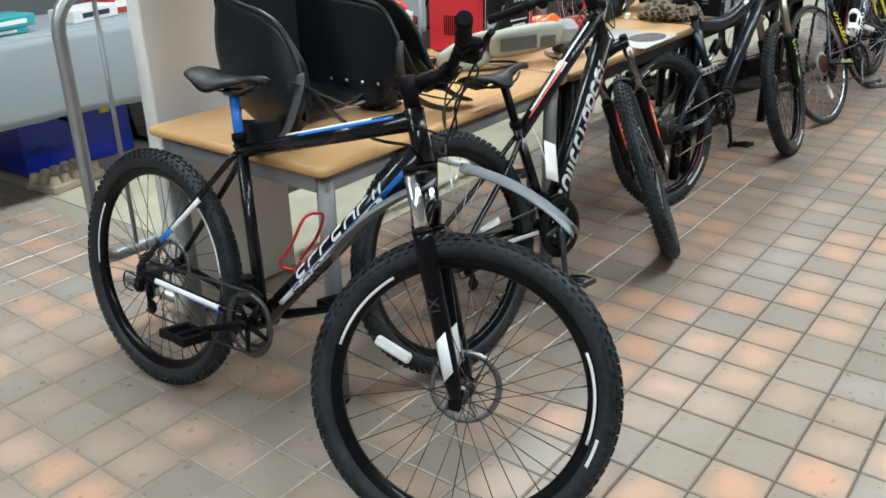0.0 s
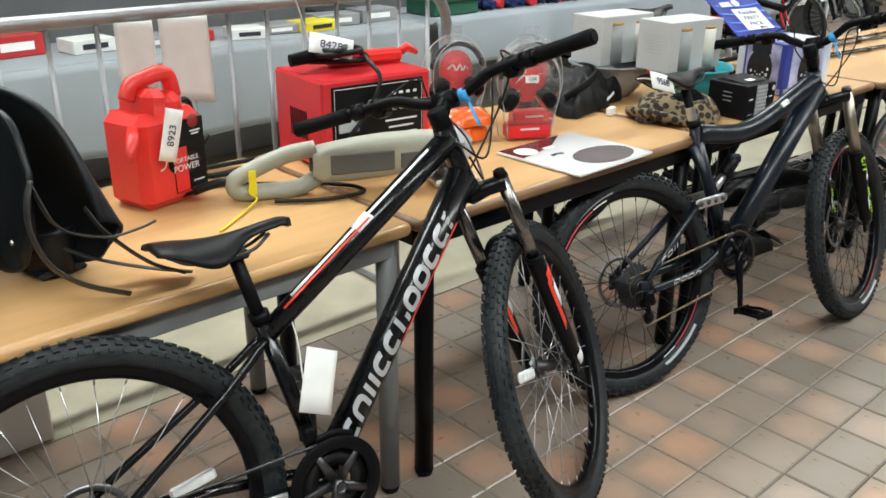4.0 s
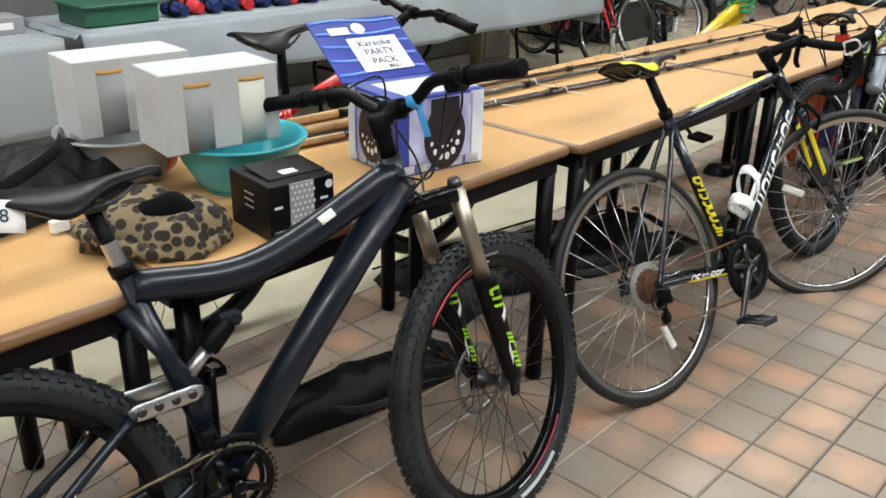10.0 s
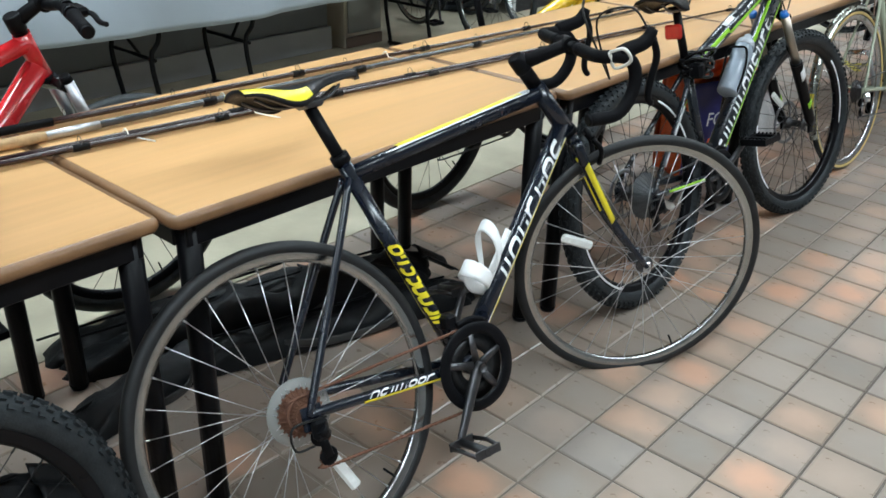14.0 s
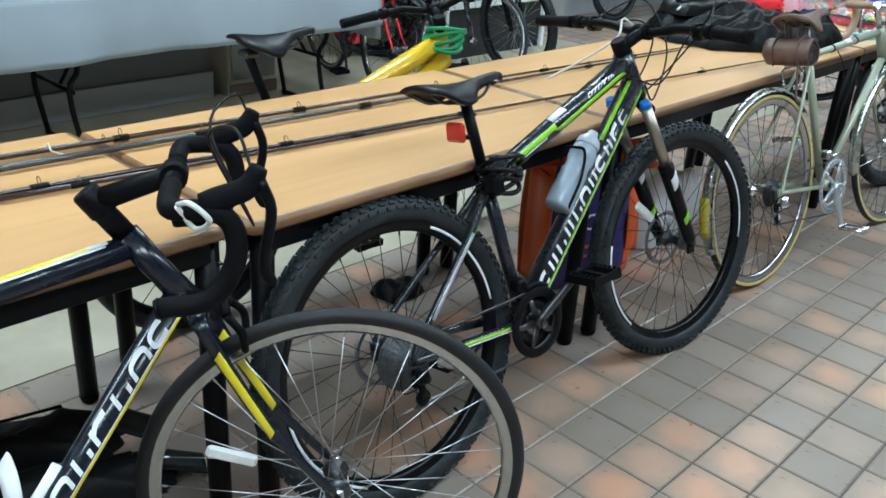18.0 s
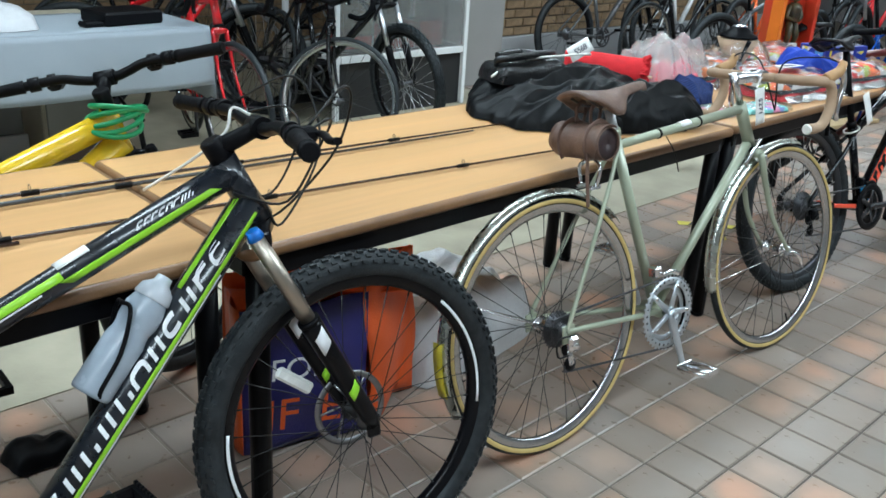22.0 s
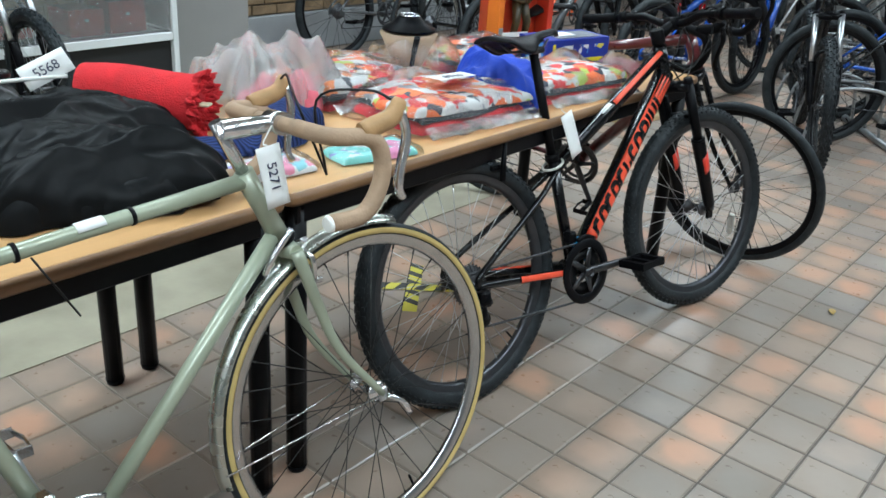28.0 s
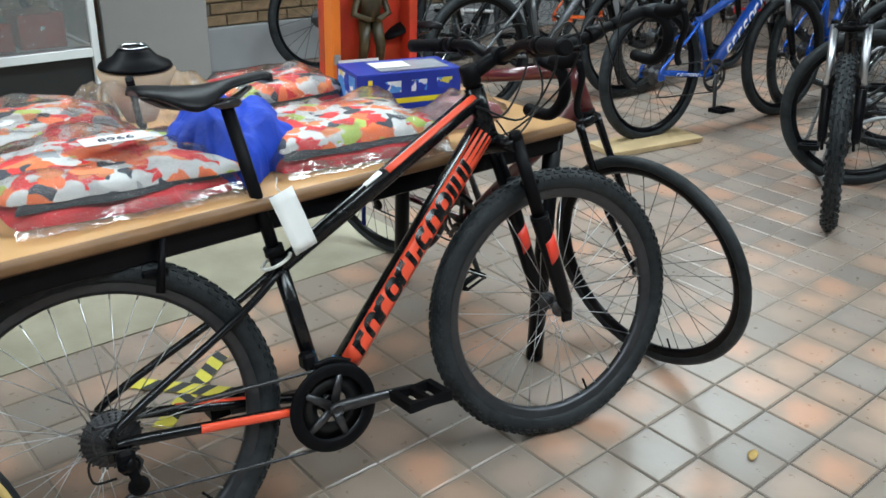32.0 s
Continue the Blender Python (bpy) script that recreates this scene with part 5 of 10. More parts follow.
bike6 = dict(R=0.351, rt=0.014, FA=1.078, BB=(0.442, 0.292), SC=(0.266, 0.826), HT=(0.846, 0.856), HB=(0.908, 0.716),
             saddle=(0.232, 0.955), paint=P_GOLD, steer=-1, bar_turn=-6, bar="drop", bar_w=0.40, stem=0.10, stem_rise=-0.045, spacer=0.085, susp=False, crank=-78, r_head=0.0185,
             r_down=0.0145, r_top=0.0135, r_seat=0.0145, r_stay=0.0075, ring=0.107, ring_band=0.021, ring_mat=SATIN, arm_mat=SATIN, drilled=True, ring_label="drilled pale alloy chainring", rim_mat=SILVER_RIM, wall_mat=GUM, hub_mat=CHROME, spoke_mat=SPOKE_BLK,
             tape_mat=TANTAPE, tape_label="tan cloth bar tape", hood_mat=HOODTAN, hood_label="tan rubber brake hood", lever_mat=CHROME, plug_mat=TIE, bar_mat=TANTAPE, stem_mat=CHROME, stem_label="polished quill stem", spacer_mat=CHROME, r_steer=0.012,
             saddle_mat=BROWN, saddle_label="worn brown suede saddle", saddle_w=0.15, saddle_len=0.29, saddle_drop=0.060, post_mat=ALLOY, der_mat=CHROME, der_label="polished alloy derailleur", pedal="cage", pedal_mat=CHROME, cable_mat=CABLE, cable_up=0.06, fork_bow=0.03, cogs=(0.048, 0.022), clamp_mat=P_GOLD)
bike7 = dict(R=0.342, rt=0.026, knobs=90, knob=0.0025, FA=1.074, BB=(0.438, 0.278), SC=(0.375, 0.618), HT=(0.886, 0.898), HB=(0.918, 0.776),
             saddle=(0.268, 0.975), paint=P_BLACK, steer=-5, bar_w=0.68, stem=0.08, spacer=0.03, crank=0, rise=0.025, r_down=0.029, r_top=0.0205,
             ring=0.088, ring_guard=0.097, stan_mat=PLASTIC, lower_top=0.42, spoke_mat=SPOKE, rim_mat=surf("dark_rim", (0.06, 0.062, 0.068), 0.35, 0.7, 0.15, 60), leg_decals=((0.2, 0.42, 50, 130, REDP),))

FRONT = {}
FRONT["one"] = bicycle("mountain_bicycle", placed(1.27, 2.075, -90.5, 10.5), bike1, "matt black mountain bike with blue-white stripes and grey mudguard", group="bicycles leaning on the tables")
FRONT["two"] = bicycle("mountain_bicycle", placed(1.874, 1.352, -8.5, 11.0), bike2, "black mountain bike with silver lettering and a paper tag", group="bicycles leaning on the tables")
FRONT["three"] = bicycle("suspension_bicycle", placed(3.503, 1.400, -12.8, 11.8), bike3, "dark navy full-suspension mountain bike with lime fork marks", group="bicycles leaning on the tables")
FRONT["four"] = bicycle("road_bicycle", placed(5.226, 1.174, -9.8, 20.4), bike4, "blue-black road bike with yellow stripes, drop bars and a rusty chain", group="bicycles leaning on the tables")
FRONT["five"] = bicycle("mountain_bicycle", placed(6.660, 1.275, -3.8, 12.5), bike5, "slate mountain bike with lime stripes and a water bottle", group="bicycles leaning on the tables")
FRONT["six"] = bicycle("touring_bicycle", placed(8.412, 1.250, -4.6, 9.9), bike6, "vintage pale green-gold touring racer with chrome mudguards and brown saddle", group="bicycles leaning on the tables")
FRONT["seven"] = bicycle("mountain_bicycle", placed(10.026, 1.345, -8.8, 12.2), bike7, "black mountain bike with orange-red stripes and a blue tape mark", group="bicycles leaning on the tables")

bike8 = dict(R=0.325, rt=0.016, FA=1.06, BB=(0.42, 0.275), SC=(0.25, 0.74), HT=(0.80, 0.865), HB=(0.85, 0.73), saddle=(0.2, 0.90), paint=surf("dark_red_frame", (0.09, 0.012, 0.014), 0.3, 0, 0.15, 30, coat=0.5), steer=-7,
             bar="drop", bar_w=0.42, stem=0.10, stem_rise=0.01, spacer=0.05, susp=False, crank=-60, ring=0.09, spoke_mat=SPOKE_BLK, reflector_front=-60, crown_mat=P_BLACK, lower_mat=P_BLACK, pedal="cage")
FRONT["eight"] = bicycle("road_bicycle", placed(11.403, 2.326, -81.5, -8.5), bike8, "dark red and black drop-bar road bike by the table end", group="bicycles leaning on the tables")

# ---- decals and small fittings on the front row ----
DKINK = surf("marker_ink", (0.02, 0.02, 0.06), 0.6)
GREYMUD = surf("grey_mudguard_plastic", (0.135, 0.146, 0.158), 0.40, 0, 0.15, 20, 0.04, 200)
REDCAGE = surf("red_anodised_wire", (0.55, 0.03, 0.05), 0.3, 0.7, 0.1)
WHITEP = surf("white_plastic", (0.78, 0.78, 0.77), 0.4, 0, 0.05, 30)
BOTTLE = surf("frosted_silver_bottle", (0.33, 0.38, 0.44), 0.25, 0.0, 0.08, 30, 0.02)
CHROMEF = surf("chrome_mudguard", (0.52, 0.545, 0.50), 0.27, 1, 0.08, 30, 0.02, 120)
ORANGE = surf("orange_red_decal", (0.80, 0.085, 0.035), 0.35, 0, 0.06)
SILVERD = surf("silver_decal", (0.55, 0.56, 0.58), 0.35, 0.5, 0.05)


def tag(parent, m, text, w=0.09, h=0.05, label="white card lot tag with handwritten number", tie=None, size=None):
    """A card tag in the local x-y plane of m, written on, hung by a nylon tie."""
    t = part("lot_tag", Geo().sheet(lambda u, v: ((u - 0.5) * w, (v - 0.5) * h, 0.0012 * math.sin(u * 3 + v)), 6, 3, True, 0.0008), PAPER, parent, label, m)
    if text:
        words(text, size or h * 0.55, DKINK, t, Matrix.Translation((0, -0.001, 0.0028)), "written_number")
    if tie:
        part("tie", Geo().tube(smooth_path([(-w * 0.5, 0, 0)] + tie, 6), 0.0022, 6, True, 0.5), TIE, t, "white nylon tie")
    return t


def sideways(p, rx=90, ry=0, rz=0):
    """A pose whose face looks to a bicycle's right-hand side."""
    return Matrix.Translation(p) @ Euler([radians(a) for a in (rx, ry, rz)]).to_matrix().to_4x4()


def cage(parent, A, B, t, mat, out=0.0, bottle=None):
    """A wire bottle cage on the tube A-B, with or without a bottle."""
    d = (B - A).normalized()
    nrm = Vector((-d.z, 0, d.x))
    o = A.lerp(B, t) + nrm * 0.058
    for sg in (-1, 1):
        pts = [o - d * 0.07 + Vector((0, sg * 0.01, 0)) - nrm * 0.03, o - d * 0.075 + Vector((0, sg * 0.036, 0)), o + d * 0.0 + Vector((0, sg * 0.041, 0)) + nrm * 0.01, o + d * 0.07 + Vector((0, sg * 0.034, 0)) + nrm * 0.035, o + d * 0.075 + nrm * 0.045]
        part("bottle_cage", Geo().tube(smooth_path(pts, 5), 0.004, 8), mat, parent)
    part("cage_plate", Geo().tube([o - d * 0.07 - nrm * 0.03, o + d * 0.09 - nrm * 0.034], 0.006, 8), mat, parent)
    if bottle:
        q = d.to_track_quat("Z", "Y").to_matrix().to_4x4()
        prof = [(0.001, -0.085), (0.034, -0.085), (0.0365, -0.078), (0.0365, 0.02), (0.033, 0.035), (0.0325, 0.045), (0.0365, 0.06), (0.0365, 0.085), (0.030, 0.105)]
        b = part("bottle", Geo().lathe(prof, Matrix.Translation(o) @ q, 24), bottle, parent, "frosted silver water bottle")
        part("bottle_cap", Geo().lathe([(0.033, 0.104), (0.034, 0.108), (0.030, 0.125), (0.016, 0.138), (0.014, 0.15), (0.001, 0.152)], Matrix.Translation(o) @ q, 20), surf("clear_grey_cap", (0.45, 0.48, 0.52), 0.2), b)


def side_stripe(nm, fr, A, B, r, mat, t0, t1, a0, a1, skew=0.0):
    part(nm, patch(A, B, r, t0, t1, a0, a1, skew), mat, fr)


# one: black, blue and white
root, fr, fork, st, K = FRONT["one"]
lettering("name_decal", K["BB"], K["hb_j"], K["rd"], 0.30, 0.84, 46, 100, WHITE_DECAL, fr, 7, 3)
side_stripe("stripe_decal", fr, K["BB"], K["hb_j"], K["rd"], WHITE_DECAL, 0.16, 0.80, 106, 130)
side_stripe("stripe_decal", fr, K["BB"], K["hb_j"], K["rd"], BLUE, 0.20, 0.84, 101, 104)
lettering("small_decal", K["BB"], K["hb_j"], K["rd"] + 0.0012, 0.24, 0.78, 110, 130, P_BLACK, fr, 8, 4)
side_stripe("stripe_decal", fr, K["BB"], K["hb_j"], K["rd"], BLUE, 0.80, 0.95, 100, 125, 0.02)
side_stripe("stripe_decal", fr, K["sc_j"], K["ht_j"], K["rt"], WHITE_DECAL, 0.32, 0.80, -20, 40)
side_stripe("stripe_decal", fr, K["sc_j"], K["ht_j"], K["rt"], BLUE, 0.40, 0.92, 42, 62)
side_stripe("badge", fr, K["HB"], K["HT"], 0.0225, WHITE_DECAL, 0.35, 0.6, 60, 120)
for a, b, cm in ((0.25, 0.6, WHITE_DECAL), (0.10, 0.25, BLUE)):
    p0, p1 = Vector((0.02, -0.068, K["R"] + 0.04)), Vector((K["SC"].x * 0.9, -0.025, K["SC"].z - 0.10))
    side_stripe("stripe_decal", fr, p0, p1, 0.0095, cm, 0.15 + a, 0.15 + b, 40, 130)
p0, p1 = Vector((0.05, -0.068, K["R"] - 0.002)), Vector((K["BB"].x * 0.8, -0.040, K["BB"].z * 0.8 + K["R"] * 0.2))
side_stripe("stripe_decal", fr, p0, p1, 0.0115, WHITE_DECAL, 0.1, 0.9, 40, 110)
side_stripe("stripe_decal", fr, p0, p1, 0.0115, BLUE, 0.5, 0.95, 110, 140)
cage(fr, K["BB"], K["hb_j"], 0.38, REDCAGE)
FAx, FAz = K["FA"].x, K["FA"].z


def blade(a0, a1, r0, r1, w0, w1):
    def fn(u, v):
        q = (v - 0.5) * 2
        a = radians(a0 + (a1 - a0) * u * (1 - 0.07 * u ** 3 * math.exp(-((q + 0.25) / 0.4) ** 2)))
        r = r0 + (r1 - r0) * u
        w = w0 + (w1 - w0) * u
        return (FAx + r * math.cos(a), q * w / 2, FAz + r * math.sin(a) - 0.018 * q * q)
    return Geo().sheet(fn, 16, 8, True, 0.003)


hd_ = (K["HT"] - K["HB"]).normalized()
xl = st @ Matrix.Translation(K["FA"] + hd_ * 0.205 + Vector((0, -0.088, 0))) @ Matrix.Rotation(math.atan2(hd_.x, hd_.z), 4, "Y") @ Matrix.Rotation(radians(90), 4, "X") @ Matrix.Rotation(radians(-90), 4, "Z")
words("XL", 0.036, INK, root, xl, "fork_writing")

mg = part("mudguard", blade(99, 65, 0.505, 0.445, 0.060, 0.110), GREYMUD, root, "grey clip-on front mudguard", st)
part("mudguard_tail", blade(106, 146, 0.475, 0.425, 0.05, 0.105), GREYMUD, mg)

# two: black with silver name
root, fr, fork, st, K = FRONT["two"]
lettering("name_decal", K["BB"], K["hb_j"], K["rd"], 0.12, 0.90, 50, 112, SILVERD, fr, 11, 8)
side_stripe("stripe_decal", fr, K["BB"], K["hb_j"], K["rd"], REDP, 0.45, 0.85, 118, 128)
side_stripe("stripe_decal", fr, K["sc_j"], K["ht_j"], K["rt"], WHITE_DECAL, 0.15, 0.9, 20, 34)
side_stripe("stripe_decal", fr, K["sc_j"], K["ht_j"], K["rt"], REDP, 0.1, 0.55, 40, 50)
side_stripe("stripe_decal", fr, K["sc_j"], K["ht_j"], K["rt"], WHITE_DECAL, 0.48, 0.56, -5, 60)
p0, p1 = Vector((0.05, -0.068, K["R"] - 0.002)), Vector((K["BB"].x * 0.8, -0.040, K["BB"].z * 0.8 + K["R"] * 0.2))
side_stripe("stripe_decal", fr, p0, p1, 0.0115, SILVERD, 0.05, 0.95, 50, 110)
tag(fr, sideways(K["SC"] + Vector((0.075, -0.06, -0.13)), 78, 25, 8), "", 0.075, 0.125, "blank white card tag", [(-0.05, 0.08, -0.02), (-0.075, 0.13, -0.04), (-0.11, 0.09, -0.06)])
part("tape", Geo().tube([K["bar"] + Vector((0, -0.055, 0.0)), K["bar"] + Vector((0, -0.035, 0.0))], 0.0155, 12), SKYTAPE, root, "band of blue tape", st)
part("tape_tail", Geo().sheet(lambda u, v: ((u - 0.5) * 0.02, v * -0.012, -0.06 * v), 2, 3, True, 0.0006), SKYTAPE, root, "", st @ Matrix.Translation(K["bar"] + Vector((0.01, -0.045, -0.012))))

# three: full suspension
root, fr, fork, st, K = FRONT["three"]
part("stem_label", patch(K["sc_j"] + Vector((0.30, 0, 0.01)), K["ht_j"], 0.0275, 0.25, 0.38, 40, 75), PAPER, fr, "white sticker with a number")
part("tape", Geo().tube([K["bar"] + Vector((0, -0.07, 0.012)), K["bar"] + Vector((0, -0.05, 0.01))], 0.0155, 12), SKYTAPE, root, "band of blue tape", st)
part("tape_tail", Geo().sheet(lambda u, v: ((u - 0.5) * 0.02, v * -0.012, -0.06 * v), 2, 3, True, 0.0006), SKYTAPE, root, "", st @ Matrix.Translation(K["bar"] + Vector((0.01, -0.06, -0.002))))
lettering("name_decal", Vector((0.05, -0.068, K["R"] - 0.008)), Vector((K["BB"].x * 0.6, -0.052, K["R"] + 0.003)), 0.0135, 0.3, 0.95, 60, 110, SILVERD, fr, 4, 2)
p0, p1 = Vector((0.02, -0.068, K["R"] + 0.04)), Vector((0.29, -0.05, 0.53))
lettering("name_decal", p0.lerp(p1, 0.05), p1, 0.0125, 0.12, 0.42, 55, 110, SILVERD, fr, 3, 6)
dc_ = Vector((math.cos(radians(-98)), 0, math.sin(radians(-98))))
lettering("crank_mark", K["BB"] + dc_ * 0.085 + Vector((0, -0.072, 0)), K["BB"] + dc_ * 0.155 + Vector((0, -0.079, 0)), 0.0108, 0.05, 0.95, 40, 130, SILVERD, fr, 3, 5)
tag(fr, sideways(Vector((0.10, -0.075, 0.925)), 70, 14, 10), "9568", 0.105, 0.052, "white card lot tag marked 9568", [(-0.06, 0.01, -0.02), (-0.03, 0.03, -0.06)])

# four: road bike, yellow and white
root, fr, fork, st, K = FRONT["four"]
lettering("name_decal", K["BB"], K["hb_j"], K["rd"], 0.34, 0.93, 44, 114, WHITE_DECAL, fr, 7, 12)
side_stripe("stripe_decal", fr, K["BB"], K["hb_j"], K["rd"], YELLOW, 0.10, 0.95, 120, 136)
side_stripe("stripe_decal", fr, K["BB"], K["hb_j"], K["rd"], WHITE_DECAL, 0.10, 0.95, 115, 119)
side_stripe("stripe_decal", fr, K["sc_j"], K["ht_j"], K["rt"], YELLOW, 0.22, 0.88, -10, 38)
side_stripe("stripe_decal", fr, K["sc_j"], K["ht_j"], K["rt"], WHITE_DECAL, 0.16, 0.92, 40, 52)
side_stripe("stripe_decal", fr, K["sc_j"], K["ht_j"], K["rt"], WHITE_DECAL, 0.78, 0.93, -30, 36)
side_stripe("stripe_decal", fr, K["sc_j"], K["ht_j"], K["rt"], PAPER, 0.50, 0.58, -35, 30)
lettering("name_decal", K["BB"], K["SC"], K["rs"], 0.22, 0.62, 205, 300, YELLOW, fr, 8, 9)
side_stripe("stripe_decal", fr, K["BB"], K["SC"], K["rs"], YELLOW, 0.18, 0.66, 80, 130)
side_stripe("stripe_decal", fr, K["BB"], K["SC"], K["rs"], WHITE_DECAL, 0.64, 0.74, 60, 150, 0.03)
side_stripe("post_decal", fr, K["SC"], K["top"], 0.0145, WHITE_DECAL, 0.3, 0.8, 60, 110)
p0, p1 = Vector((0.05, -0.068, K["R"] - 0.002)), Vector((K["BB"].x * 0.8, -0.040, K["BB"].z * 0.8 + K["R"] * 0.2))
lettering("name_decal", p0, p1, 0.0118, 0.3, 0.9, 45, 105, WHITE_DECAL, fr, 7, 7)
side_stripe("stripe_decal", fr, p0, p1, 0.0118, YELLOW, 0.25, 0.95, 110, 135)
dn_ = (K["hb_j"] - K["BB"]).normalized()
nm_ = Vector((-dn_.z, 0, dn_.x))
co_ = K["BB"].lerp(K["hb_j"], 0.40) + nm_ * 0.060


def cage_band(s0, s1, s2, wd, a0=-150, a1=150, r=0.039):
    """A moulded band round a missing bottle: its ends run along the tube from s0 over s1 to s2."""
    def fn(u, v):
        a = radians(a0 + (a1 - a0) * u)
        k = 2 * u - 1
        s = s0 + (s2 - s0) * (1 - k * k) + s1 * math.sin(u * math.pi * 2) + (v - 0.5) * wd * (0.7 + 0.5 * (1 - k * k))
        return (co_ + dn_ * s + nm_ * (-math.cos(a + math.pi) * r) + Vector((0, math.sin(a + math.pi) * r, 0)))[:]
    return Geo().sheet(fn, 28, 4, True, 0.004)


wc = part("bottle_cage", Geo().tube([co_ - dn_ * 0.085 - nm_ * 0.038, co_ + dn_ * 0.075 - nm_ * 0.038], 0.013, 10, True, 0.4), WHITEP, fr, "white moulded plastic bottle cage")
part("cage_band", cage_band(-0.050, 0.0, 0.048, 0.026), WHITEP, wc)
part("cage_band", cage_band(-0.070, 0.0, -0.062, 0.034), WHITEP, wc)
part("cage_foot", Geo().tube(smooth_path([co_ - dn_ * 0.082 - nm_ * 0.036, co_ - dn_ * 0.090, co_ - dn_ * 0.070 + nm_ * 0.030], 5), 0.014, 8, True, 0.35), WHITEP, wc)
br = Geo().tube(smooth_path([K["HB"] + Vector((0.055, -0.03, -0.015)), K["HB"] + Vector((0.075, -0.036, -0.045)), K["HB"] + Vector((0.075, -0.022, -0.085))], 4), 0.007, 8)
br.tube(smooth_path([K["HB"] + Vector((0.055, 0.03, -0.015)), K["HB"] + Vector((0.075, 0.036, -0.045)), K["HB"] + Vector((0.075, 0.022, -0.085))], 4), 0.007, 8)
br.tube([K["HB"] + Vector((0.055, -0.03, -0.015)), K["HB"] + Vector((0.05, 0.0, 0.0)), K["HB"] + Vector((0.055, 0.03, -0.015))], 0.008, 8)
part("brake_caliper", br, PLASTIC, root, "", st)
part("tie", Geo().tube(smooth_path([K["bar"] + Vector((0.03, -0.19, 0.02)), K["bar"] + Vector((0.05, -0.22, 0.03)), K["bar"] + Vector((0.07, -0.21, 0.0)), K["bar"] + Vector((0.045, -0.18, -0.02)), K["bar"] + Vector((0.028, -0.19, 0.018))], 5), 0.004, 6), TIE, root, "white nylon tie round the bar", st)

# five: slate and lime
root, fr, fork, st, K = FRONT["five"]
lettering("name_decal", K["BB"], K["hb_j"], K["rd"], 0.12, 0.88, 42, 92, WHITE_DECAL, fr, 11, 21)
side_stripe("stripe_decal", fr, K["BB"], K["hb_j"], K["rd"], LIME, 0.06, 0.98, 98, 114)
side_stripe("stripe_decal", fr, K["BB"], K["hb_j"], K["rd"], WHITE_DECAL, 0.06, 0.80, 117, 123)
side_stripe("stripe_decal", fr, K["BB"], K["hb_j"], K["rd"], LIME, 0.72, 1.0, 10, 30)
side_stripe("stripe_decal", fr, K["sc_j"], K["ht_j"], K["rt"], LIME, 0.02, 0.42, 55, 85)
side_stripe("stripe_decal", fr, K["sc_j"], K["ht_j"], K["rt"], LIME, 0.42, 0.92, 86, 112, 0.02)
side_stripe("stripe_decal", fr, K["sc_j"], K["ht_j"], K["rt"], WHITE_DECAL, 0.05, 0.35, 88, 94)
side_stripe("stripe_decal", fr, K["sc_j"], K["ht_j"], K["rt"], PAPER, 0.42, 0.52, 0, 45)
lettering("name_decal", K["sc_j"], K["ht_j"], K["rt"], 0.66, 0.86, 50, 75, SILVERD, fr, 8, 3)
p0, p1 = Vector((0.05, -0.068, K["R"] - 0.002)), Vector((K["BB"].x * 0.8, -0.040, K["BB"].z * 0.8 + K["R"] * 0.2))
side_stripe("stripe_decal", fr, p0, p1, 0.0118, LIME, 0.05, 0.95, 60, 90)
side_stripe("stripe_decal", fr, p0, p1, 0.0118, WHITE_DECAL, 0.15, 0.98, 96, 112)
q0, q1 = Vector((0.02, -0.068, K["R"] + 0.04)), Vector((K["SC"].x * 0.72, -0.034, (K["SC"].z - 0.035) * 0.72 + K["R"] * 0.28))
side_stripe("stripe_decal", fr, q0, q1, 0.0092, SILVERD, 0.2, 1.0, 60, 120)
side_stripe("stripe_decal", fr, q0, q1, 0.0092, LIME, 0.75, 1.1, 122, 150)
cage(fr, K["BB"], K["hb_j"], 0.52, PLASTIC, bottle=BOTTLE)
SLEEVE = surf("black_cable_sleeve", (0.005, 0.005, 0.0055), 0.25, 0, 0.1, spec=0.3)
for i in range(8):
    c = K["SC"] + Vector((0.030 + 0.006 * math.sin(i * 2.1), -0.022 + 0.006 * math.cos(i * 1.3), -0.030 + 0.0065 * i))
    ring = [c + Vector(((0.050 + 0.006 * math.sin(i)) * math.cos(a), (0.046 + 0.005 * math.cos(i * 1.7)) * math.sin(a), 0.022 * math.sin(a + 1.4 * i))) for a in [2 * math.pi * k / 18 for k in range(18)]]
    part("lock_coil", Geo().tube(ring, 0.0062, 8, loop=True), SLEEVE, root, "coil of a black cable lock")
part("lock_body", Geo().box(K["SC"] + Vector((-0.015, -0.05, -0.025)), (0.035, 0.05, 0.05), None, 0.01), PLASTIC, root)
rr_ = part("rear_reflector", Geo().box(K["top"] + Vector((-0.055, -0.02, -0.06)), (0.014, 0.06, 0.045), None, 0.006), REDREF, root, "red rear reflector")
part("reflector_arm", Geo().tube([K["top"] + Vector((-0.05, -0.01, -0.07)), K["top"] + Vector((0.02, 0, -0.085))], 0.006, 8), PLASTIC, rr_)
part("tie", Geo().tube(smooth_path([K["bar"] + Vector((0.0, 0.03, 0.02)), K["bar"] + Vector((-0.03, 0.04, 0.035)), K["bar"] + Vector((-0.05, 0.04, -0.01)), K["bar"] + Vector((-0.10, 0.10, -0.06)), K["bar"] + Vector((-0.17, 0.20, -0.12))], 6), 0.003, 6), TIE, root, "white nylon tie on the bar", st)

# six: vintage tourer
root, fr, fork, st, K = FRONT["six"]


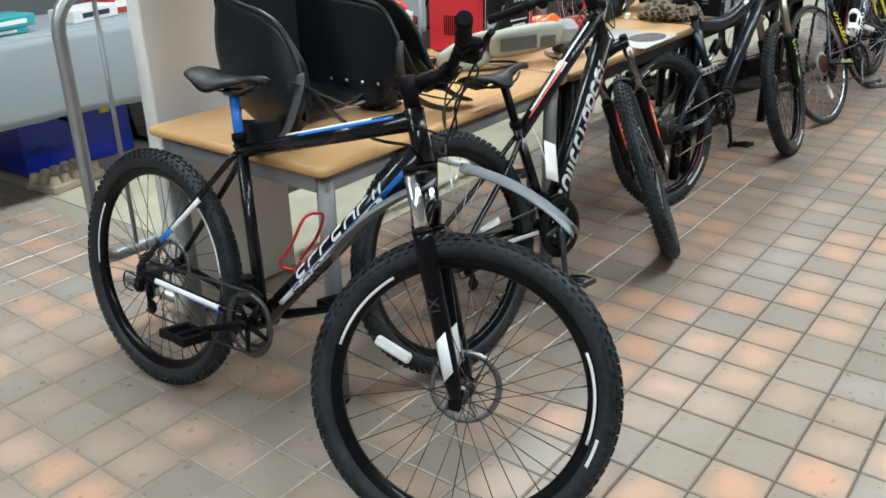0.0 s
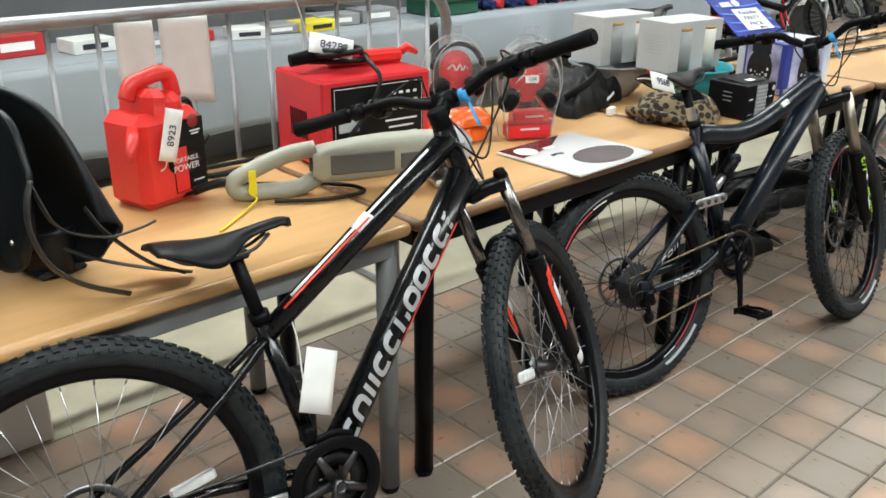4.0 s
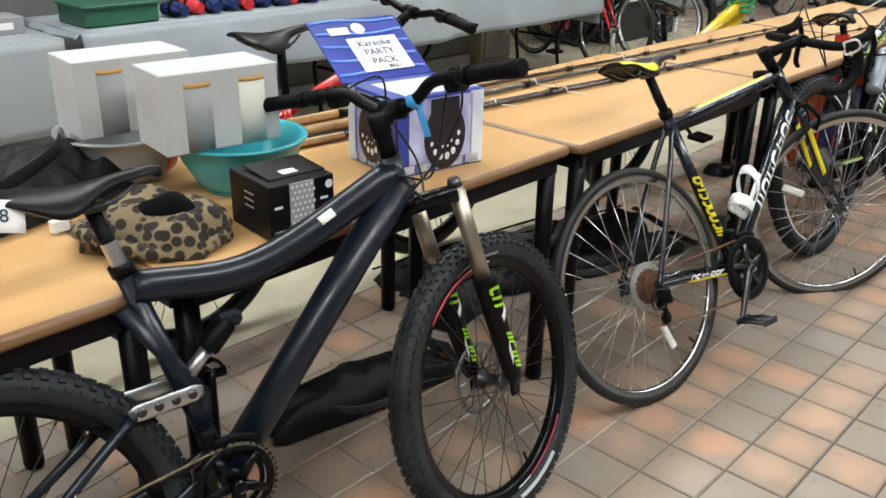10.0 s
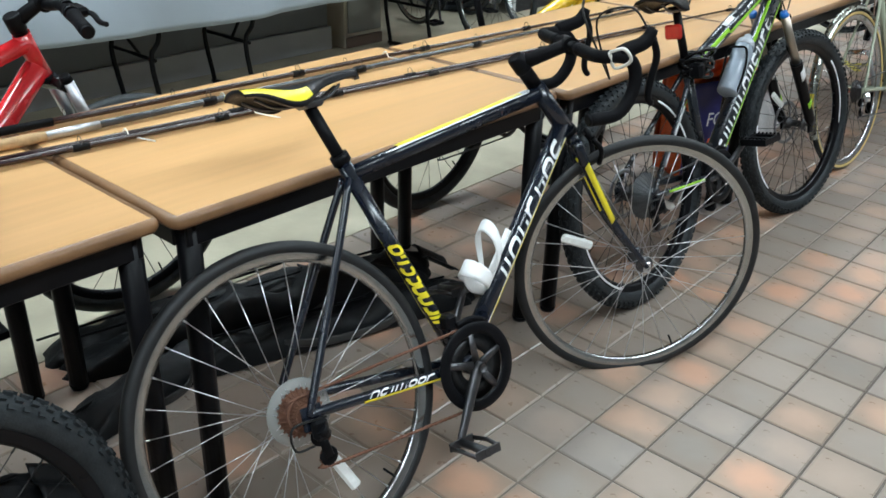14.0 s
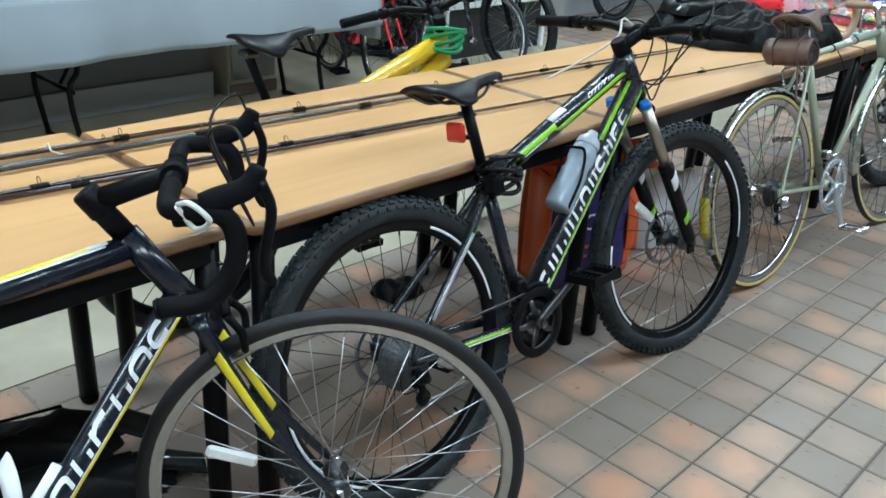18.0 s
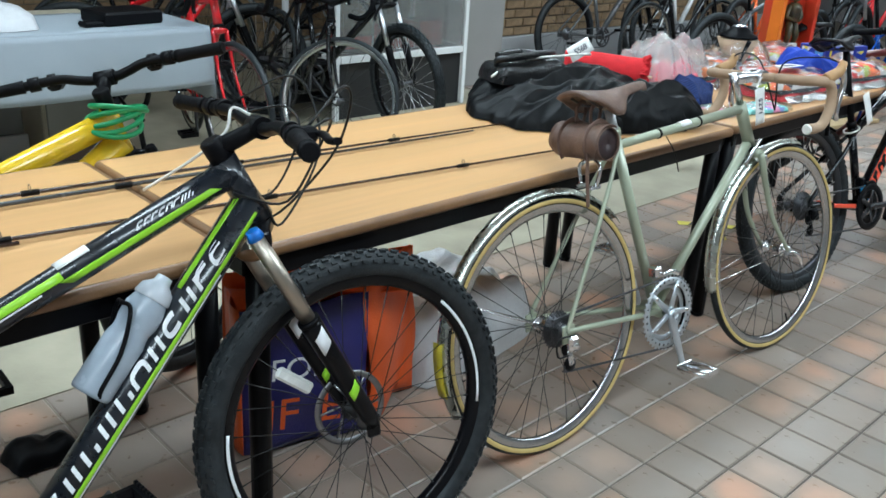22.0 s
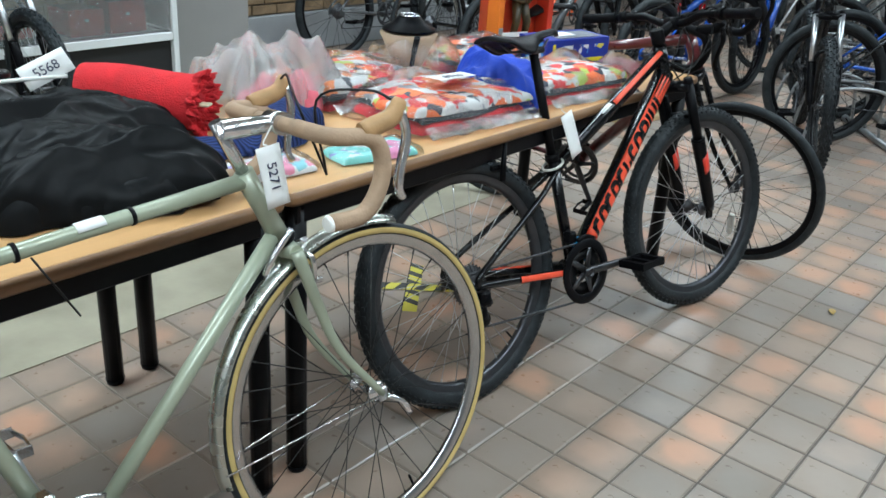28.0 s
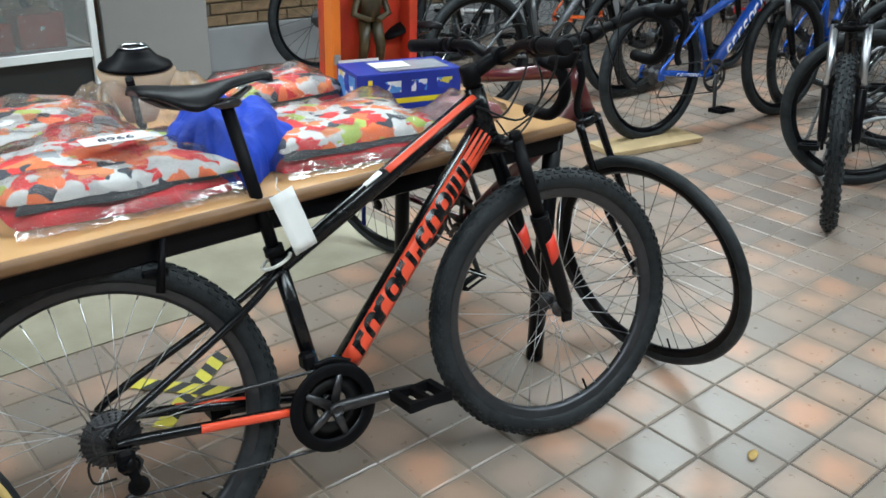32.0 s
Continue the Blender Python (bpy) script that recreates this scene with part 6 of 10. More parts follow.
def fender(c, a0, a1, r, w):
    def fn(u, v):
        a = radians(a0 + (a1 - a0) * u)
        q = (v - 0.5) * 2
        rr = r - 0.014 * q * q
        return (c.x + rr * math.cos(a), q * w / 2, c.z + rr * math.sin(a))
    return Geo().sheet(fn, 36, 8, True, 0.0012)


mr = part("rear_mudguard", fender(K["RA"], 42, 205, K["R"] + 0.016, 0.042), CHROMEF, root, "chromed steel rear mudguard")
mf = part("front_mudguard", fender(K["FA"], 75, 192, K["R"] + 0.016, 0.042), CHROMEF, root, "chromed steel front mudguard", st)
part("flap_reflector", Geo().sheet(lambda u, v: (K["RA"].x + (K["R"] + 0.019) * math.cos(radians(172 + 22 * u)), (v - 0.5) * 0.034, K["RA"].z + (K["R"] + 0.019) * math.sin(radians(172 + 22 * u))), 6, 2, True, 0.001), surf("yellow_reflective_film", (0.75, 0.62, 0.05), 0.3), mr, "yellow reflective patch")
for sg in (-1, 1):
    part("mudguard_stay", Geo().tube([K["RA"] + Vector((0, sg * 0.06, 0)), K["RA"] + Vector((-(K["R"] + 0.01) * 0.9, sg * 0.024, (K["R"]) * 0.42))], 0.002, 6), CHROME, mr)
    part("mudguard_stay", Geo().tube([K["FA"] + Vector((0, sg * 0.05, 0)), K["FA"] + Vector((-(K["R"] + 0.012) * 0.98, sg * 0.022, -0.04))], 0.002, 6), CHROME, mf)
BX, BZ = 0.150, 0.822
bag = part("saddlebag", Geo().lathe([(0.041, -0.082), (0.043, -0.080), (0.045, 0), (0.043, 0.080), (0.041, 0.082), (0.040, 0.078), (0.042, 0), (0.040, -0.078)], Matrix.Translation(Vector((BX, 0, BZ))) @ SIDE, 28, True), BROWN, root, "brown leather saddlebag tube with straps")
for sg in (-1, 1):
    part("bag_end", Geo().lathe([(0.0005, sg * 0.075), (0.025, sg * 0.076), (0.0405, sg * 0.074), (0.0405, sg * 0.068), (0.0005, sg * 0.068)], Matrix.Translation(Vector((BX, 0, BZ))) @ SIDE, 24, True), surf("dark_maroon_leather", (0.022, 0.011, 0.012), 0.55, 0, 0.2, 22, 0.1, 160), bag, "dark maroon end panel")
part("bag_flap", Geo().sheet(lambda u, v: (BX + (0.0475 + 0.003 * math.sin(v * 9)) * math.cos(radians(55 + 175 * u)), (v - 0.5) * (0.165 - 0.05 * max(0, u - 0.75) * 4), BZ + 0.0475 * math.sin(radians(55 + 175 * u))), 18, 10, True, 0.003), BROWN, bag)
for yy in (-0.045, 0.045):
    part("bag_strap", Geo().tube(smooth_path([(BX + 0.040, yy, BZ + 0.038), (BX + 0.005, yy, BZ + 0.054), (BX - 0.038, yy, BZ + 0.036), (BX - 0.052, yy, BZ - 0.006), (BX - 0.036, yy, BZ - 0.040)], 5), 0.009, 8, True, 0.25), BROWN, bag)
    part("bag_loop", Geo().tube(smooth_path([(BX - 0.005, yy * 0.55, BZ + 0.048), (BX - 0.004, yy * 0.55, BZ + 0.085), (BX + 0.020, yy * 0.55, BZ + 0.100), (BX + 0.032, yy * 0.55, BZ + 0.080), (BX + 0.018, yy * 0.55, BZ + 0.046)], 5), 0.0065, 8, True, 0.4), BROWN, bag)
part("hanging_strap", Geo().tube(smooth_path([(BX - 0.046, -0.05, BZ - 0.02), (BX - 0.050, -0.052, BZ - 0.08), (BX - 0.046, -0.05, BZ - 0.16)], 5), 0.007, 8, True, 0.25), BROWN, bag)
for end, c, zc in (("front", K["HB"], -0.03), ("rear", Vector((K["SC"].x - 0.06, 0, K["R"] * 2 + 0.06)), 0)):
    sgx = 1 if end == "front" else -1
    bg = Geo()
    for sg in (-1, 1):
        bg.tube(smooth_path([c + Vector((0.03 * sgx, sg * 0.012, zc + 0.01)), c + Vector((0.04 * sgx, sg * 0.036, zc - 0.01)), c + Vector((0.045 * sgx, sg * 0.028, zc - 0.055))], 4), 0.006, 8)
        bg.box(c + Vector((0.045 * sgx, sg * 0.022, zc - 0.06)), (0.045, 0.010, 0.012), None, 0.003)
    bg.tube([c + Vector((0.028 * sgx, -0.036, zc + 0.03)), c + Vector((0.03 * sgx, 0, zc + 0.012)), c + Vector((0.03 * sgx, 0.036, zc + 0.01))], 0.006, 8)
    part("brake_caliper", bg, CHROME, root, "chrome side-pull brake", st if end == "front" else None)
side_stripe("number_sticker", fr, K["sc_j"], K["ht_j"], K["rt"], PAPER, 0.46, 0.54, -10, 80)
part("down_tube_lever", Geo().tube(smooth_path([K["HB"].lerp(K["BB"], 0.12) + Vector((0, -0.02, 0)), K["HB"].lerp(K["BB"], 0.09) + Vector((0.0, -0.032, 0.02)), K["HB"].lerp(K["BB"], 0.02) + Vector((0.01, -0.036, 0.035))], 4), 0.006, 8), CHROME, fr)
tag(root, st @ sideways(K["bar"] + Vector((-0.045, -0.05, -0.085)), 90, 84, 0), "5271", 0.11, 0.048, "long white card lot tag", [(-0.06, 0.0, -0.01), (-0.085, 0.02, -0.005)])
for xx in (0.3, 0.62):
    part("cable_clip", Geo().tube([K["sc_j"].lerp(K["ht_j"], xx - 0.006), K["sc_j"].lerp(K["ht_j"], xx + 0.006)], K["rt"] + 0.002, 14), PLASTIC, fr)
part("cord", Geo().tube(smooth_path([K["sc_j"].lerp(K["ht_j"], 0.33) + Vector((0, -0.016, -0.01)), K["sc_j"].lerp(K["ht_j"], 0.35) + Vector((0.01, -0.03, -0.06)), K["sc_j"].lerp(K["ht_j"], 0.37) + Vector((0.03, -0.02, -0.12))], 5), 0.0018, 6), CABLE, fr)
for sg in (-1, 1):
    part("quick_release", Geo().tube(smooth_path([K["FA"] + Vector((0, sg * 0.062, 0)), K["FA"] + Vector((0.03, sg * 0.074, -0.02)), K["FA"] + Vector((0.05, sg * 0.072, -0.055))], 4), 0.006, 8), CHROME, fork)

# seven: black and orange-red
root, fr, fork, st, K = FRONT["seven"]
side_stripe("panel_decal", fr, K["BB"], K["hb_j"], K["rd"], ORANGE, 0.14, 0.97, 34, 132)
lettering("name_decal", K["BB"], K["hb_j"], K["rd"] + 0.0012, 0.18, 0.86, 44, 122, P_BLACK, fr, 11, 30)
side_stripe("stripe_decal", fr, K["sc_j"], K["ht_j"], K["rt"], ORANGE, 0.52, 0.98, 30, 70)
side_stripe("stripe_decal", fr, K["sc_j"], K["ht_j"], K["rt"], SILVERD, 0.12, 0.5, 20, 28)
side_stripe("stripe_decal", fr, K["sc_j"], K["ht_j"], K["rt"], PAPER, 0.42, 0.50, 10, 45)
p0, p1 = Vector((0.05, -0.068, K["R"] - 0.002)), Vector((K["BB"].x * 0.8, -0.040, K["BB"].z * 0.8 + K["R"] * 0.2))
side_stripe("stripe_decal", fr, p0, p1, 0.0118, ORANGE, 0.35, 0.98, 40, 120)
p0, p1 = Vector((0.05, 0.068, K["R"] - 0.002)), Vector((K["BB"].x * 0.8, 0.040, K["BB"].z * 0.8 + K["R"] * 0.2))
side_stripe("stripe_decal", fr, p0, p1, 0.0118, ORANGE, 0.3, 0.95, -60, 40)
part("tape", Geo().tube([K["BB"].lerp(K["hb_j"], 0.05), K["BB"].lerp(K["hb_j"], 0.13)], K["rd"] + 0.003, 16), SKYTAPE, fr, "band of blue tape on the down tube")
tag(fr, sideways(K["SC"] + Vector((0.03, -0.05, 0.07)), 82, 72, 0), "", 0.13, 0.055, "long blank white card tag", [(-0.075, 0.0, -0.01), (-0.085, 0.02, -0.03)])
part("tie", Geo().tube([K["SC"] + Vector((0.03 * math.cos(a), 0.03 * math.sin(a), -0.015 + 0.012 * math.cos(a))) for a in [2 * math.pi * k / 16 for k in range(16)]], 0.004, 6, loop=True), TIE, fr, "white nylon tie")
for c, m_ in ((K["FA"], st), (K["RA"], None)):
    front = m_ is not None
    bg = Geo()
    for sg in (-1, 1):
        a0 = Vector((c.x - (0.07 if front else -0.13), sg * 0.045, c.z + (0.29 if front else 0.26)))
        bg.tube([a0, a0 + Vector((0.035 * (-1 if front else 0.6), -sg * 0.004, 0.10))], [0.009, 0.006], 8)
        bg.box(a0 + Vector((0, -sg * 0.016, 0.035)), (0.05, 0.012, 0.014), None, 0.003)
    part("rim_brake", bg, PLASTIC, root, "", m_)

# ---- goods on and under the tables ----
RED = surf("red_plastic", (0.74, 0.035, 0.03), 0.32, 0, 0.1, 20, 0.04, 160)
REDM = surf("red_enamelled_steel", (0.60, 0.022, 0.03), 0.32, 0, 0.08, 14, 0.03, 160, coat=0.3)
BLKP = surf("black_panel", (0.006, 0.006, 0.007), 0.35, 0, 0.15, 20, spec=0.2)
SEATP = surf("black_seat_plastic", (0.0085, 0.0105, 0.0125), 0.40, 0, 0.35, 8, 0.10, 420, spec=0.32)
STRAP = surf("worn_grey_black_strap", (0.030, 0.029, 0.028), 0.5, 0, 0.3, 60, 0.2, 500)
TOOLG = surf("beige_grey_tool_plastic", (0.36, 0.36, 0.29), 0.45, 0, 0.1, 20, 0.05, 200)
TOOLD = surf("dark_grey_tool_panel", (0.10, 0.105, 0.10), 0.5, 0, 0.1, 20, 0.1, 300)
CLEAR = film("clear_blister", (0.92, 0.92, 0.92), 0.06, 0.05, 1.40)
BAGFILM = film("clear_poly_bag", (0.95, 0.95, 0.95), 0.08, 0.03, 1.34)
MILKY = film("milky_carrier_film", (0.85, 0.85, 0.86), 0.3, 0.55)
ORANGEP = surf("orange_pouch", (0.80, 0.13, 0.015), 0.2, 0, 0.12, 12, 0.1, 60, coat=0.4)
BLKCLOTH = surf("black_cloth", (0.006, 0.006, 0.007), 0.8, 0, 0.3, 14, 0.4, 500, spec=0.06)
COATCLOTH = surf("black_coat_cloth", (0.0030, 0.0034, 0.0040), 0.5, 0, 0.3, 12, 0.5, 12, spec=0.13)
TEAL = surf("teal_bowl_plastic", (0.05, 0.42, 0.50), 0.3, 0, 0.06, 14)
GREYBOWL = surf("grey_bowl_plastic", (0.30, 0.31, 0.32), 0.35, 0, 0.06, 14)
CARD = surf("white_carton", (0.51, 0.52, 0.52), 0.55, 0, 0.04, 10)
GREYCAN = surf("grey_printed_canister", (0.33, 0.345, 0.355), 0.5, 0, 0.04, 12)
CREAMCAN = surf("cream_printed_canister", (0.72, 0.71, 0.64), 0.5, 0, 0.04, 12)
LIDW = surf("bamboo_lid_print", (0.60, 0.36, 0.12), 0.5, 0, 0.1, 20)
BLUEBOX = surf("deep_blue_carton", (0.022, 0.045, 0.28), 0.35, 0, 0.25, 6, wear=(0.04, 0.06, 0.36))
CORK = surf("cork_handle", (0.48, 0.31, 0.15), 0.75, 0, 0.25, 60, 0.3, 300)
RODB = surf("dark_varnished_rod", (0.035, 0.016, 0.014), 0.22, 0.1, 0.2, 30, coat=0.6)
RODG = surf("grey_carbon_rod", (0.06, 0.062, 0.066), 0.25, 0.2, 0.2, 30, coat=0.5)
REDWOOL = surf("red_fleece", (0.62, 0.018, 0.025), 0.95, 0, 0.2, 30, 0.6, 260)
NAVYC = surf("navy_cloth", (0.014, 0.022, 0.085), 0.85, 0, 0.3, 14, 0.9, 24, spec=0.1)
wv_ = NAVYC.node_tree.nodes.new("ShaderNodeTexWave")
wv_.inputs["Scale"].default_value, wv_.inputs["Distortion"].default_value = 26, 3
wr_ = NAVYC.node_tree.nodes.new("ShaderNodeValToRGB")
wr_.color_ramp.elements[0].color, wr_.color_ramp.elements[1].color = (0.010, 0.014, 0.045, 1), (0.035, 0.055, 0.17, 1)
NAVYC.node_tree.links.new([n for n in NAVYC.node_tree.nodes if n.bl_idname == "ShaderNodeTexCoord"][0].outputs["Object"], wv_.inputs["Vector"])
NAVYC.node_tree.links.new(wv_.outputs["Fac"], wr_.inputs["Fac"])
NAVYC.node_tree.links.new(wr_.outputs["Color"], NAVYC.node_tree.nodes["Principled BSDF"].inputs["Base Color"])
BLUEC = surf("royal_blue_mesh_cloth", (0.010, 0.050, 0.46), 0.7, 0, 0.25, 20, 0.9, 22)


def crumple(w, d, h, seed, nu=26, nv=20, folds=5.0, edge=0.18, amp=1.0):
    """A heap of soft stuff on a footprint w by d, h high, on z 0."""
    rg = random.Random(seed)
    o = Vector((rg.uniform(0, 50), rg.uniform(0, 50), rg.uniform(0, 50)))

    def fn(u, v):
        x, y = (u - 0.5) * 2, (v - 0.5) * 2
        # superellipse outline
        k = max(abs(x), abs(y))
        r = math.hypot(x, y)
        sc = (k / r) if r > 1e-6 else 1
        sc = 1 + (sc - 1) * 0.55
        ang = math.atan2(y, x)
        wob = 1 + edge * noise.noise(Vector((math.cos(ang) * 1.6, math.sin(ang) * 1.6, 0)) + o)
        px, py = x * sc * w / 2 * wob, y * sc * d / 2 * wob
        e = max(0.0, 1 - k ** 3.0)
        n1 = noise.noise(Vector((px * folds, py * folds * 1.7, 0)) + o)
        n2 = noise.noise(Vector((px * folds * 3, py * folds * 3, 5)) + o)
        z = h * (e ** 0.5) * (0.72 + amp * (0.38 * n1 + 0.16 * n2))
        return (px, py, max(0.002, z))
    return Geo().sheet(fn, nu, nv, True)


def slab(w, d, h, seed, nu=30, nv=24, edge=0.04, bump_=0.15, sag=6.0, low=0.0):
    """Folded cloth or a filled packet: upright rounded sides, uneven top."""
    rg = random.Random(seed)
    o = Vector((rg.uniform(0, 50), rg.uniform(0, 50), rg.uniform(0, 50)))

    def fn(u, v):
        x, y = (u - 0.5) * 2, (v - 0.5) * 2
        # crowd the grid towards the sides
        x, y = math.copysign(1 - (1 - abs(x)) ** 1.6, x), math.copysign(1 - (1 - abs(y)) ** 1.6, y)
        k = max(abs(x), abs(y))
        r = math.hypot(x, y)
        sc = 1 + ((k / r if r > 1e-6 else 1) - 1) * 0.22 * k
        wob = 1 + edge * noise.noise(Vector((x * 2.2, y * 2.2, 0)) + o)
        px, py = x * sc * w / 2 * wob, y * sc * d / 2 * wob
        e = max(0.0, 1 - k ** sag) ** 0.45
        n1 = noise.noise(Vector((px * 7, py * 7, 0)) + o)
        n2 = 1 - abs(noise.noise(Vector((px * 13, py * 22, 5)) + o)) * 2
        z = low + (h - low) * e * (0.9 + bump_ * (1.2 * n1 + 0.45 * n2))
        return (px, py, max(0.002, z))
    return Geo().sheet(fn, nu, nv, True)


def garment(w, d, h, seed, nu=70, nv=54, turn=0.6, fine=1.0, edge=0.22):
    """Loose cloth thrown down: long sharp folds over an uneven heap."""
    rg = random.Random(seed)
    o = Vector((rg.uniform(0, 50), rg.uniform(0, 50), rg.uniform(0, 50)))
    ca, sa = math.cos(turn), math.sin(turn)

    def fn(u, v):
        x, y = (u - 0.5) * 2, (v - 0.5) * 2
        k = max(abs(x), abs(y))
        r = math.hypot(x, y)
        sc = 1 + ((k / r if r > 1e-6 else 1) - 1) * 0.55
        ang = math.atan2(y, x)
        wob = 1 + edge * noise.noise(Vector((math.cos(ang) * 2.2, math.sin(ang) * 2.2, 0)) + o) + 0.05 * noise.noise(Vector((math.cos(ang) * 8, math.sin(ang) * 8, 3)) + o)
        px, py = x * sc * w / 2 * wob, y * sc * d / 2 * wob
        a, b = px * ca + py * sa, -px * sa + py * ca
        bend = 0.05 * noise.noise(Vector((px * 5, py * 5, 9)) + o)
        f1 = 1 - 2 * abs(noise.noise(Vector((a * 3.0, (b + bend) * 11, 0)) + o))
        f2 = 1 - 2 * abs(noise.noise(Vector(((a + bend) * 9, b * 20, 7)) + o))
        lump = noise.noise(Vector((px * 3.5, py * 3.5, 2)) + o)
        e = max(0.0, 1 - k ** 3.2) ** 0.55
        z = h * e * (0.66 + 0.34 * lump) + e ** 0.5 * h * fine * (0.30 * f1 + 0.12 * f2)
        return (px, py, max(0.003, z))
    return Geo().sheet(fn, nu, nv, True)


def at(x, y, rz=0, z=TH):
    return pose(x, y, z + 0.001, 0, 0, rz)


# child's bicycle seat
def child_seat(m):
    e = thing("child_seat", m, "black plastic child bicycle seat with loose buckled straps", "child seat")

    def back(u, v):
        q = (u - 0.5) * 2
        groove = 0.010 * (math.exp(-((q - 0.12) / 0.07) ** 2) + math.exp(-((q + 0.36) / 0.07) ** 2))
        return (-0.135 - 0.05 * v + 0.040 * q * q - groove, q * (0.150 + 0.01 * math.sin(v * 3)), 0.05 + 0.60 * v)
    part("backrest", Geo().sheet(back, 44, 20, True, 0.007), SEATP, e)

    def pan(u, v):
        q = (u - 0.5) * 2
        z = 0.028 + 0.045 * q ** 4 + 0.05 * (1 - v) ** 3 - 0.012 * v ** 6 + 0.018 * (1 - q * q) * v
        return (-0.13 + (0.20 + 0.05 * q * q) * v, q * (0.142 + 0.018 * v), z)
    part("seat_pan", Geo().sheet(pan, 24, 18, True, 0.008), SEATP, e)
    for sg in (-1, 1):
        low = smooth_path([(-0.13, 0.125, 0.065), (0.0, 0.140, 0.038), (0.12, 0.160, 0.028), (0.185, 0.178, 0.055), (0.215, 0.188, 0.12)], 8)
        mid = smooth_path([(-0.13, 0.140, 0.21), (0.0, 0.150, 0.16), (0.11, 0.176, 0.14), (0.185, 0.188, 0.15), (0.226, 0.192, 0.185)], 8)
        top = smooth_path([(-0.13, 0.150, 0.40), (-0.03, 0.168, 0.350), (0.09, 0.192, 0.332), (0.165, 0.204, 0.310), (0.222, 0.200, 0.235)], 8)

        def along(path, u):
            k = u * (len(path) - 1)
            i = min(int(k), len(path) - 2)
            return Vector(path[i]).lerp(Vector(path[i + 1]), k - i)

        def wing(u, v, sg=sg):
            a, b, c = along(low, u), along(mid, u), along(top, u)
            p = a * (2 * (v - 0.5) * (v - 1)) + b * (4 * v * (1 - v)) + c * (2 * v * (v - 0.5))
            dent = 0.006 * math.sin(u * 21 + 2 * math.sin(v * 6)) * math.exp(-((v - 0.22) / 0.12) ** 2)
            return (p.x, sg * (p.y + dent), p.z)
        w = part("side_wing", Geo().sheet(wing, 40, 22, True, 0.008), SEATP, e)
        rim = [Vector(wing(i / 30, 1.0)) for i in range(31)] + [Vector(wing(1.0, 1 - i / 10)) for i in range(1, 11)]
        part("wing_lip", Geo().tube(rim, 0.0075, 8), SEATP, w)

        g_top = smooth_path([(-0.12, 0.152, 0.39), (-0.02, 0.195, 0.362), (0.08, 0.235, 0.350), (0.155, 0.262, 0.325), (0.205, 0.280, 0.272), (0.240, 0.292, 0.200), (0.262, 0.300, 0.130)], 6)
        g_low = smooth_path([(-0.12, 0.160, 0.10), (-0.02, 0.205, 0.06), (0.06, 0.240, 0.035), (0.12, 0.265, 0.022), (0.17, 0.285, 0.026), (0.21, 0.300, 0.045), (0.245, 0.305, 0.085)], 6)

        def guard(u, v, sg=sg):
            a, b = along(g_low, u), along(g_top, u)
            p = a.lerp(b, v)
            return (p.x, sg * ((p.y if sg > 0 else 0.15 + (p.y - 0.15) * 0.50) + 0.030 * math.sin(v * math.pi)), p.z)
        lg = part("leg_guard", Geo().sheet(guard, 34, 14, True, 0.008), SEATP, e)
        part("guard_lip", Geo().tube([Vector(guard(i / 30, 1.0)) for i in range(31)], 0.007, 8), SEATP, lg)

        def cup(u, v, sg=sg):
            a = radians(-100 + 200 * u)
            return (0.075 + (0.085 + 0.012 * v) * math.cos(a), sg * ((0.255 if sg > 0 else 0.235) + (0.050 + 0.008 * v) * math.sin(a)), 0.006 + 0.095 * v - 0.03 * v * abs(u - 0.5))
        part("foot_cup", Geo().sheet(cup, 22, 8, True, 0.007), SEATP, lg)
        part("cup_floor", Geo().box((0.095, sg * 0.255, 0.010), (0.12, 0.095, 0.012), None, 0.006), SEATP, lg)
        if sg < 0:
            part("foot_strap", Geo().tube(smooth_path([(0.248, -0.235, 0.215), (0.262, -0.262, 0.17), (0.255, -0.305, 0.09), (0.235, -0.335, 0.045)], 6), 0.0145, 8, True, 0.18, up=(1, 0, 0)), STRAP, lg)
            part("long_strap", Geo().tube(smooth_path([(0.240, -0.27, 0.20), (0.262, -0.225, 0.178), (0.275, -0.15, 0.135), (0.285, -0.095, 0.108), (0.298, -0.055, 0.112)], 7), 0.0145, 8, True, 0.16, up=(1, 0, 0)), STRAP, lg)
            part("buckle", Geo().box((0.262, -0.243, 0.203), (0.006, 0.026, 0.034), Matrix.Rotation(radians(30), 4, "X"), 0.003), STEEL, lg, "metal strap buckle")
        else:
            part("foot_strap", Geo().tube(smooth_path([(0.232, 0.196, 0.225), (0.242, 0.180, 0.180), (0.250, 0.178, 0.130), (0.268, 0.195, 0.075), (0.300, 0.235, 0.038), (0.339, 0.300, 0.012)], 6), 0.0145, 8, True, 0.18, up=(1, 0, 0)), STRAP, lg)
            part("long_strap", Geo().tube(smooth_path([(0.236, 0.195, 0.215), (0.250, 0.205, 0.175), (0.256, 0.215, 0.148), (0.262, 0.245, 0.122), (0.285, 0.300, 0.108), (0.305, 0.350, 0.118), (0.315, 0.375, 0.128)], 6), 0.0145, 8, True, 0.18, up=(1, 0, 0)), STRAP, lg)
            part("long_strap", Geo().tube(smooth_path([(0.225, 0.285, 0.150), (0.262, 0.305, 0.105), (0.300, 0.360, 0.045), (0.330, 0.415, 0.016)], 6), 0.0145, 8, True, 0.18, up=(1, 0, 0)), STRAP, lg)
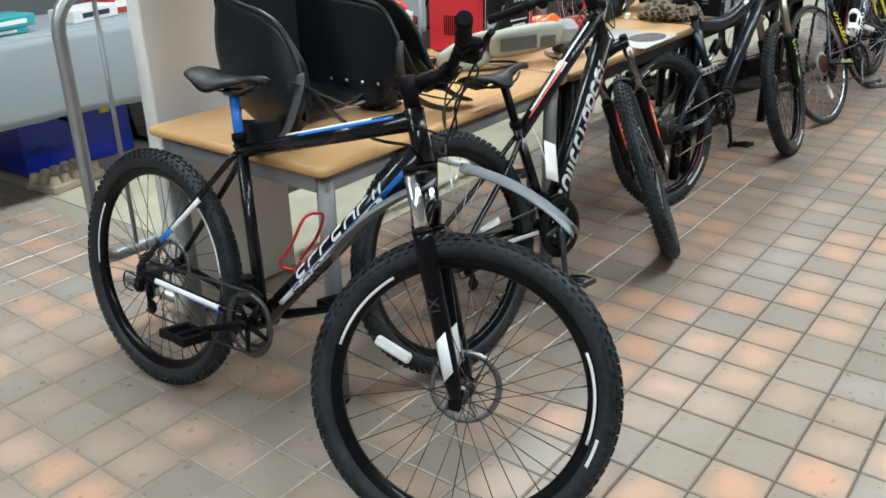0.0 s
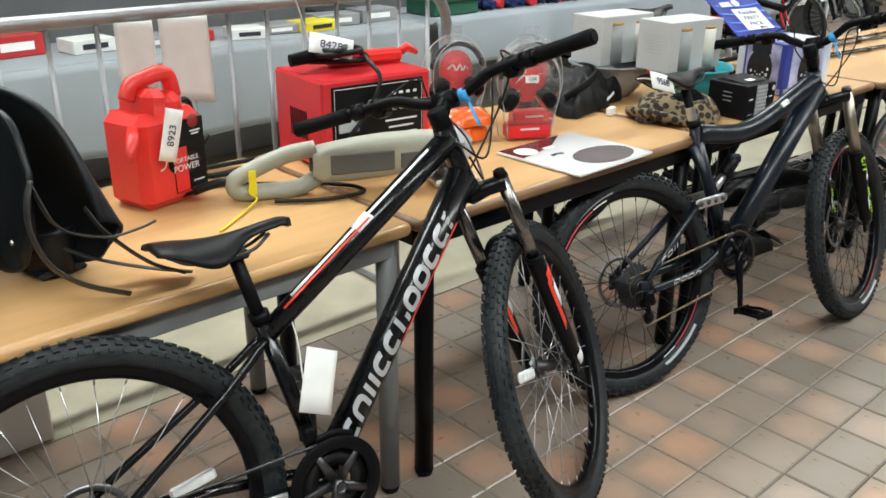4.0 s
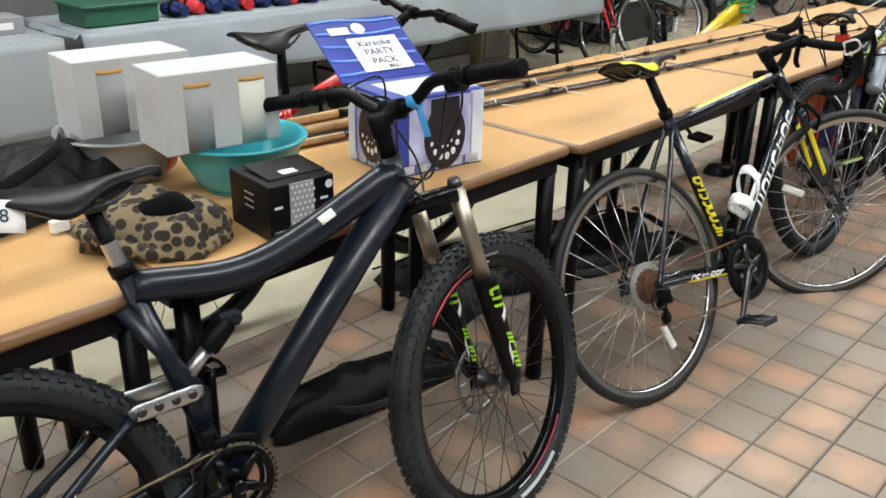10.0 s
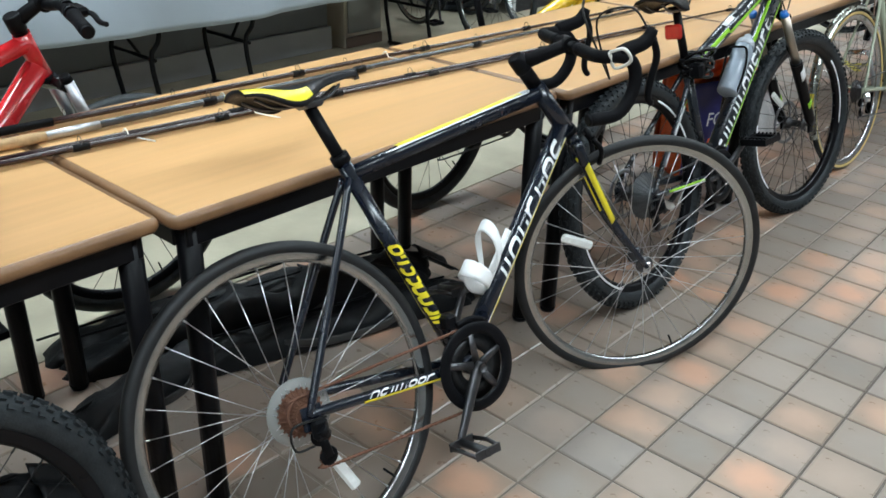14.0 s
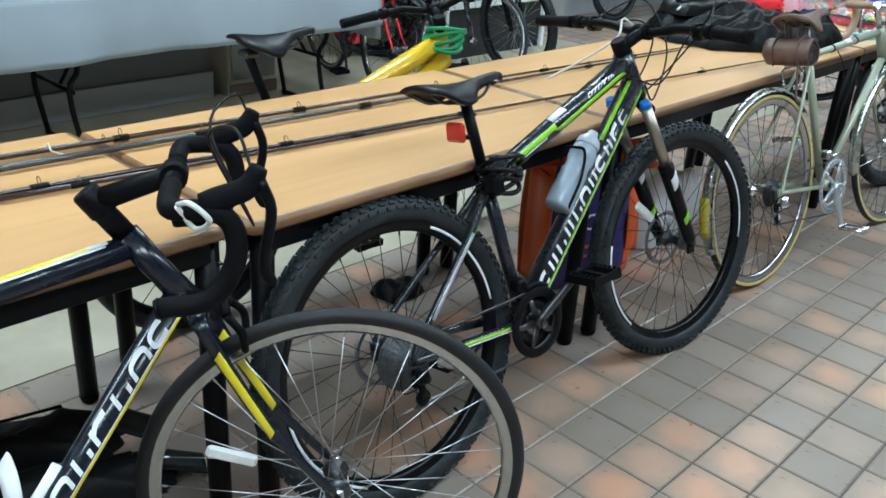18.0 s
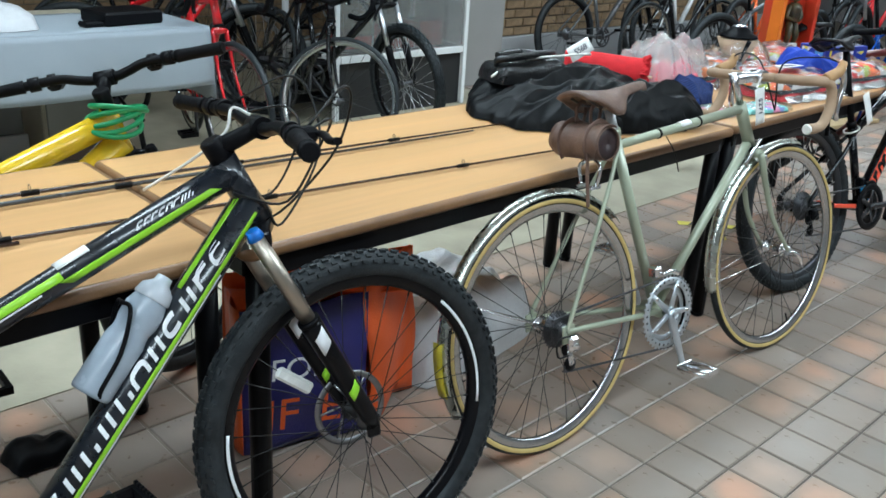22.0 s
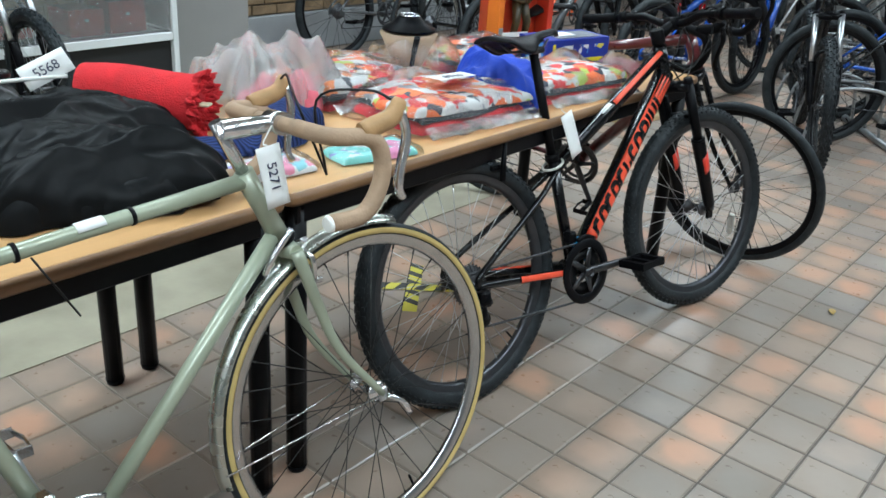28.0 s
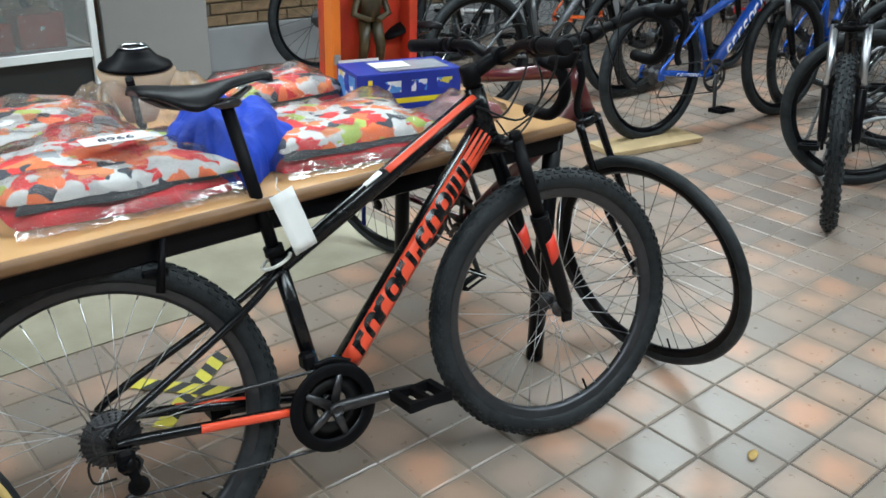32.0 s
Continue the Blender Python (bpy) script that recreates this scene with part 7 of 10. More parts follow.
            part("long_strap", Geo().tube(smooth_path([(0.19, 0.25, 0.07), (0.23, 0.29, 0.05), (0.27, 0.36, 0.025), (0.325, 0.43, 0.012)], 6), 0.0145, 8, True, 0.18, up=(1, 0, 0)), STRAP, lg)
    part("long_strap", Geo().tube(smooth_path([(0.262, -0.235, 0.19), (0.300, -0.17, 0.10), (0.36, -0.10, 0.03), (0.43, -0.04, 0.006), (0.462, -0.02, -0.02), (0.466, -0.02, -0.10)], 7), 0.0125, 8, True, 0.16, up=(1, 0, 0)), STRAP, e)
    for i in range(4):
        part("rivet", Geo().lathe([(0.001, 0.004), (0.0045, 0.003), (0.0055, 0)], Matrix.Translation(Vector((0.007 + i * 0.053, 0.141 + i * 0.0095, 0.103 - i * 0.002))) @ Matrix.Rotation(radians(90), 4, "X"), 8), ALLOY, e)
    return e


child_seat(at(1.740, 1.858, -88))

# portable power pack
pp = thing("power_pack", at(2.345, 2.021, 14), "red plastic portable power pack with black label", "power pack")
part("body", Geo().box((0, 0, 0.112), (0.185, 0.145, 0.224), None, 0.022), RED, pp)
part("shoulder", Geo().box((-0.052, 0, 0.232), (0.065, 0.115, 0.075), Matrix.Rotation(radians(8), 4, "Y"), 0.018), RED, pp)
part("shoulder", Geo().box((0.058, 0, 0.226), (0.052, 0.115, 0.055), Matrix.Rotation(radians(-6), 4, "Y"), 0.018), RED, pp)
part("handle", Geo().tube(smooth_path([(-0.062, 0, 0.25), (-0.045, 0, 0.282), (-0.01, 0, 0.292), (0.035, 0, 0.298), (0.060, 0, 0.285), (0.070, 0, 0.24)], 5), 0.019, 12), RED, pp)
part("label_panel", Geo().box((0.038, -0.0740, 0.115), (0.095, 0.004, 0.170), None, 0.001), BLKP, pp)
part("red_field", Geo().box((0.010, -0.0763, 0.085), (0.038, 0.001, 0.105)), RED, pp)
part("oval", Geo().lathe([(0.001, 0.0), (0.046, 0.0), (0.046, -0.003)], Matrix.Translation((0.022, -0.0765, 0.100)) @ Matrix.Rotation(radians(90), 4, "X") @ Matrix.Diagonal((1, 0.62, 1, 1)), 24), BLKP, pp)
words("PORTABLE", 0.0155, WHITE_DECAL, pp, sideways((0.022, -0.0802, 0.108)), "panel_word")
words("POWER", 0.022, WHITE_DECAL, pp, sideways((0.022, -0.0802, 0.089)), "panel_word")
for zz, wb in ((0.170, 0.030), (0.163, 0.022), (0.050, 0.032)):
    part("caption_bar", Geo().box((0.058, -0.0765, zz), (wb, 0.001, 0.0035)), WHITE_DECAL, pp)
part("gauge", Geo().lathe([(0.001, 0.0), (0.016, 0.0), (0.016, -0.003)], Matrix.Translation((0.055, -0.0765, 0.193)) @ Matrix.Rotation(radians(90), 4, "X"), 16), surf("dull_red_gauge", (0.25, 0.02, 0.02), 0.3), pp)
part("clamp_handle", Geo().tube([(-0.088, -0.045, 0.195), (-0.115, -0.075, 0.178), (-0.150, -0.105, 0.150)], [0.013, 0.015, 0.010], 12), RED, pp)
part("jump_lead", Geo().tube(smooth_path([(0.088, 0.02, 0.215), (0.125, 0.02, 0.215), (0.135, 0.02, 0.165), (0.115, 0.02, 0.12), (0.110, 0.03, 0.05), (0.16, 0.02, 0.012), (0.28, -0.02, 0.012)], 6), 0.008, 8), CABLE, pp)
part("jump_lead", Geo().tube(smooth_path([(0.095, 0.04, 0.19), (0.135, 0.05, 0.12), (0.15, 0.04, 0.03), (0.22, 0.07, 0.012), (0.34, 0.03, 0.012)], 6), 0.007, 8), CABLE, pp)
part("jump_lead", Geo().tube(smooth_path([(0.10, 0.05, 0.012), (0.17, 0.09, 0.03), (0.22, 0.10, 0.06), (0.25, 0.10, 0.09)], 6), 0.008, 8), CABLE, pp)
tag(pp, Matrix.Translation((-0.02, -0.088, 0.175)) @ Euler((radians(84), radians(-72), 0)).to_matrix().to_4x4(), "8923", 0.12, 0.046, "white card lot tag marked 8923", [(-0.08, 0.0, -0.01), (-0.105, 0.015, -0.05)])

# battery charger
ch = thing("battery_charger", at(2.940, 2.035, -6) @ Matrix.Diagonal((1.14, 1.1, 1.18, 1)), "red steel battery charger with black front and cables on top", "charger")
part("case", Geo().box((0, 0, 0.105), (0.30, 0.24, 0.20), None, 0.006), REDM, ch)
fp_ = part("front_panel", Geo().box((0.0, -0.121, 0.105), (0.252, 0.005, 0.172), None, 0.002), BLKP, ch)
part("panel_line", Geo().tube([(-0.12, -0.1245, 0.185), (0.12, -0.1245, 0.185), (0.12, -0.1245, 0.025), (-0.12, -0.1245, 0.025)], 0.0012, 4, loop=True), WHITE_DECAL, fp_)
words("CE", 0.024, WHITE_DECAL, fp_, sideways((-0.02, -0.1252, 0.145)), "mark")
for i in range(4):
    part("switch", Geo().box((0.04 + i * 0.020, -0.127, 0.135), (0.012, 0.008, 0.022), None, 0.002), WHITEP if i < 3 else surf("beige_switch", (0.5, 0.46, 0.34), 0.4), fp_)
    part("dial_mark", Geo().box((0.04 + i * 0.020, -0.1248, 0.162), (0.010, 0.001, 0.006)), WHITE_DECAL, fp_)
part("meter", Geo().box((-0.085, -0.126, 0.11), (0.055, 0.006, 0.045), None, 0.002), surf("meter_face", (0.45, 0.47, 0.5), 0.2), fp_)
for i in range(9):
    part("vent_slot", Geo().box((-0.1505, 0.0 + 0.010 * (i - 4), 0.095), (0.002, 0.004, 0.065)), BLKP, ch)
for i in range(4):
    part("caption_bar", Geo().box((0.06, -0.1248, 0.10 - i * 0.016), (0.09 - 0.02 * (i % 2), 0.001, 0.004)), WHITE_DECAL, fp_)
part("cable_coil", Geo().tube(smooth_path([(-0.10, 0.03, 0.225), (0.0, -0.05, 0.23), (0.03, 0.02, 0.235), (-0.07, 0.06, 0.24), (-0.09, -0.03, 0.245), (0.0, -0.04, 0.25), (0.02, 0.05, 0.245), (-0.08, 0.05, 0.25), (-0.06, -0.05, 0.255), (0.0, 0.02, 0.26)], 7), 0.007, 8), CABLE, ch, "coiled black cable on top")
part("cable_end", Geo().tube(smooth_path([(0.0, -0.06, 0.24), (0.0, -0.13, 0.20), (-0.04, -0.135, 0.13), (-0.09, -0.135, 0.08)], 6), 0.005, 8), CABLE, ch)
part("clamp_black", Geo().tube([(-0.03, 0.0, 0.235), (-0.11, 0.01, 0.24), (-0.16, 0.01, 0.235)], [0.012, 0.016, 0.014], 10, True, 0.7), PLASTIC, ch)
part("clamp_red", Geo().box((0.045, 0.03, 0.222), (0.20, 0.045, 0.03), Matrix.Rotation(radians(-6), 4, "Z"), 0.008), RED, ch)
part("clamp_jaw", Geo().tube([(0.13, 0.02, 0.215), (0.16, 0.0, 0.24), (0.185, -0.01, 0.225)], [0.010, 0.012, 0.006], 8), RED, ch)
tag(ch, Matrix.Translation((-0.06, -0.01, 0.262)) @ Euler((radians(52), radians(12), radians(-24))).to_matrix().to_4x4(), "8428", 0.105, 0.05, "white card lot tag marked 8428", [(-0.07, 0.02, 0.03), (-0.1, 0.05, 0.08)])

# electric hand tool
ht_ = thing("electric_hand_tool", at(2.695, 1.786, -24), "beige and grey corded electric hand tool lying down", "power tool")


def tool_fn(u, v):
    a = 2 * math.pi * v
    x = -0.06 + 0.33 * u
    hy = 0.038 + 0.004 * math.sin(u * 3)
    hz = 0.042 + 0.010 * math.sin(u * math.pi)
    e = 1 if 0.02 < u < 0.98 else 0.75
    return (x, hy * e * math.copysign(abs(math.cos(a)) ** 0.6, math.cos(a)), 0.075 + 0.02 * u + hz * e * math.copysign(abs(math.sin(a)) ** 0.6, math.sin(a)))


part("motor_body", Geo().sheet(tool_fn, 16, 22), TOOLG, ht_)
part("handle", Geo().tube(smooth_path([(-0.05, 0, 0.115), (-0.12, 0, 0.105), (-0.20, 0, 0.075), (-0.245, 0, 0.05), (-0.235, 0, 0.022), (-0.17, 0, 0.018), (-0.09, 0, 0.022), (-0.045, 0, 0.045)], 6), 0.021, 12), TOOLG, ht_)
part("side_panel", Geo().box((0.06, -0.041, 0.082), (0.16, 0.006, 0.05), None, 0.003), TOOLD, ht_)
part("vent_panel", Geo().box((0.19, -0.041, 0.078), (0.07, 0.005, 0.04), None, 0.003), TOOLD, ht_)
part("gear_head", Geo().box((0.300, 0, 0.088), (0.105, 0.082, 0.105), None, 0.03), surf("pale_grey_head", (0.40, 0.41, 0.41), 0.38, 0.3), ht_)
part("base_plate", Geo().box((0.30, 0, 0.012), (0.12, 0.11, 0.018), None, 0.004), ALLOY, ht_)
part("post", Geo().box((0.30, 0, 0.034), (0.085, 0.07, 0.04), None, 0.012), STEEL, ht_)
part("cord_sleeve", Geo().tube(smooth_path([(-0.245, 0, 0.05), (-0.29, 0.01, 0.045), (-0.34, 0.015, 0.03)], 4), 0.011, 10), CABLE, ht_)
part("cord", Geo().tube(smooth_path([(-0.33, 0.015, 0.03), (-0.38, 0.05, 0.008), (-0.30, 0.12, 0.008), (-0.15, 0.09, 0.008), (0.02, 0.03, 0.008), (0.06, -0.04, 0.008), (-0.05, -0.07, 0.008), (-0.16, -0.05, 0.008)], 7), 0.005, 8), CABLE, ht_)
part("yellow_tie", Geo().tube(smooth_path([(-0.20, -0.02, 0.075), (-0.215, -0.03, 0.03), (-0.20, -0.035, 0.012), (-0.24, -0.10, 0.004), (-0.30, -0.20, 0.003)], 6), 0.003, 6), YELLOW, ht_, "yellow string tie")
part("yellow_tape", Geo().box((-0.205, -0.024, 0.05), (0.018, 0.004, 0.06), None, 0.001), YELLOW, ht_)

# orange pouch
op = thing("orange_pouch", at(3.255, 1.978, -24), "glossy orange plastic pouch on the table", "pouch")
part("pouch", garment(0.26, 0.15, 0.075, 4, 34, 24, 0.3, 0.7), ORANGEP, op)
part("flap", garment(0.15, 0.10, 0.05, 5, 24, 18, 0.5, 0.9), ORANGEP, op, "", Matrix.Translation((0.05, -0.02, 0.045)))


def headphone_pack(m, sticker):
    e = thing("headphone_pack", m, "red headphones in a clear plastic blister pack", "headphones", "headphone packs")
    w, h = 0.108, 0.30
    outline = [(w * math.cos(radians(a)) , 0.17 + w * 1.02 * math.sin(radians(a))) for a in range(0, 181, 12)]
    pts = [(0.080, 0.0)] + [(0.088, 0.055)] + [(w, 0.13)] + outline + [(-w, 0.13), (-0.088, 0.055), (-0.080, 0.0)]
    g = Geo()
    n = len(pts)
    ins = [(x * 0.90, 0.006 + (z - 0.006) * 0.965) for x, z in pts]
    vs = [(x, -0.001, z) for x, z in pts] + [(x, -0.004, z) for x, z in ins] + [(x * 0.93, -0.055, z * 0.975 + 0.004) for x, z in ins]
    g.add(vs, [(i, i + 1, n + i + 1, n + i) for i in range(n - 1)] + [(n + i, n + i + 1, 2 * n + i + 1, 2 * n + i) for i in range(n - 1)] + [tuple(range(2 * n, 3 * n))])
    part("blister", g, CLEAR, e, "clear moulded plastic")
    part("card", Geo().lathe([(0.0005, 0.0), (0.056, 0.0), (0.056, -0.003), (0.0005, -0.003)], Matrix.Translation((0, -0.020, 0.172)) @ Matrix.Rotation(radians(90), 4, "X") @ Matrix.Diagonal((1, 1.12, 1, 1)), 32), surf("bright_red_card", (0.80, 0.022, 0.03), 0.35, 0, 0.05, 20), e, "round red card insert")
    part("base", Geo().box((0, -0.03, 0.027), (0.140, 0.055, 0.048), None, 0.008), surf("bright_red_card", (0.80, 0.022, 0.03), 0.35, 0, 0.05, 20), e)
    # rim flange and front edge, coloured pale to paint in their bright glints
    part("seam", Geo().tube([(x, -0.0015, max(0.002, z)) for x, z in pts], 0.0016, 6), film("edge_glint_plastic", (0.95, 0.95, 0.95), 0.1, 0.5), e)
    part("front_edge", Geo().tube([(x * 0.835, -0.0545, 0.006 + z * 0.94) for x, z in pts], 0.0012, 6), film("edge_glint_plastic", (0.95, 0.95, 0.95), 0.1, 0.5), e)
    part("hang_tab", Geo().box((0, -0.002, 0.285), (0.05, 0.003, 0.04), None, 0.001), CLEAR, e)
    part("headband", Geo().tube(arc((0, 0.170), 0.086, 8, 172, 18, -0.028), 0.0075, 8, True, 1.4), PLASTIC, e)
    for sg in (-1, 1):
        c = part("ear_cup", Geo().lathe([(0.001, 0.022), (0.022, 0.022), (0.030, 0.014), (0.031, -0.008), (0.024, -0.016), (0.001, -0.016)], Matrix.Translation((sg * 0.058, -0.030, 0.118)) @ Matrix.Rotation(radians(sg * 52), 4, "Y") @ Matrix.Diagonal((1.2, 1.1, 1.1, 1)), 18), PLASTIC, e)
        part("ear_shell", Geo().lathe([(0.001, -0.022), (0.020, -0.020), (0.024, -0.014)], Matrix.Translation((sg * 0.058, -0.030, 0.118)) @ Matrix.Rotation(radians(sg * 52), 4, "Y") @ Matrix.Diagonal((1.2, 1.1, 1.1, 1)), 16), RED, c)
    part("logo", Geo().tube(smooth_path([(-0.03, -0.0245, 0.178), (-0.012, -0.0245, 0.19), (0.0, -0.0245, 0.172), (0.012, -0.0245, 0.19), (0.022, -0.0245, 0.172), (0.03, -0.0245, 0.187)], 5), 0.0025, 6), WHITE_DECAL, e)
    part("base_line", Geo().box((0, -0.0585, 0.035), (0.06, 0.001, 0.006)), WHITE_DECAL, e)
    if sticker:
        s_ = part("sticker", Geo().box((0.0, -0.0575, 0.185), (0.042, 0.001, 0.022)), PAPER, e, "white sticker marked 104")
        words("104", 0.018, INK, s_, sideways((0, -0.0592, 0.185)), "sticker_number")
    return e


headphone_pack(at(3.445, 1.849, -28), True)
headphone_pack(at(3.575, 1.949, -28), False)
headphone_pack(at(3.395, 2.112, -20), False)

# flat folder
fo = thing("paper_folder", at(3.402, 1.609, 1), "white glossy folder with maroon and grey print", "folder")
part("cover", Geo().box((0, 0, 0.005), (0.335, 0.30, 0.008), None, 0.002), surf("glossy_white_print", (0.66, 0.66, 0.66), 0.18, 0, 0.03, 6), fo)
MAROON = surf("maroon_print", (0.10, 0.025, 0.035), 0.2, 0, 0.2, 6)
part("print_band", Geo().add([(-0.165, 0.145, 0.0102), (-0.165, 0.05, 0.0102), (-0.02, 0.075, 0.0102), (0.10, 0.145, 0.0102)], [(0, 1, 2, 3)], False), MAROON, fo)
part("print_ellipse", Geo().lathe([(0.001, 0.0), (0.11, 0.0)], Matrix.Translation((0.04, -0.07, 0.0102)) @ Matrix.Diagonal((1, 0.62, 1, 1)), 32), surf("dark_grey_print", (0.11, 0.09, 0.095), 0.2, 0, 0.3, 5), fo)
part("print_disc", Geo().lathe([(0.001, 0.0), (0.035, 0.0)], Matrix.Translation((-0.11, 0.09, 0.0106)), 24), PAPER, fo)
part("price_sticker", Geo().box((-0.03, 0.075, 0.0106), (0.04, 0.016, 0.0008)), PAPER, fo)
words("8953", 0.024, DKINK, fo, Matrix.Translation((-0.06, 0.015, 0.0102)), "written_number")

# black bag
NYLON = surf("black_nylon", (0.0065, 0.0068, 0.0075), 0.5, 0, 0.3, 16, 0.3, 300, spec=0.22)
bb = thing("black_bag", at(3.885, 2.035, 12), "soft black nylon bag with small white mark", "bag")
part("body", garment(0.40, 0.27, 0.105, 11, 70, 50, 0.4, 1.3), NYLON, bb)
part("strap", Geo().tube(smooth_path([(-0.17, -0.07, 0.06), (-0.08, -0.11, 0.105), (0.03, -0.08, 0.125), (0.12, 0.02, 0.115), (0.16, 0.08, 0.08)], 6), 0.014, 8, True, 0.2), NYLON, bb)
part("mark", Geo().box((0.02, -0.155, 0.045), (0.05, 0.003, 0.010), Matrix.Rotation(radians(-18), 4, "Y")), WHITE_DECAL, bb)
part("swing_tag", Geo().box((-0.06, -0.19, 0.014), (0.036, 0.02, 0.026), None, 0.002), PAPER, bb, "small white tag")

# leopard print hat
LEO = surf("leopard_fur", (0.40, 0.26, 0.13), 0.9, 0, 0.2, 60, 0.5, 300)
nt = LEO.node_tree
vor = nt.nodes.new("ShaderNodeTexVoronoi")
vor.inputs["Scale"].default_value = 47
rmp = nt.nodes.new("ShaderNodeValToRGB")
rmp.color_ramp.elements[0].position, rmp.color_ramp.elements[0].color = 0.50, (0.024, 0.017, 0.013, 1)
rmp.color_ramp.elements[1].position, rmp.color_ramp.elements[1].color = 0.60, (0.24, 0.18, 0.105, 1)
tcn = [n for n in nt.nodes if n.bl_idname == "ShaderNodeTexCoord"][0]
nt.links.new(tcn.outputs["Object"], vor.inputs["Vector"])
nt.links.new(vor.outputs["Distance"], rmp.inputs["Fac"])
nt.links.new(rmp.outputs["Color"], nt.nodes["Principled BSDF"].inputs["Base Color"])
lh = thing("leopard_print_hat", at(3.985, 1.665, -50), "leopard print fur hat with black lining", "hat")
part("crown", garment(0.28, 0.21, 0.095, 21, 60, 46, 0.9, 0.7), LEO, lh)
part("brim", Geo().tube([(0.155 * math.cos(a) * 0.9 - 0.01, 0.108 * math.sin(a), 0.022 + 0.014 * math.sin(2 * a)) for a in [2 * math.pi * k / 22 for k in range(22)]], 0.016, 8, loop=True), LEO, lh)
part("lining", crumple(0.20, 0.13, 0.125, 23, 18, 14, 7.0), BLKCLOTH, lh)

# mug box
PRINTG = surf("faint_grey_lettering", (0.28, 0.28, 0.28), 0.5)
mb = thing("mug_box", at(4.210, 1.561, -6), "small black carton with grey dotted side", "box")
part("carton", Geo().box((0, 0, 0.058), (0.15, 0.155, 0.115), None, 0.002), BLKP, mb)
DOT = surf("grey_dotted_print", (0.34, 0.34, 0.34), 0.5, 0, 0.03, 20)
part("dotted_strip", Geo().box((-0.002, -0.0790, 0.058), (0.055, 0.002, 0.112)), DOT, mb)
dg = Geo()
for i in range(5):
    for j in range(9):
        dg.lathe([(0.0001, 0.0), (0.0030, 0.0)], Matrix.Translation((-0.024 + i * 0.011 + (0.0055 if j % 2 else 0), -0.0806, 0.009 + j * 0.0122)) @ Matrix.Rotation(radians(90), 4, "X"), 8)
tagged(part("dots", dg, WHITE_DECAL, mb), kind="stuff")
part("top_flap", Geo().box((0.01, 0.01, 0.119), (0.13, 0.10, 0.004), Matrix.Rotation(radians(3), 4, "X"), 0.001), BLKP, mb)
part("top_label", Geo().box((0.0, -0.02, 0.1225), (0.035, 0.022, 0.001), Matrix.Rotation(radians(3), 4, "X")), PAPER, mb)
for sx, zz in ((-0.055, 0.07), (0.05, 0.07)):
    part("print_bar", Geo().box((sx, -0.0786, zz), (0.018, 0.001, 0.005)), WHITE_DECAL, mb)
    part("print_bar", Geo().box((sx, -0.0786, zz - 0.05), (0.022, 0.001, 0.003)), PRINTG, mb)
part("roundel", Geo().lathe([(0.0001, 0), (0.009, 0)], Matrix.Translation((0.062, -0.0788, 0.097)) @ Matrix.Rotation(radians(90), 4, "X"), 14), WHITE_DECAL, mb)
for k in range(3):
    part("print_bar", Geo().box((-0.0758, 0.0, 0.085 - 0.014 * k), (0.001, 0.034, 0.0028)), PRINTG, mb)


def bowl(m, mat, lab):
    e = thing("plastic_bowl", m, lab, "bowl", "plastic bowls")
    part("bowl", Geo().lathe([(0.001, 0.004), (0.075, 0.004), (0.10, 0.02), (0.132, 0.075), (0.143, 0.112), (0.154, 0.116), (0.154, 0.122), (0.140, 0.120), (0.128, 0.08), (0.096, 0.026), (0.07, 0.012), (0.001, 0.012)], None, 40), mat, e)
    part("foot_ring", Geo().lathe([(0.075, 0.0), (0.080, 0.0), (0.082, 0.008), (0.073, 0.008)], None, 32, True), mat, e)
    part("wrap_label", Geo().sheet(lambda u, v: ((0.111 + 0.030 * v) * math.cos(radians(-70 + 50 * u)), (0.111 + 0.030 * v) * math.sin(radians(-70 + 50 * u)), 0.03 + 0.075 * v), 8, 3, True, 0.0006), surf("blue_red_label", (0.18, 0.10, 0.30), 0.4, 0, 0.5, 9, wear=(0.55, 0.08, 0.08)), e, "printed paper label")
    return e


bowl(at(4.135, 2.055), GREYBOWL, "grey plastic mixing bowl under a white carton")
bowl(at(4.290, 1.820), TEAL, "turquoise plastic mixing bowl under a white carton")


def canister_box(m):
    e = thing("canister_box", m, "white carton printed with grey and cream canisters", "box", "canister boxes")
    w, d, h = 0.30, 0.17, 0.19
    part("carton", Geo().box((0, 0, h / 2), (w, d, h), None, 0.002), CARD, e)
    for cx, mt in ((-0.062, GREYCAN), (0.078, CREAMCAN)):
        def fn(u, v, cx=cx):
            a = radians(200 + 140 * u)
            return (cx + 0.058 * math.cos(a), -d / 2 + 0.040 + 0.050 * math.sin(a), 0.004 + v * 0.150)
        can = part("canister", Geo().sheet(fn, 14, 2, True, 0.002), mt, e)
        part("lid", Geo().sheet(lambda u, v, cx=cx: (cx + 0.057 * math.cos(radians(200 + 140 * u)), -d / 2 + 0.040 + 0.050 * math.sin(radians(200 + 140 * u)) , 0.1545 + v * 0.011), 14, 2, True, 0.002), LIDW, can, "wood-look lid")
    for k in range(7):
        part("print_line", Geo().box((-w / 2 - 0.0008, 0.0, 0.07 + k * 0.011), (0.001, 0.10 - 0.02 * (k % 3), 0.0018)), surf("grey_print", (0.42, 0.42, 0.42), 0.6), e)
    return e


for bx_, by_, bt_ in ((4.155, 2.070, -6), (4.224, 1.829, -8)):
    canister_box(pose(bx_, by_, TH + 0.122, 0, 0, bt_) @ Matrix.Diagonal((0.88, 0.88, 0.89, 1)))

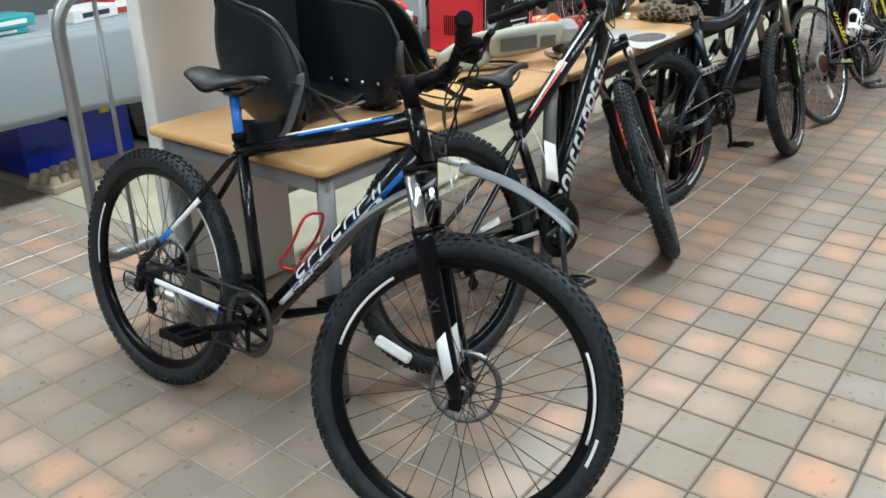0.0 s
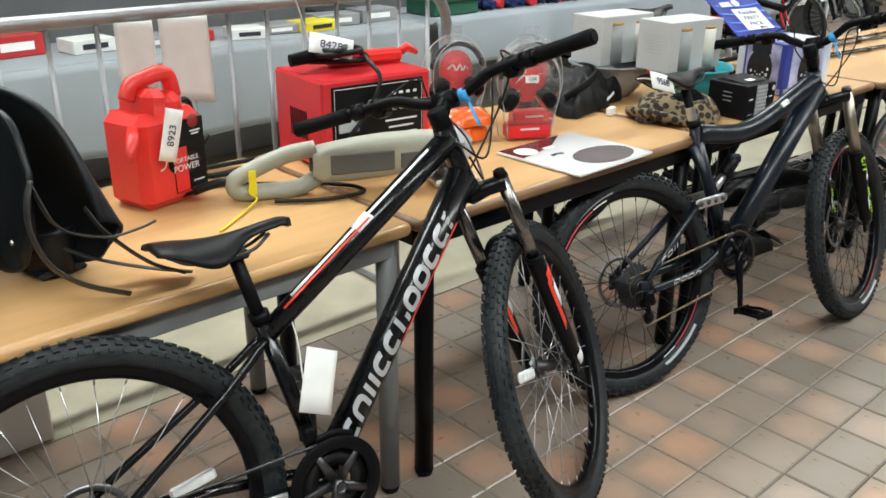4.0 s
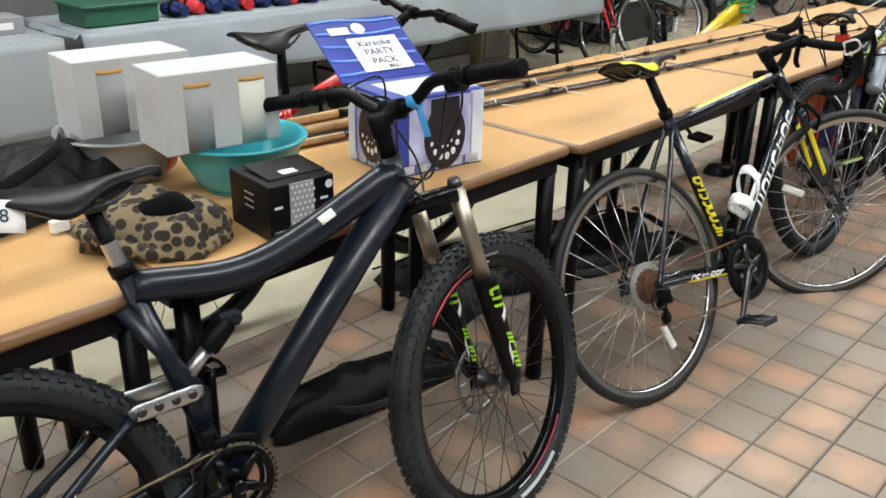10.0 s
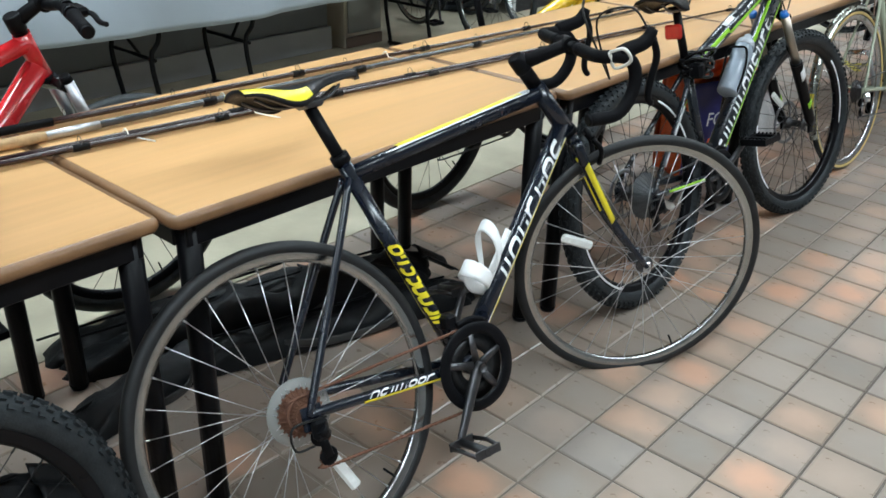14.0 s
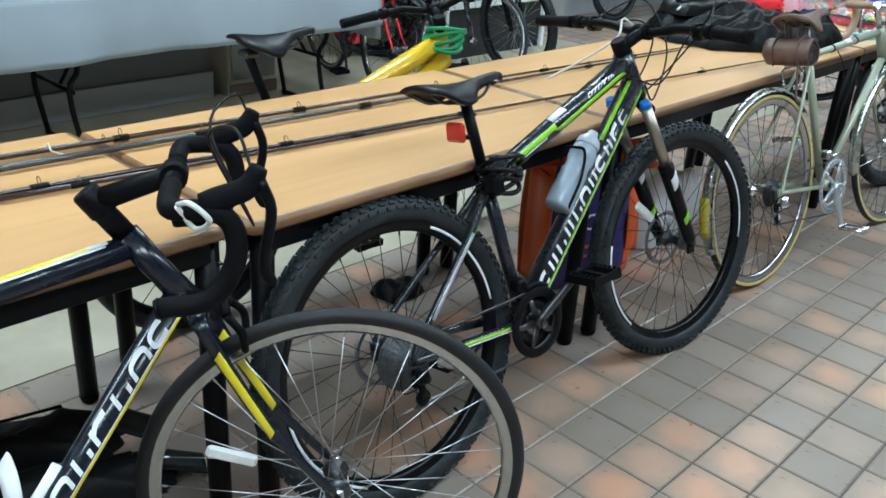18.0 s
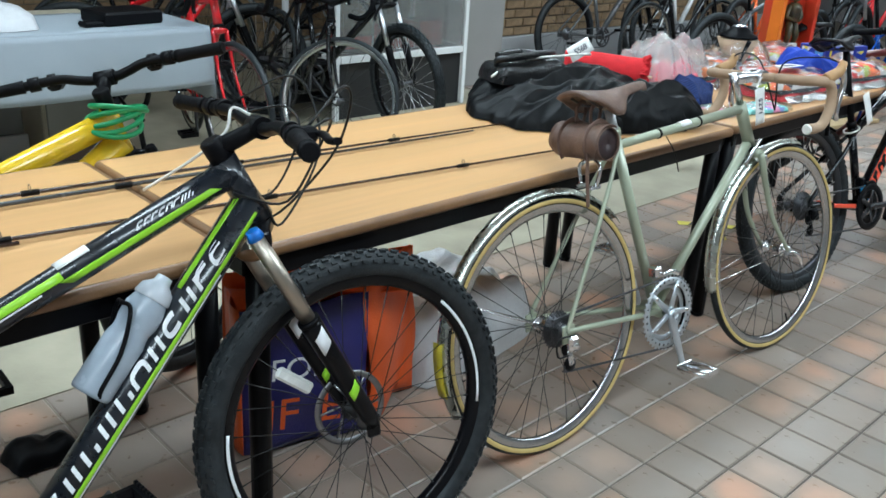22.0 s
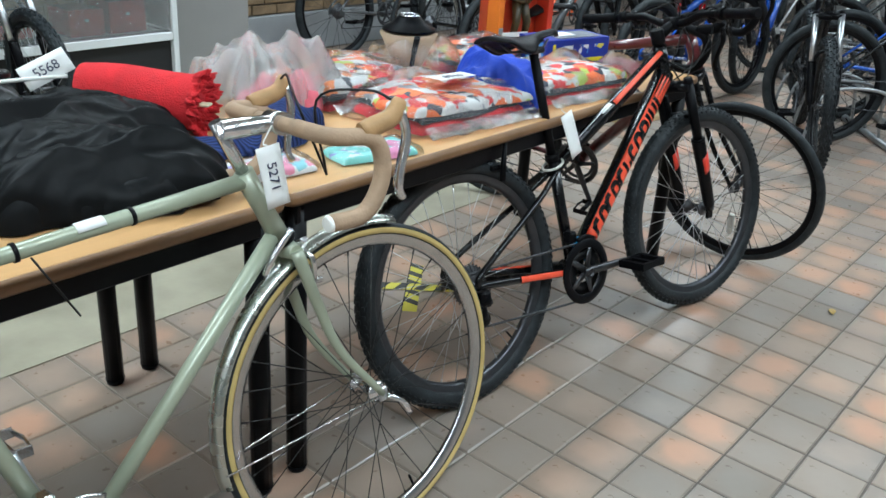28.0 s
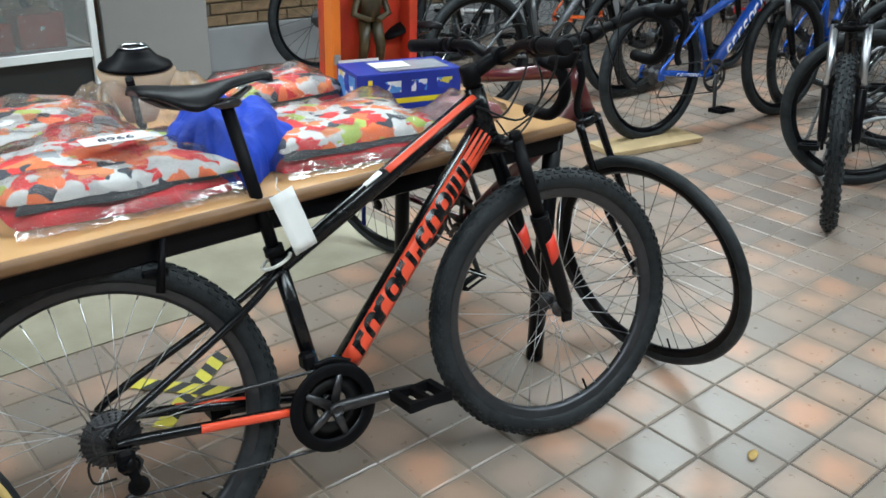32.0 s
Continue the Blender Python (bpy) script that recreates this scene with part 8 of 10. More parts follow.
# karaoke box
kb = thing("karaoke_box", at(4.722, 1.684, -10), "deep blue printed carton with its lid flap open", "box")
KW, KD, KH = 0.262, 0.212, 0.19
part("carton", Geo().box((0, 0, KH / 2), (KW, KD, KH), None, 0.002), BLUEBOX, kb)
PALE = surf("pale_blue_print", (0.55, 0.60, 0.76), 0.35, 0, 0.25, 9, wear=(0.70, 0.74, 0.85))
part("print_panel", Geo().box((0.109, -KD / 2 - 0.001, KH / 2), (0.040, 0.002, KH - 0.006)), PALE, kb)
part("print_panel", Geo().box((-KW / 2 - 0.001, 0.09, KH * 0.5), (0.002, 0.03, KH - 0.006)), PALE, kb)
VIOLET = surf("violet_glow_print", (0.16, 0.13, 0.42), 0.35, 0, 0.6, 16, wear=(0.42, 0.44, 0.72))
part("art_panel", Geo().box((0.0, -KD / 2 - 0.001, 0.105), (0.19, 0.002, 0.155)), VIOLET, kb)
part("art_panel", Geo().box((-KW / 2 - 0.001, -0.01, 0.105), (0.002, 0.15, 0.155)), VIOLET, kb)
SPH = surf("black_gloss_print", (0.012, 0.011, 0.018), 0.25, 0, 0.2, 10)


def speaker_print(parent, mm, r):
    s_ = part("speaker_print", Geo().lathe([(0.0001, 0.0), (r, 0.0)], mm, 32), SPH, parent)
    for i in range(7):
        a = radians(196 + i * 28)
        part("light_dot", Geo().lathe([(0.0001, 0.0009), (r * (0.065 + 0.055 * math.sin(radians(10 + i * 26))), 0.0009)], mm @ Matrix.Translation((r * 0.66 * math.cos(a), r * 0.62 * math.sin(a), 0)), 12), WHITE_DECAL, s_)
    for i in range(4):
        a = radians(215 + i * 38)
        part("light_dot", Geo().lathe([(0.0001, 0.0009), (r * 0.05, 0.0009)], mm @ Matrix.Translation((r * 0.36 * math.cos(a), r * 0.32 * math.sin(a), 0)), 10), WHITE_DECAL, s_)


speaker_print(kb, Matrix.Translation((0.01, -KD / 2 - 0.0032, 0.085)) @ Matrix.Rotation(radians(90), 4, "X") @ Matrix.Diagonal((0.85, 1.1, 1, 1)), 0.074)
speaker_print(kb, Matrix.Translation((-KW / 2 - 0.0032, 0.0, 0.088)) @ Matrix.Rotation(radians(-90), 4, "Y") @ Matrix.Rotation(radians(-90), 4, "Z") @ Matrix.Diagonal((0.85, 1.1, 1, 1)), 0.066)
for k in range(5):
    part("feature_strip", Geo().box((-0.10 + 0.049 * k, -KD / 2 - 0.0022, 0.016), (0.040, 0.001, 0.020)), surf("feature_print", (0.4, 0.42, 0.5), 0.4, 0, 0.6, 40), kb)
    part("feature_strip", Geo().box((-KW / 2 - 0.0022, -0.085 + 0.042 * k, 0.016), (0.001, 0.034, 0.020)), surf("feature_print", (0.4, 0.42, 0.5), 0.4, 0, 0.6, 40), kb)
part("top_print", Geo().box((0.02, -0.01, KH + 0.0008), (0.22, 0.15, 0.001)), PALE, kb)
part("speaker_top", Geo().box((0.01, -KD / 2 - 0.0028, 0.163), (0.085, 0.001, 0.035)), SPH, kb)
part("speaker_top", Geo().box((-KW / 2 - 0.0028, 0.0, 0.163), (0.001, 0.085, 0.035)), SPH, kb)
flap = part("lid_flap", Geo().box((0, 0.11, 0), (0.27, 0.22, 0.004)), BLUEBOX, kb, "open printed lid flap", Matrix.Translation((0.0, KD / 2, KH)) @ Matrix.Rotation(radians(34), 4, "X") @ Matrix.Translation((-0.01, 0, 0)))
for k in range(5):
    part("wave_band", Geo().sheet(lambda u, v, k=k: ((u - 0.5) * 0.26, 0.205 - 0.045 * k + 0.01 * v + 0.006 * math.sin(u * 6 + k), 0.003), 12, 1, True, 0.0005), surf("sky_blue_print", (0.05, 0.16, 0.62), 0.35), flap)
part("title_panel", Geo().box((0.02, 0.085, 0.0042), (0.15, 0.12, 0.001)), PAPER, flap)
for k, wd_ in enumerate(("Karaoke", "PARTY", "PACK")):
    words(wd_, 0.030, surf("navy_print", (0.02, 0.03, 0.14), 0.4), flap, Matrix.Translation((0.02, 0.122 - 0.032 * k, 0.0052)), "title_word")
words("8941", 0.020, DKINK, flap, Matrix.Translation((0.04, 0.034, 0.0052)), "written_number")
part("logo_disc", Geo().lathe([(0.0001, 0.004), (0.02, 0.004)], Matrix.Translation((0.0, 0.18, 0)), 20), WHITE_DECAL, flap)
part("logo_bar", Geo().box((-0.06, 0.175, 0.0038), (0.06, 0.026, 0.001)), WHITE_DECAL, flap)

# fishing rods
RODS = [((4.375, 2.002), (8.975, 1.513), RODB, 0.0085, 0.0022, 0), ((4.505, 2.050), (8.62, 1.828), RODG, 0.0105, 0.0028, 1), ((4.855, 2.126), (8.905, 1.829), RODB, 0.0085, 0.0022, 0),
        ((4.455, 1.973), (7.255, 1.676), RODB, 0.0075, 0.0040, 0), ((4.655, 2.146), (6.955, 1.978), RODB, 0.0070, 0.0040, 1)]
for i, (a, b, mt, r0, r1, cork) in enumerate(RODS):
    A, B = Vector((*a, TH + 0.014)), Vector((*b, TH + 0.008))
    e = thing("fishing_rod", Matrix.Translation((A.x, A.y, TH)), "long dark varnished fishing rod lying on the tables", "fishing rod", "fishing rods")
    D_ = B - A
    off = Vector((0, 0, A.z - TH))
    part("blank", Geo().tube([off, off + D_ * 0.5, off + D_ * 0.999], [r0, (r0 + r1) / 2, r1], 10), mt, e)
    part("butt_cap", Geo().tube([off - D_.normalized() * 0.012, off + D_.normalized() * 0.012], 0.013, 12), PLASTIC, e)
    if cork:
        part("cork_grip", Geo().tube([off + D_ * 0.004, off + D_ * 0.15, off + D_ * 0.16], [0.0125, 0.0135, 0.010], 12), CORK, e, "cork handle")
        part("reel_seat", Geo().tube([off + D_ * 0.16, off + D_ * 0.19], 0.0105, 12), ALLOY, e)
    else:
        part("handle_wrap", Geo().tube([off + D_ * 0.004, off + D_ * 0.09], [0.011, 0.010], 12), CORK if i == 3 else PLASTIC, e)
    for k in range(6):
        p = off + D_ * (0.26 + 0.12 * k)
        rr = 0.010 - 0.0010 * k
        ring = [p + Vector((0, rr * math.cos(t), r0 * 0.6 + rr + rr * math.sin(t))) for t in [2 * math.pi * q / 12 for q in range(12)]]
        part("line_guide", Geo().tube(ring, 0.0010, 5, loop=True), STEEL, e)
        part("whipping", Geo().tube([p - D_.normalized() * 0.018, p + D_.normalized() * 0.018], r0 * (1 - 0.1 * k) + 0.0012, 8), BLACK, e)
    if i < 4:
        p = off + D_ * (0.2 + 0.07 * i)
        part("tie", Geo().tube(smooth_path([p + Vector((0, -0.012, 0)), p + Vector((0, 0, 0.014)), p + Vector((0, 0.012, 0.0)), p + Vector((0.01, -0.02, -0.004)), p + Vector((0.03, -0.07, -0.006))], 5), 0.0018, 6), TIE, e, "white nylon tie")

# black coat
ct = thing("black_coat", at(9.125, 1.844, -32), "black padded coat thrown down in folds", "coat")
part("body", garment(0.70, 0.62, 0.105, 31, 124, 100, 0.5, 1.6, 0.14), COATCLOTH, ct)
part("sleeve", garment(0.46, 0.22, 0.125, 33, 70, 44, 0.1, 1.1), COATCLOTH, ct, "", Matrix.Translation((0.16, -0.17, 0.01)) @ Matrix.Rotation(radians(14), 4, "Z"))
part("collar", garment(0.32, 0.18, 0.12, 37, 50, 36, -0.4, 1.1), COATCLOTH, ct, "", Matrix.Translation((0.05, 0.15, 0.01)))
part("pull_cord", Geo().tube(smooth_path([(-0.30, 0.02, 0.11), (-0.20, 0.08, 0.155), (-0.05, 0.10, 0.17), (0.08, 0.13, 0.175)], 6), 0.0045, 6), TIE, ct, "white cord")
hbg = thing("black_handbag", at(9.055, 2.035, -12, TH + 0.085), "shiny black leather handbag with a loop handle lying on the coat", "handbag")
HIDE = surf("black_leather", (0.008, 0.008, 0.009), 0.3, 0, 0.3, 20, 0.25, 120)
part("body", slab(0.30, 0.17, 0.07, 35, 26, 18, 0.05, 0.2), HIDE, hbg)
part("handle", Geo().tube(smooth_path([(-0.11, 0.0, 0.05), (-0.13, -0.03, 0.075), (-0.08, -0.05, 0.085), (0.04, -0.035, 0.09), (0.12, 0.0, 0.085), (0.10, 0.03, 0.075), (0.0, 0.035, 0.085), (-0.10, 0.02, 0.08)], 6), 0.0125, 10), HIDE, hbg)
part("buckle", Geo().box((0.10, 0.01, 0.085), (0.03, 0.02, 0.01), None, 0.003), STEEL, hbg)
tag(ct, Matrix.Translation((0.04, 0.13, 0.19)) @ Euler((radians(62), radians(-22), radians(25))).to_matrix().to_4x4(), "5568", 0.105, 0.052, "white card lot tag marked 5568")

# red fleece roll
fl_ = thing("fleece_roll", at(9.495, 2.026, -58, TH + 0.002), "rolled red fleece blanket with frayed end", "blanket")
part("roll", Geo().tube(smooth_path([(-0.14, 0, 0.07), (-0.05, 0.005, 0.075), (0.08, -0.003, 0.07), (0.16, 0, 0.068)], 6), 0.068, 24), REDWOOL, fl_)
fg = Geo()
rgf = random.Random(3)
for i in range(190):
    a, r = rgf.uniform(0, 2 * math.pi), 0.070 * math.sqrt(rgf.uniform(0.05, 1.0))
    p = Vector((0.150, r * math.cos(a), 0.068 + r * math.sin(a)))
    out = Vector((rgf.uniform(0.010, 0.030), 0.012 * math.cos(a) + rgf.uniform(-0.008, 0.008), 0.012 * math.sin(a) + rgf.uniform(-0.008, 0.008)))
    fg.tube([p, p + out * 0.6, p + out], [0.009, 0.006, 0.002], 5)
tagged(part("fringe", fg, REDWOOL, fl_), kind="stuff")
part("paper_band", Geo().box((0.165, -0.03, 0.075), (0.05, 0.03, 0.006), None, 0.002), surf("cream_paper", (0.7, 0.6, 0.4), 0.7), fl_)

# bagged clothes
pb = thing("plastic_bag", at(9.825, 1.988, 10), "clear plastic bag holding pink and white clothes", "bag")
part("clothes", garment(0.24, 0.18, 0.085, 41, 64, 48, 0.5, 1.5), surf("pink_red_cloth", (0.72, 0.04, 0.08), 0.85, 0, 0.2, 9, 0.3, 200, wear=(0.75, 0.22, 0.28)), pb, "", Matrix.Translation((0.05, -0.04, 0)))
part("bag", garment(0.40, 0.30, 0.185, 43, 60, 46, 0.7, 1.1), film("milky_poly_bag", (0.86, 0.86, 0.87), 0.14, 0.30, 1.36), pb)
nv = thing("navy_clothing", at(9.675, 1.758, 20), "crumpled navy knitted clothing", "clothing")
part("garment", garment(0.34, 0.18, 0.055, 45, 80, 48, 0.3, 2.0), NAVYC, nv)
nv = thing("navy_clothing", at(9.455, 1.729, 60), "small crumpled navy garment", "clothing")
part("garment", garment(0.16, 0.12, 0.032, 46, 46, 34, 0.8, 2.0), NAVYC, nv)


KIT = ((0.0, (0.66, 0.028, 0.028)), (0.20, (0.78, 0.17, 0.05)), (0.36, (0.56, 0.56, 0.55)), (0.54, (0.04, 0.045, 0.06)), (0.63, (0.72, 0.24, 0.09)), (0.73, (0.54, 0.54, 0.53)), (0.85, (0.40, 0.50, 0.09)), (0.91, (0.30, 0.31, 0.33)), (0.96, (0.60, 0.60, 0.59)))
BABY = ((0.0, (0.80, 0.80, 0.80)), (0.35, (0.80, 0.30, 0.44)), (0.5, (0.80, 0.80, 0.80)), (0.62, (0.30, 0.62, 0.68)), (0.80, (0.40, 0.34, 0.66)), (0.88, (0.80, 0.80, 0.80)))
MINT = ((0.0, (0.28, 0.70, 0.66)), (0.35, (0.36, 0.76, 0.72)), (0.6, (0.78, 0.80, 0.80)), (0.75, (0.78, 0.30, 0.50)), (0.84, (0.30, 0.34, 0.66)), (0.9, (0.28, 0.70, 0.66)))


def kit_print(name, seed, palette=KIT, scale=27.0):
    """Printed cloth: swirled patches of a few flat colours."""
    if name in MATS:
        return MATS[name]
    m = surf(name, (0.6, 0.6, 0.6), 0.6, 0, 0.1, 10, 0.7, 26)
    nt2 = m.node_tree
    vo = nt2.nodes.new("ShaderNodeTexVoronoi")
    vo.inputs["Scale"].default_value = scale
    sepc = nt2.nodes.new("ShaderNodeSeparateColor")
    nt2.links.new(vo.outputs["Color"], sepc.inputs["Color"])
    mp = nt2.nodes.new("ShaderNodeMapping")
    mp.inputs["Location"].default_value = (seed * 1.7, seed * 0.9, 0)
    tc2 = [n for n in nt2.nodes if n.bl_idname == "ShaderNodeTexCoord"][0]
    nt2.links.new(tc2.outputs["Object"], mp.inputs["Vector"])
    sw = nt2.nodes.new("ShaderNodeTexNoise")
    sw.inputs["Scale"].default_value, sw.inputs["Detail"].default_value = scale * 0.9, 2
    nt2.links.new(mp.outputs["Vector"], sw.inputs["Vector"])
    vm = nt2.nodes.new("ShaderNodeVectorMath")
    vm.operation = "SCALE"
    vm.inputs["Scale"].default_value = 1.6 / scale
    nt2.links.new(sw.outputs["Color"], vm.inputs[0])
    va = nt2.nodes.new("ShaderNodeVectorMath")
    nt2.links.new(mp.outputs["Vector"], va.inputs[0])
    nt2.links.new(vm.outputs["Vector"], va.inputs[1])
    nt2.links.new(va.outputs["Vector"], vo.inputs["Vector"])
    cr2 = nt2.nodes.new("ShaderNodeValToRGB")
    cr2.color_ramp.interpolation = "CONSTANT"
    el = cr2.color_ramp.elements
    el[0].position, el[0].color = palette[0][0], (*palette[0][1], 1)
    el[1].position, el[1].color = palette[1][0], (*palette[1][1], 1)
    for p, c in palette[2:]:
        e2 = el.new(p)
        e2.color = (*c, 1)
    nt2.links.new(sepc.outputs["Red"], cr2.inputs["Fac"])
    nt2.links.new(cr2.outputs["Color"], nt2.nodes["Principled BSDF"].inputs["Base Color"])
    return m


def small_pack(x, y, rz, palette, seed, lab):
    e = thing("clothing_pack", at(x, y, rz), lab, "clothing pack", "small clothing packs")
    part("garment", slab(0.215, 0.108, 0.022, seed, 26, 16, 0.02, 0.16, 9), kit_print("baby_print_%d" % seed, seed, palette, 26.0), e)
    part("sleeve", slab(0.236, 0.120, 0.026, seed + 1, 34, 20, 0.03, 0.35, 9), film("thin_sleeve", (0.95, 0.95, 0.95), 0.12, 0.02, 1.30), e)


small_pack(9.505, 1.566, -8, BABY, 51, "folded white and pink baby garment in a clear sleeve")
small_pack(9.775, 1.513, -14, MINT, 52, "folded mint green baby garment in a clear sleeve")

REDC = surf("red_jersey", (0.55, 0.02, 0.03), 0.7, 0, 0.25, 16, 0.7, 30)
CHAR = surf("charcoal_jersey", (0.035, 0.037, 0.044), 0.7, 0, 0.3, 16, 0.7, 30)


def shirt_pack(x, y, rz, seed, w=0.42, d=0.30, number=""):
    e = thing("shirt_pack", at(x, y, rz), "folded printed sports shirts sealed in clear plastic", "clothing pack", "packs of sports shirts")
    part("lower_shirt", slab(w * 0.97, d * 0.95, 0.040, seed, 26, 20, 0.08, 0.25, 5), REDC, e, "red folded shirt")
    part("middle_shirt", slab(w * 0.94, d * 0.915, 0.060, seed + 1, 40, 30, 0.16, 0.22, 5, 0.030), CHAR, e, "charcoal folded shirt")
    part("upper_shirt", slab(w * 0.95, d * 0.91, 0.080, seed + 2, 48, 36, 0.16, 0.26, 5, 0.044), kit_print("kit_print_%d" % seed, seed), e, "white, orange and red printed shirt")
    part("bag", slab(w * 1.05, d * 1.08, 0.093, seed + 3, 80, 64, 0.16, 0.30, 5), BAGFILM, e, "clear sealed plastic bag")
    part("bag_seam", Geo().sheet(lambda u, v: ((u - 0.5) * w * 0.96, -d * 0.52 - 0.030 * v, 0.028 - 0.022 * v + 0.008 * noise.noise(Vector((u * 9, v, seed)))), 30, 3, True), BAGFILM, e)
    if number:
        lb = part("paper_label", Geo().box((0.02, -0.02, 0.1045), (0.13, 0.06, 0.0015), Matrix.Rotation(radians(-3), 4, "X")), PAPER, e, "white paper label with handwritten number")
        words(number, 0.035, DKINK, lb, Matrix.Translation((0.02, -0.02, 0.1068)), "written_number")
    return e


shirt_pack(10.185, 1.652, -5, 61, 0.44, 0.31, "8966")
shirt_pack(10.125, 1.988, 4, 66, 0.42, 0.30)
shirt_pack(10.715, 1.624, -8, 71, 0.42, 0.30)
shirt_pack(10.755, 1.997, 6, 76, 0.36, 0.24)
bs = thing("blue_shirt", at(10.455, 1.667, 35), "royal blue mesh sports shirt in a heap", "shirt")
part("body", garment(0.36, 0.28, 0.120, 81, 84, 66, 0.7, 1.35), BLUEC, bs)
part("trim", crumple(0.12, 0.20, 0.08, 82, 16, 16, 7), surf("white_mesh_cloth", (0.7, 0.71, 0.74), 0.8, 0, 0.1, 20, 0.3, 300), bs, "white side panel", Matrix.Translation((-0.15, 0.03, 0)))
part("drawstring", Geo().tube(smooth_path([(0.10, -0.12, 0.05), (0.13, -0.19, 0.03), (0.10, -0.255, 0.008), (0.10, -0.275, -0.08), (0.11, -0.275, -0.16)], 6), 0.006, 8, True, 0.5), BLUEC, bs)
bb2 = thing("plastic_bag", at(10.395, 1.949, 30), "empty crumpled clear plastic bag", "bag")
part("bag", garment(0.36, 0.28, 0.14, 86, 44, 36, 0.2, 1.2), film("hazy_poly_bag", (0.92, 0.92, 0.93), 0.08, 0.06, 1.34), bb2)

# solar lantern
ln_ = thing("solar_lantern", at(10.395, 1.975, 0), "black-capped garden lantern with a tapered pale shade", "lantern")
part("cap", Geo().lathe([(0.001, 0.200), (0.034, 0.200), (0.039, 0.195), (0.052, 0.180), (0.080, 0.166), (0.084, 0.158), (0.001, 0.156)], None, 28), PLASTIC, ln_)
part("cap_ring", Geo().lathe([(0.031, 0.200), (0.034, 0.204), (0.031, 0.206), (0.026, 0.202)], None, 28, True), CHROME, ln_)
part("shade", Geo().lathe([(0.040, 0.160), (0.090, 0.150), (0.034, 0.03), (0.031, 0.03), (0.086, 0.147), (0.040, 0.156)], None, 28, True), surf("beige_shade_card", (0.46, 0.33, 0.215), 0.6, 0, 0.1, 12), ln_)
part("stem", Geo().tube([(0, 0, 0.0), (0, 0, 0.157)], 0.010, 12), PLASTIC, ln_)
part("front_post", Geo().tube([(-0.050, -0.081, 0.152), (-0.030, -0.050, 0.09), (-0.017, -0.029, 0.028)], [0.010, 0.009, 0.008], 8), PLASTIC, ln_, "black post before the shade")

# emergency tool box
eb = thing("tool_carton", at(11.055, 1.825, -14), "blue and yellow printed carton with clear window", "box")
part("carton", Geo().box((0, 0, 0.0525), (0.30, 0.15, 0.105), None, 0.002), surf("bright_blue_carton", (0.02, 0.04, 0.33), 0.35, 0, 0.2, 8), eb)
part("window", Geo().box((0.02, -0.01, 0.107), (0.20, 0.10, 0.003), None, 0.001), surf("grey_clear_window", (0.35, 0.36, 0.4), 0.15), eb)
part("end_print", Geo().box((-0.1508, 0, 0.05), (0.001, 0.12, 0.090)), kit_print("tool_photo_print", 7, ((0.0, (0.75, 0.76, 0.80)), (0.4, (0.02, 0.05, 0.40)), (0.7, (0.10, 0.30, 0.70)), (0.9, (0.70, 0.60, 0.08))), 40.0), eb)
part("yellow_word_bar", Geo().box((0.04, -0.0757, 0.03), (0.17, 0.001, 0.014)), YELLOW, eb)
part("yellow_bar", Geo().box((-0.115, -0.0757, 0.05), (0.012, 0.001, 0.08)), YELLOW, eb)
for k in range(3):
    part("print_block", Geo().box((-0.05 + 0.075 * k, -0.0757, 0.068), (0.045, 0.001, 0.030)), kit_print("tool_photo_print", 7), eb)
part("paper_slip", Geo().box((-0.03, 0.0, 0.1095), (0.10, 0.06, 0.001)), PAPER, eb)
gp = thing("wrapped_tools", at(11.085, 1.633, 10), "grey and red tools in clear wrapping", "tool pack")
part("tools", crumple(0.30, 0.15, 0.055, 91, 24, 14, 9), surf("grey_red_tools", (0.16, 0.15, 0.16), 0.5, 0, 0.5, 12, 0.1, 90, wear=(0.35, 0.10, 0.11)), gp)
part("wrap", crumple(0.34, 0.18, 0.07, 92, 26, 16, 9), BAGFILM, gp)

# boxed figure
bx = thing("boxed_figure", at(11.175, 2.126, -14), "orange window carton with a black toy figure", "toy box")
FIRE = surf("orange_red_print", (0.75, 0.13, 0.03), 0.4, 0, 0.5, 7, wear=(0.55, 0.03, 0.02))
part("carton", Geo().box((0, 0.04, 0.20), (0.27, 0.05, 0.40), None, 0.003), FIRE, bx)
part("edge_strip", Geo().box((-0.122, -0.02, 0.20), (0.026, 0.07, 0.40), None, 0.002), surf("flame_orange", (0.85, 0.22, 0.02), 0.4, 0, 0.1, 8), bx)
part("edge_strip", Geo().box((0.122, -0.02, 0.20), (0.026, 0.07, 0.40), None, 0.002), FIRE, bx)
part("base", Geo().box((0, -0.02, 0.012), (0.216, 0.066, 0.024), None, 0.002), FIRE, bx)
part("clip", Geo().box((-0.122, -0.058, 0.07), (0.02, 0.006, 0.03), None, 0.003), surf("grey_clip", (0.3, 0.3, 0.3), 0.4), bx)
fgm = Geo()
fgm.tube([(0.0, -0.01, 0.17), (0.0, -0.012, 0.235), (0.0, -0.01, 0.26)], [0.028, 0.036, 0.018], 12)
for sg in (-1, 1):
    fgm.tube([(sg * 0.016, -0.01, 0.175), (sg * 0.026, -0.03, 0.10), (sg * 0.03, -0.015, 0.03)], [0.020, 0.016, 0.012], 10)
    fgm.tube([(sg * 0.036, -0.01, 0.245), (sg * 0.055, -0.02, 0.19), (sg * 0.01, -0.045, 0.175)], [0.013, 0.011, 0.009], 8)
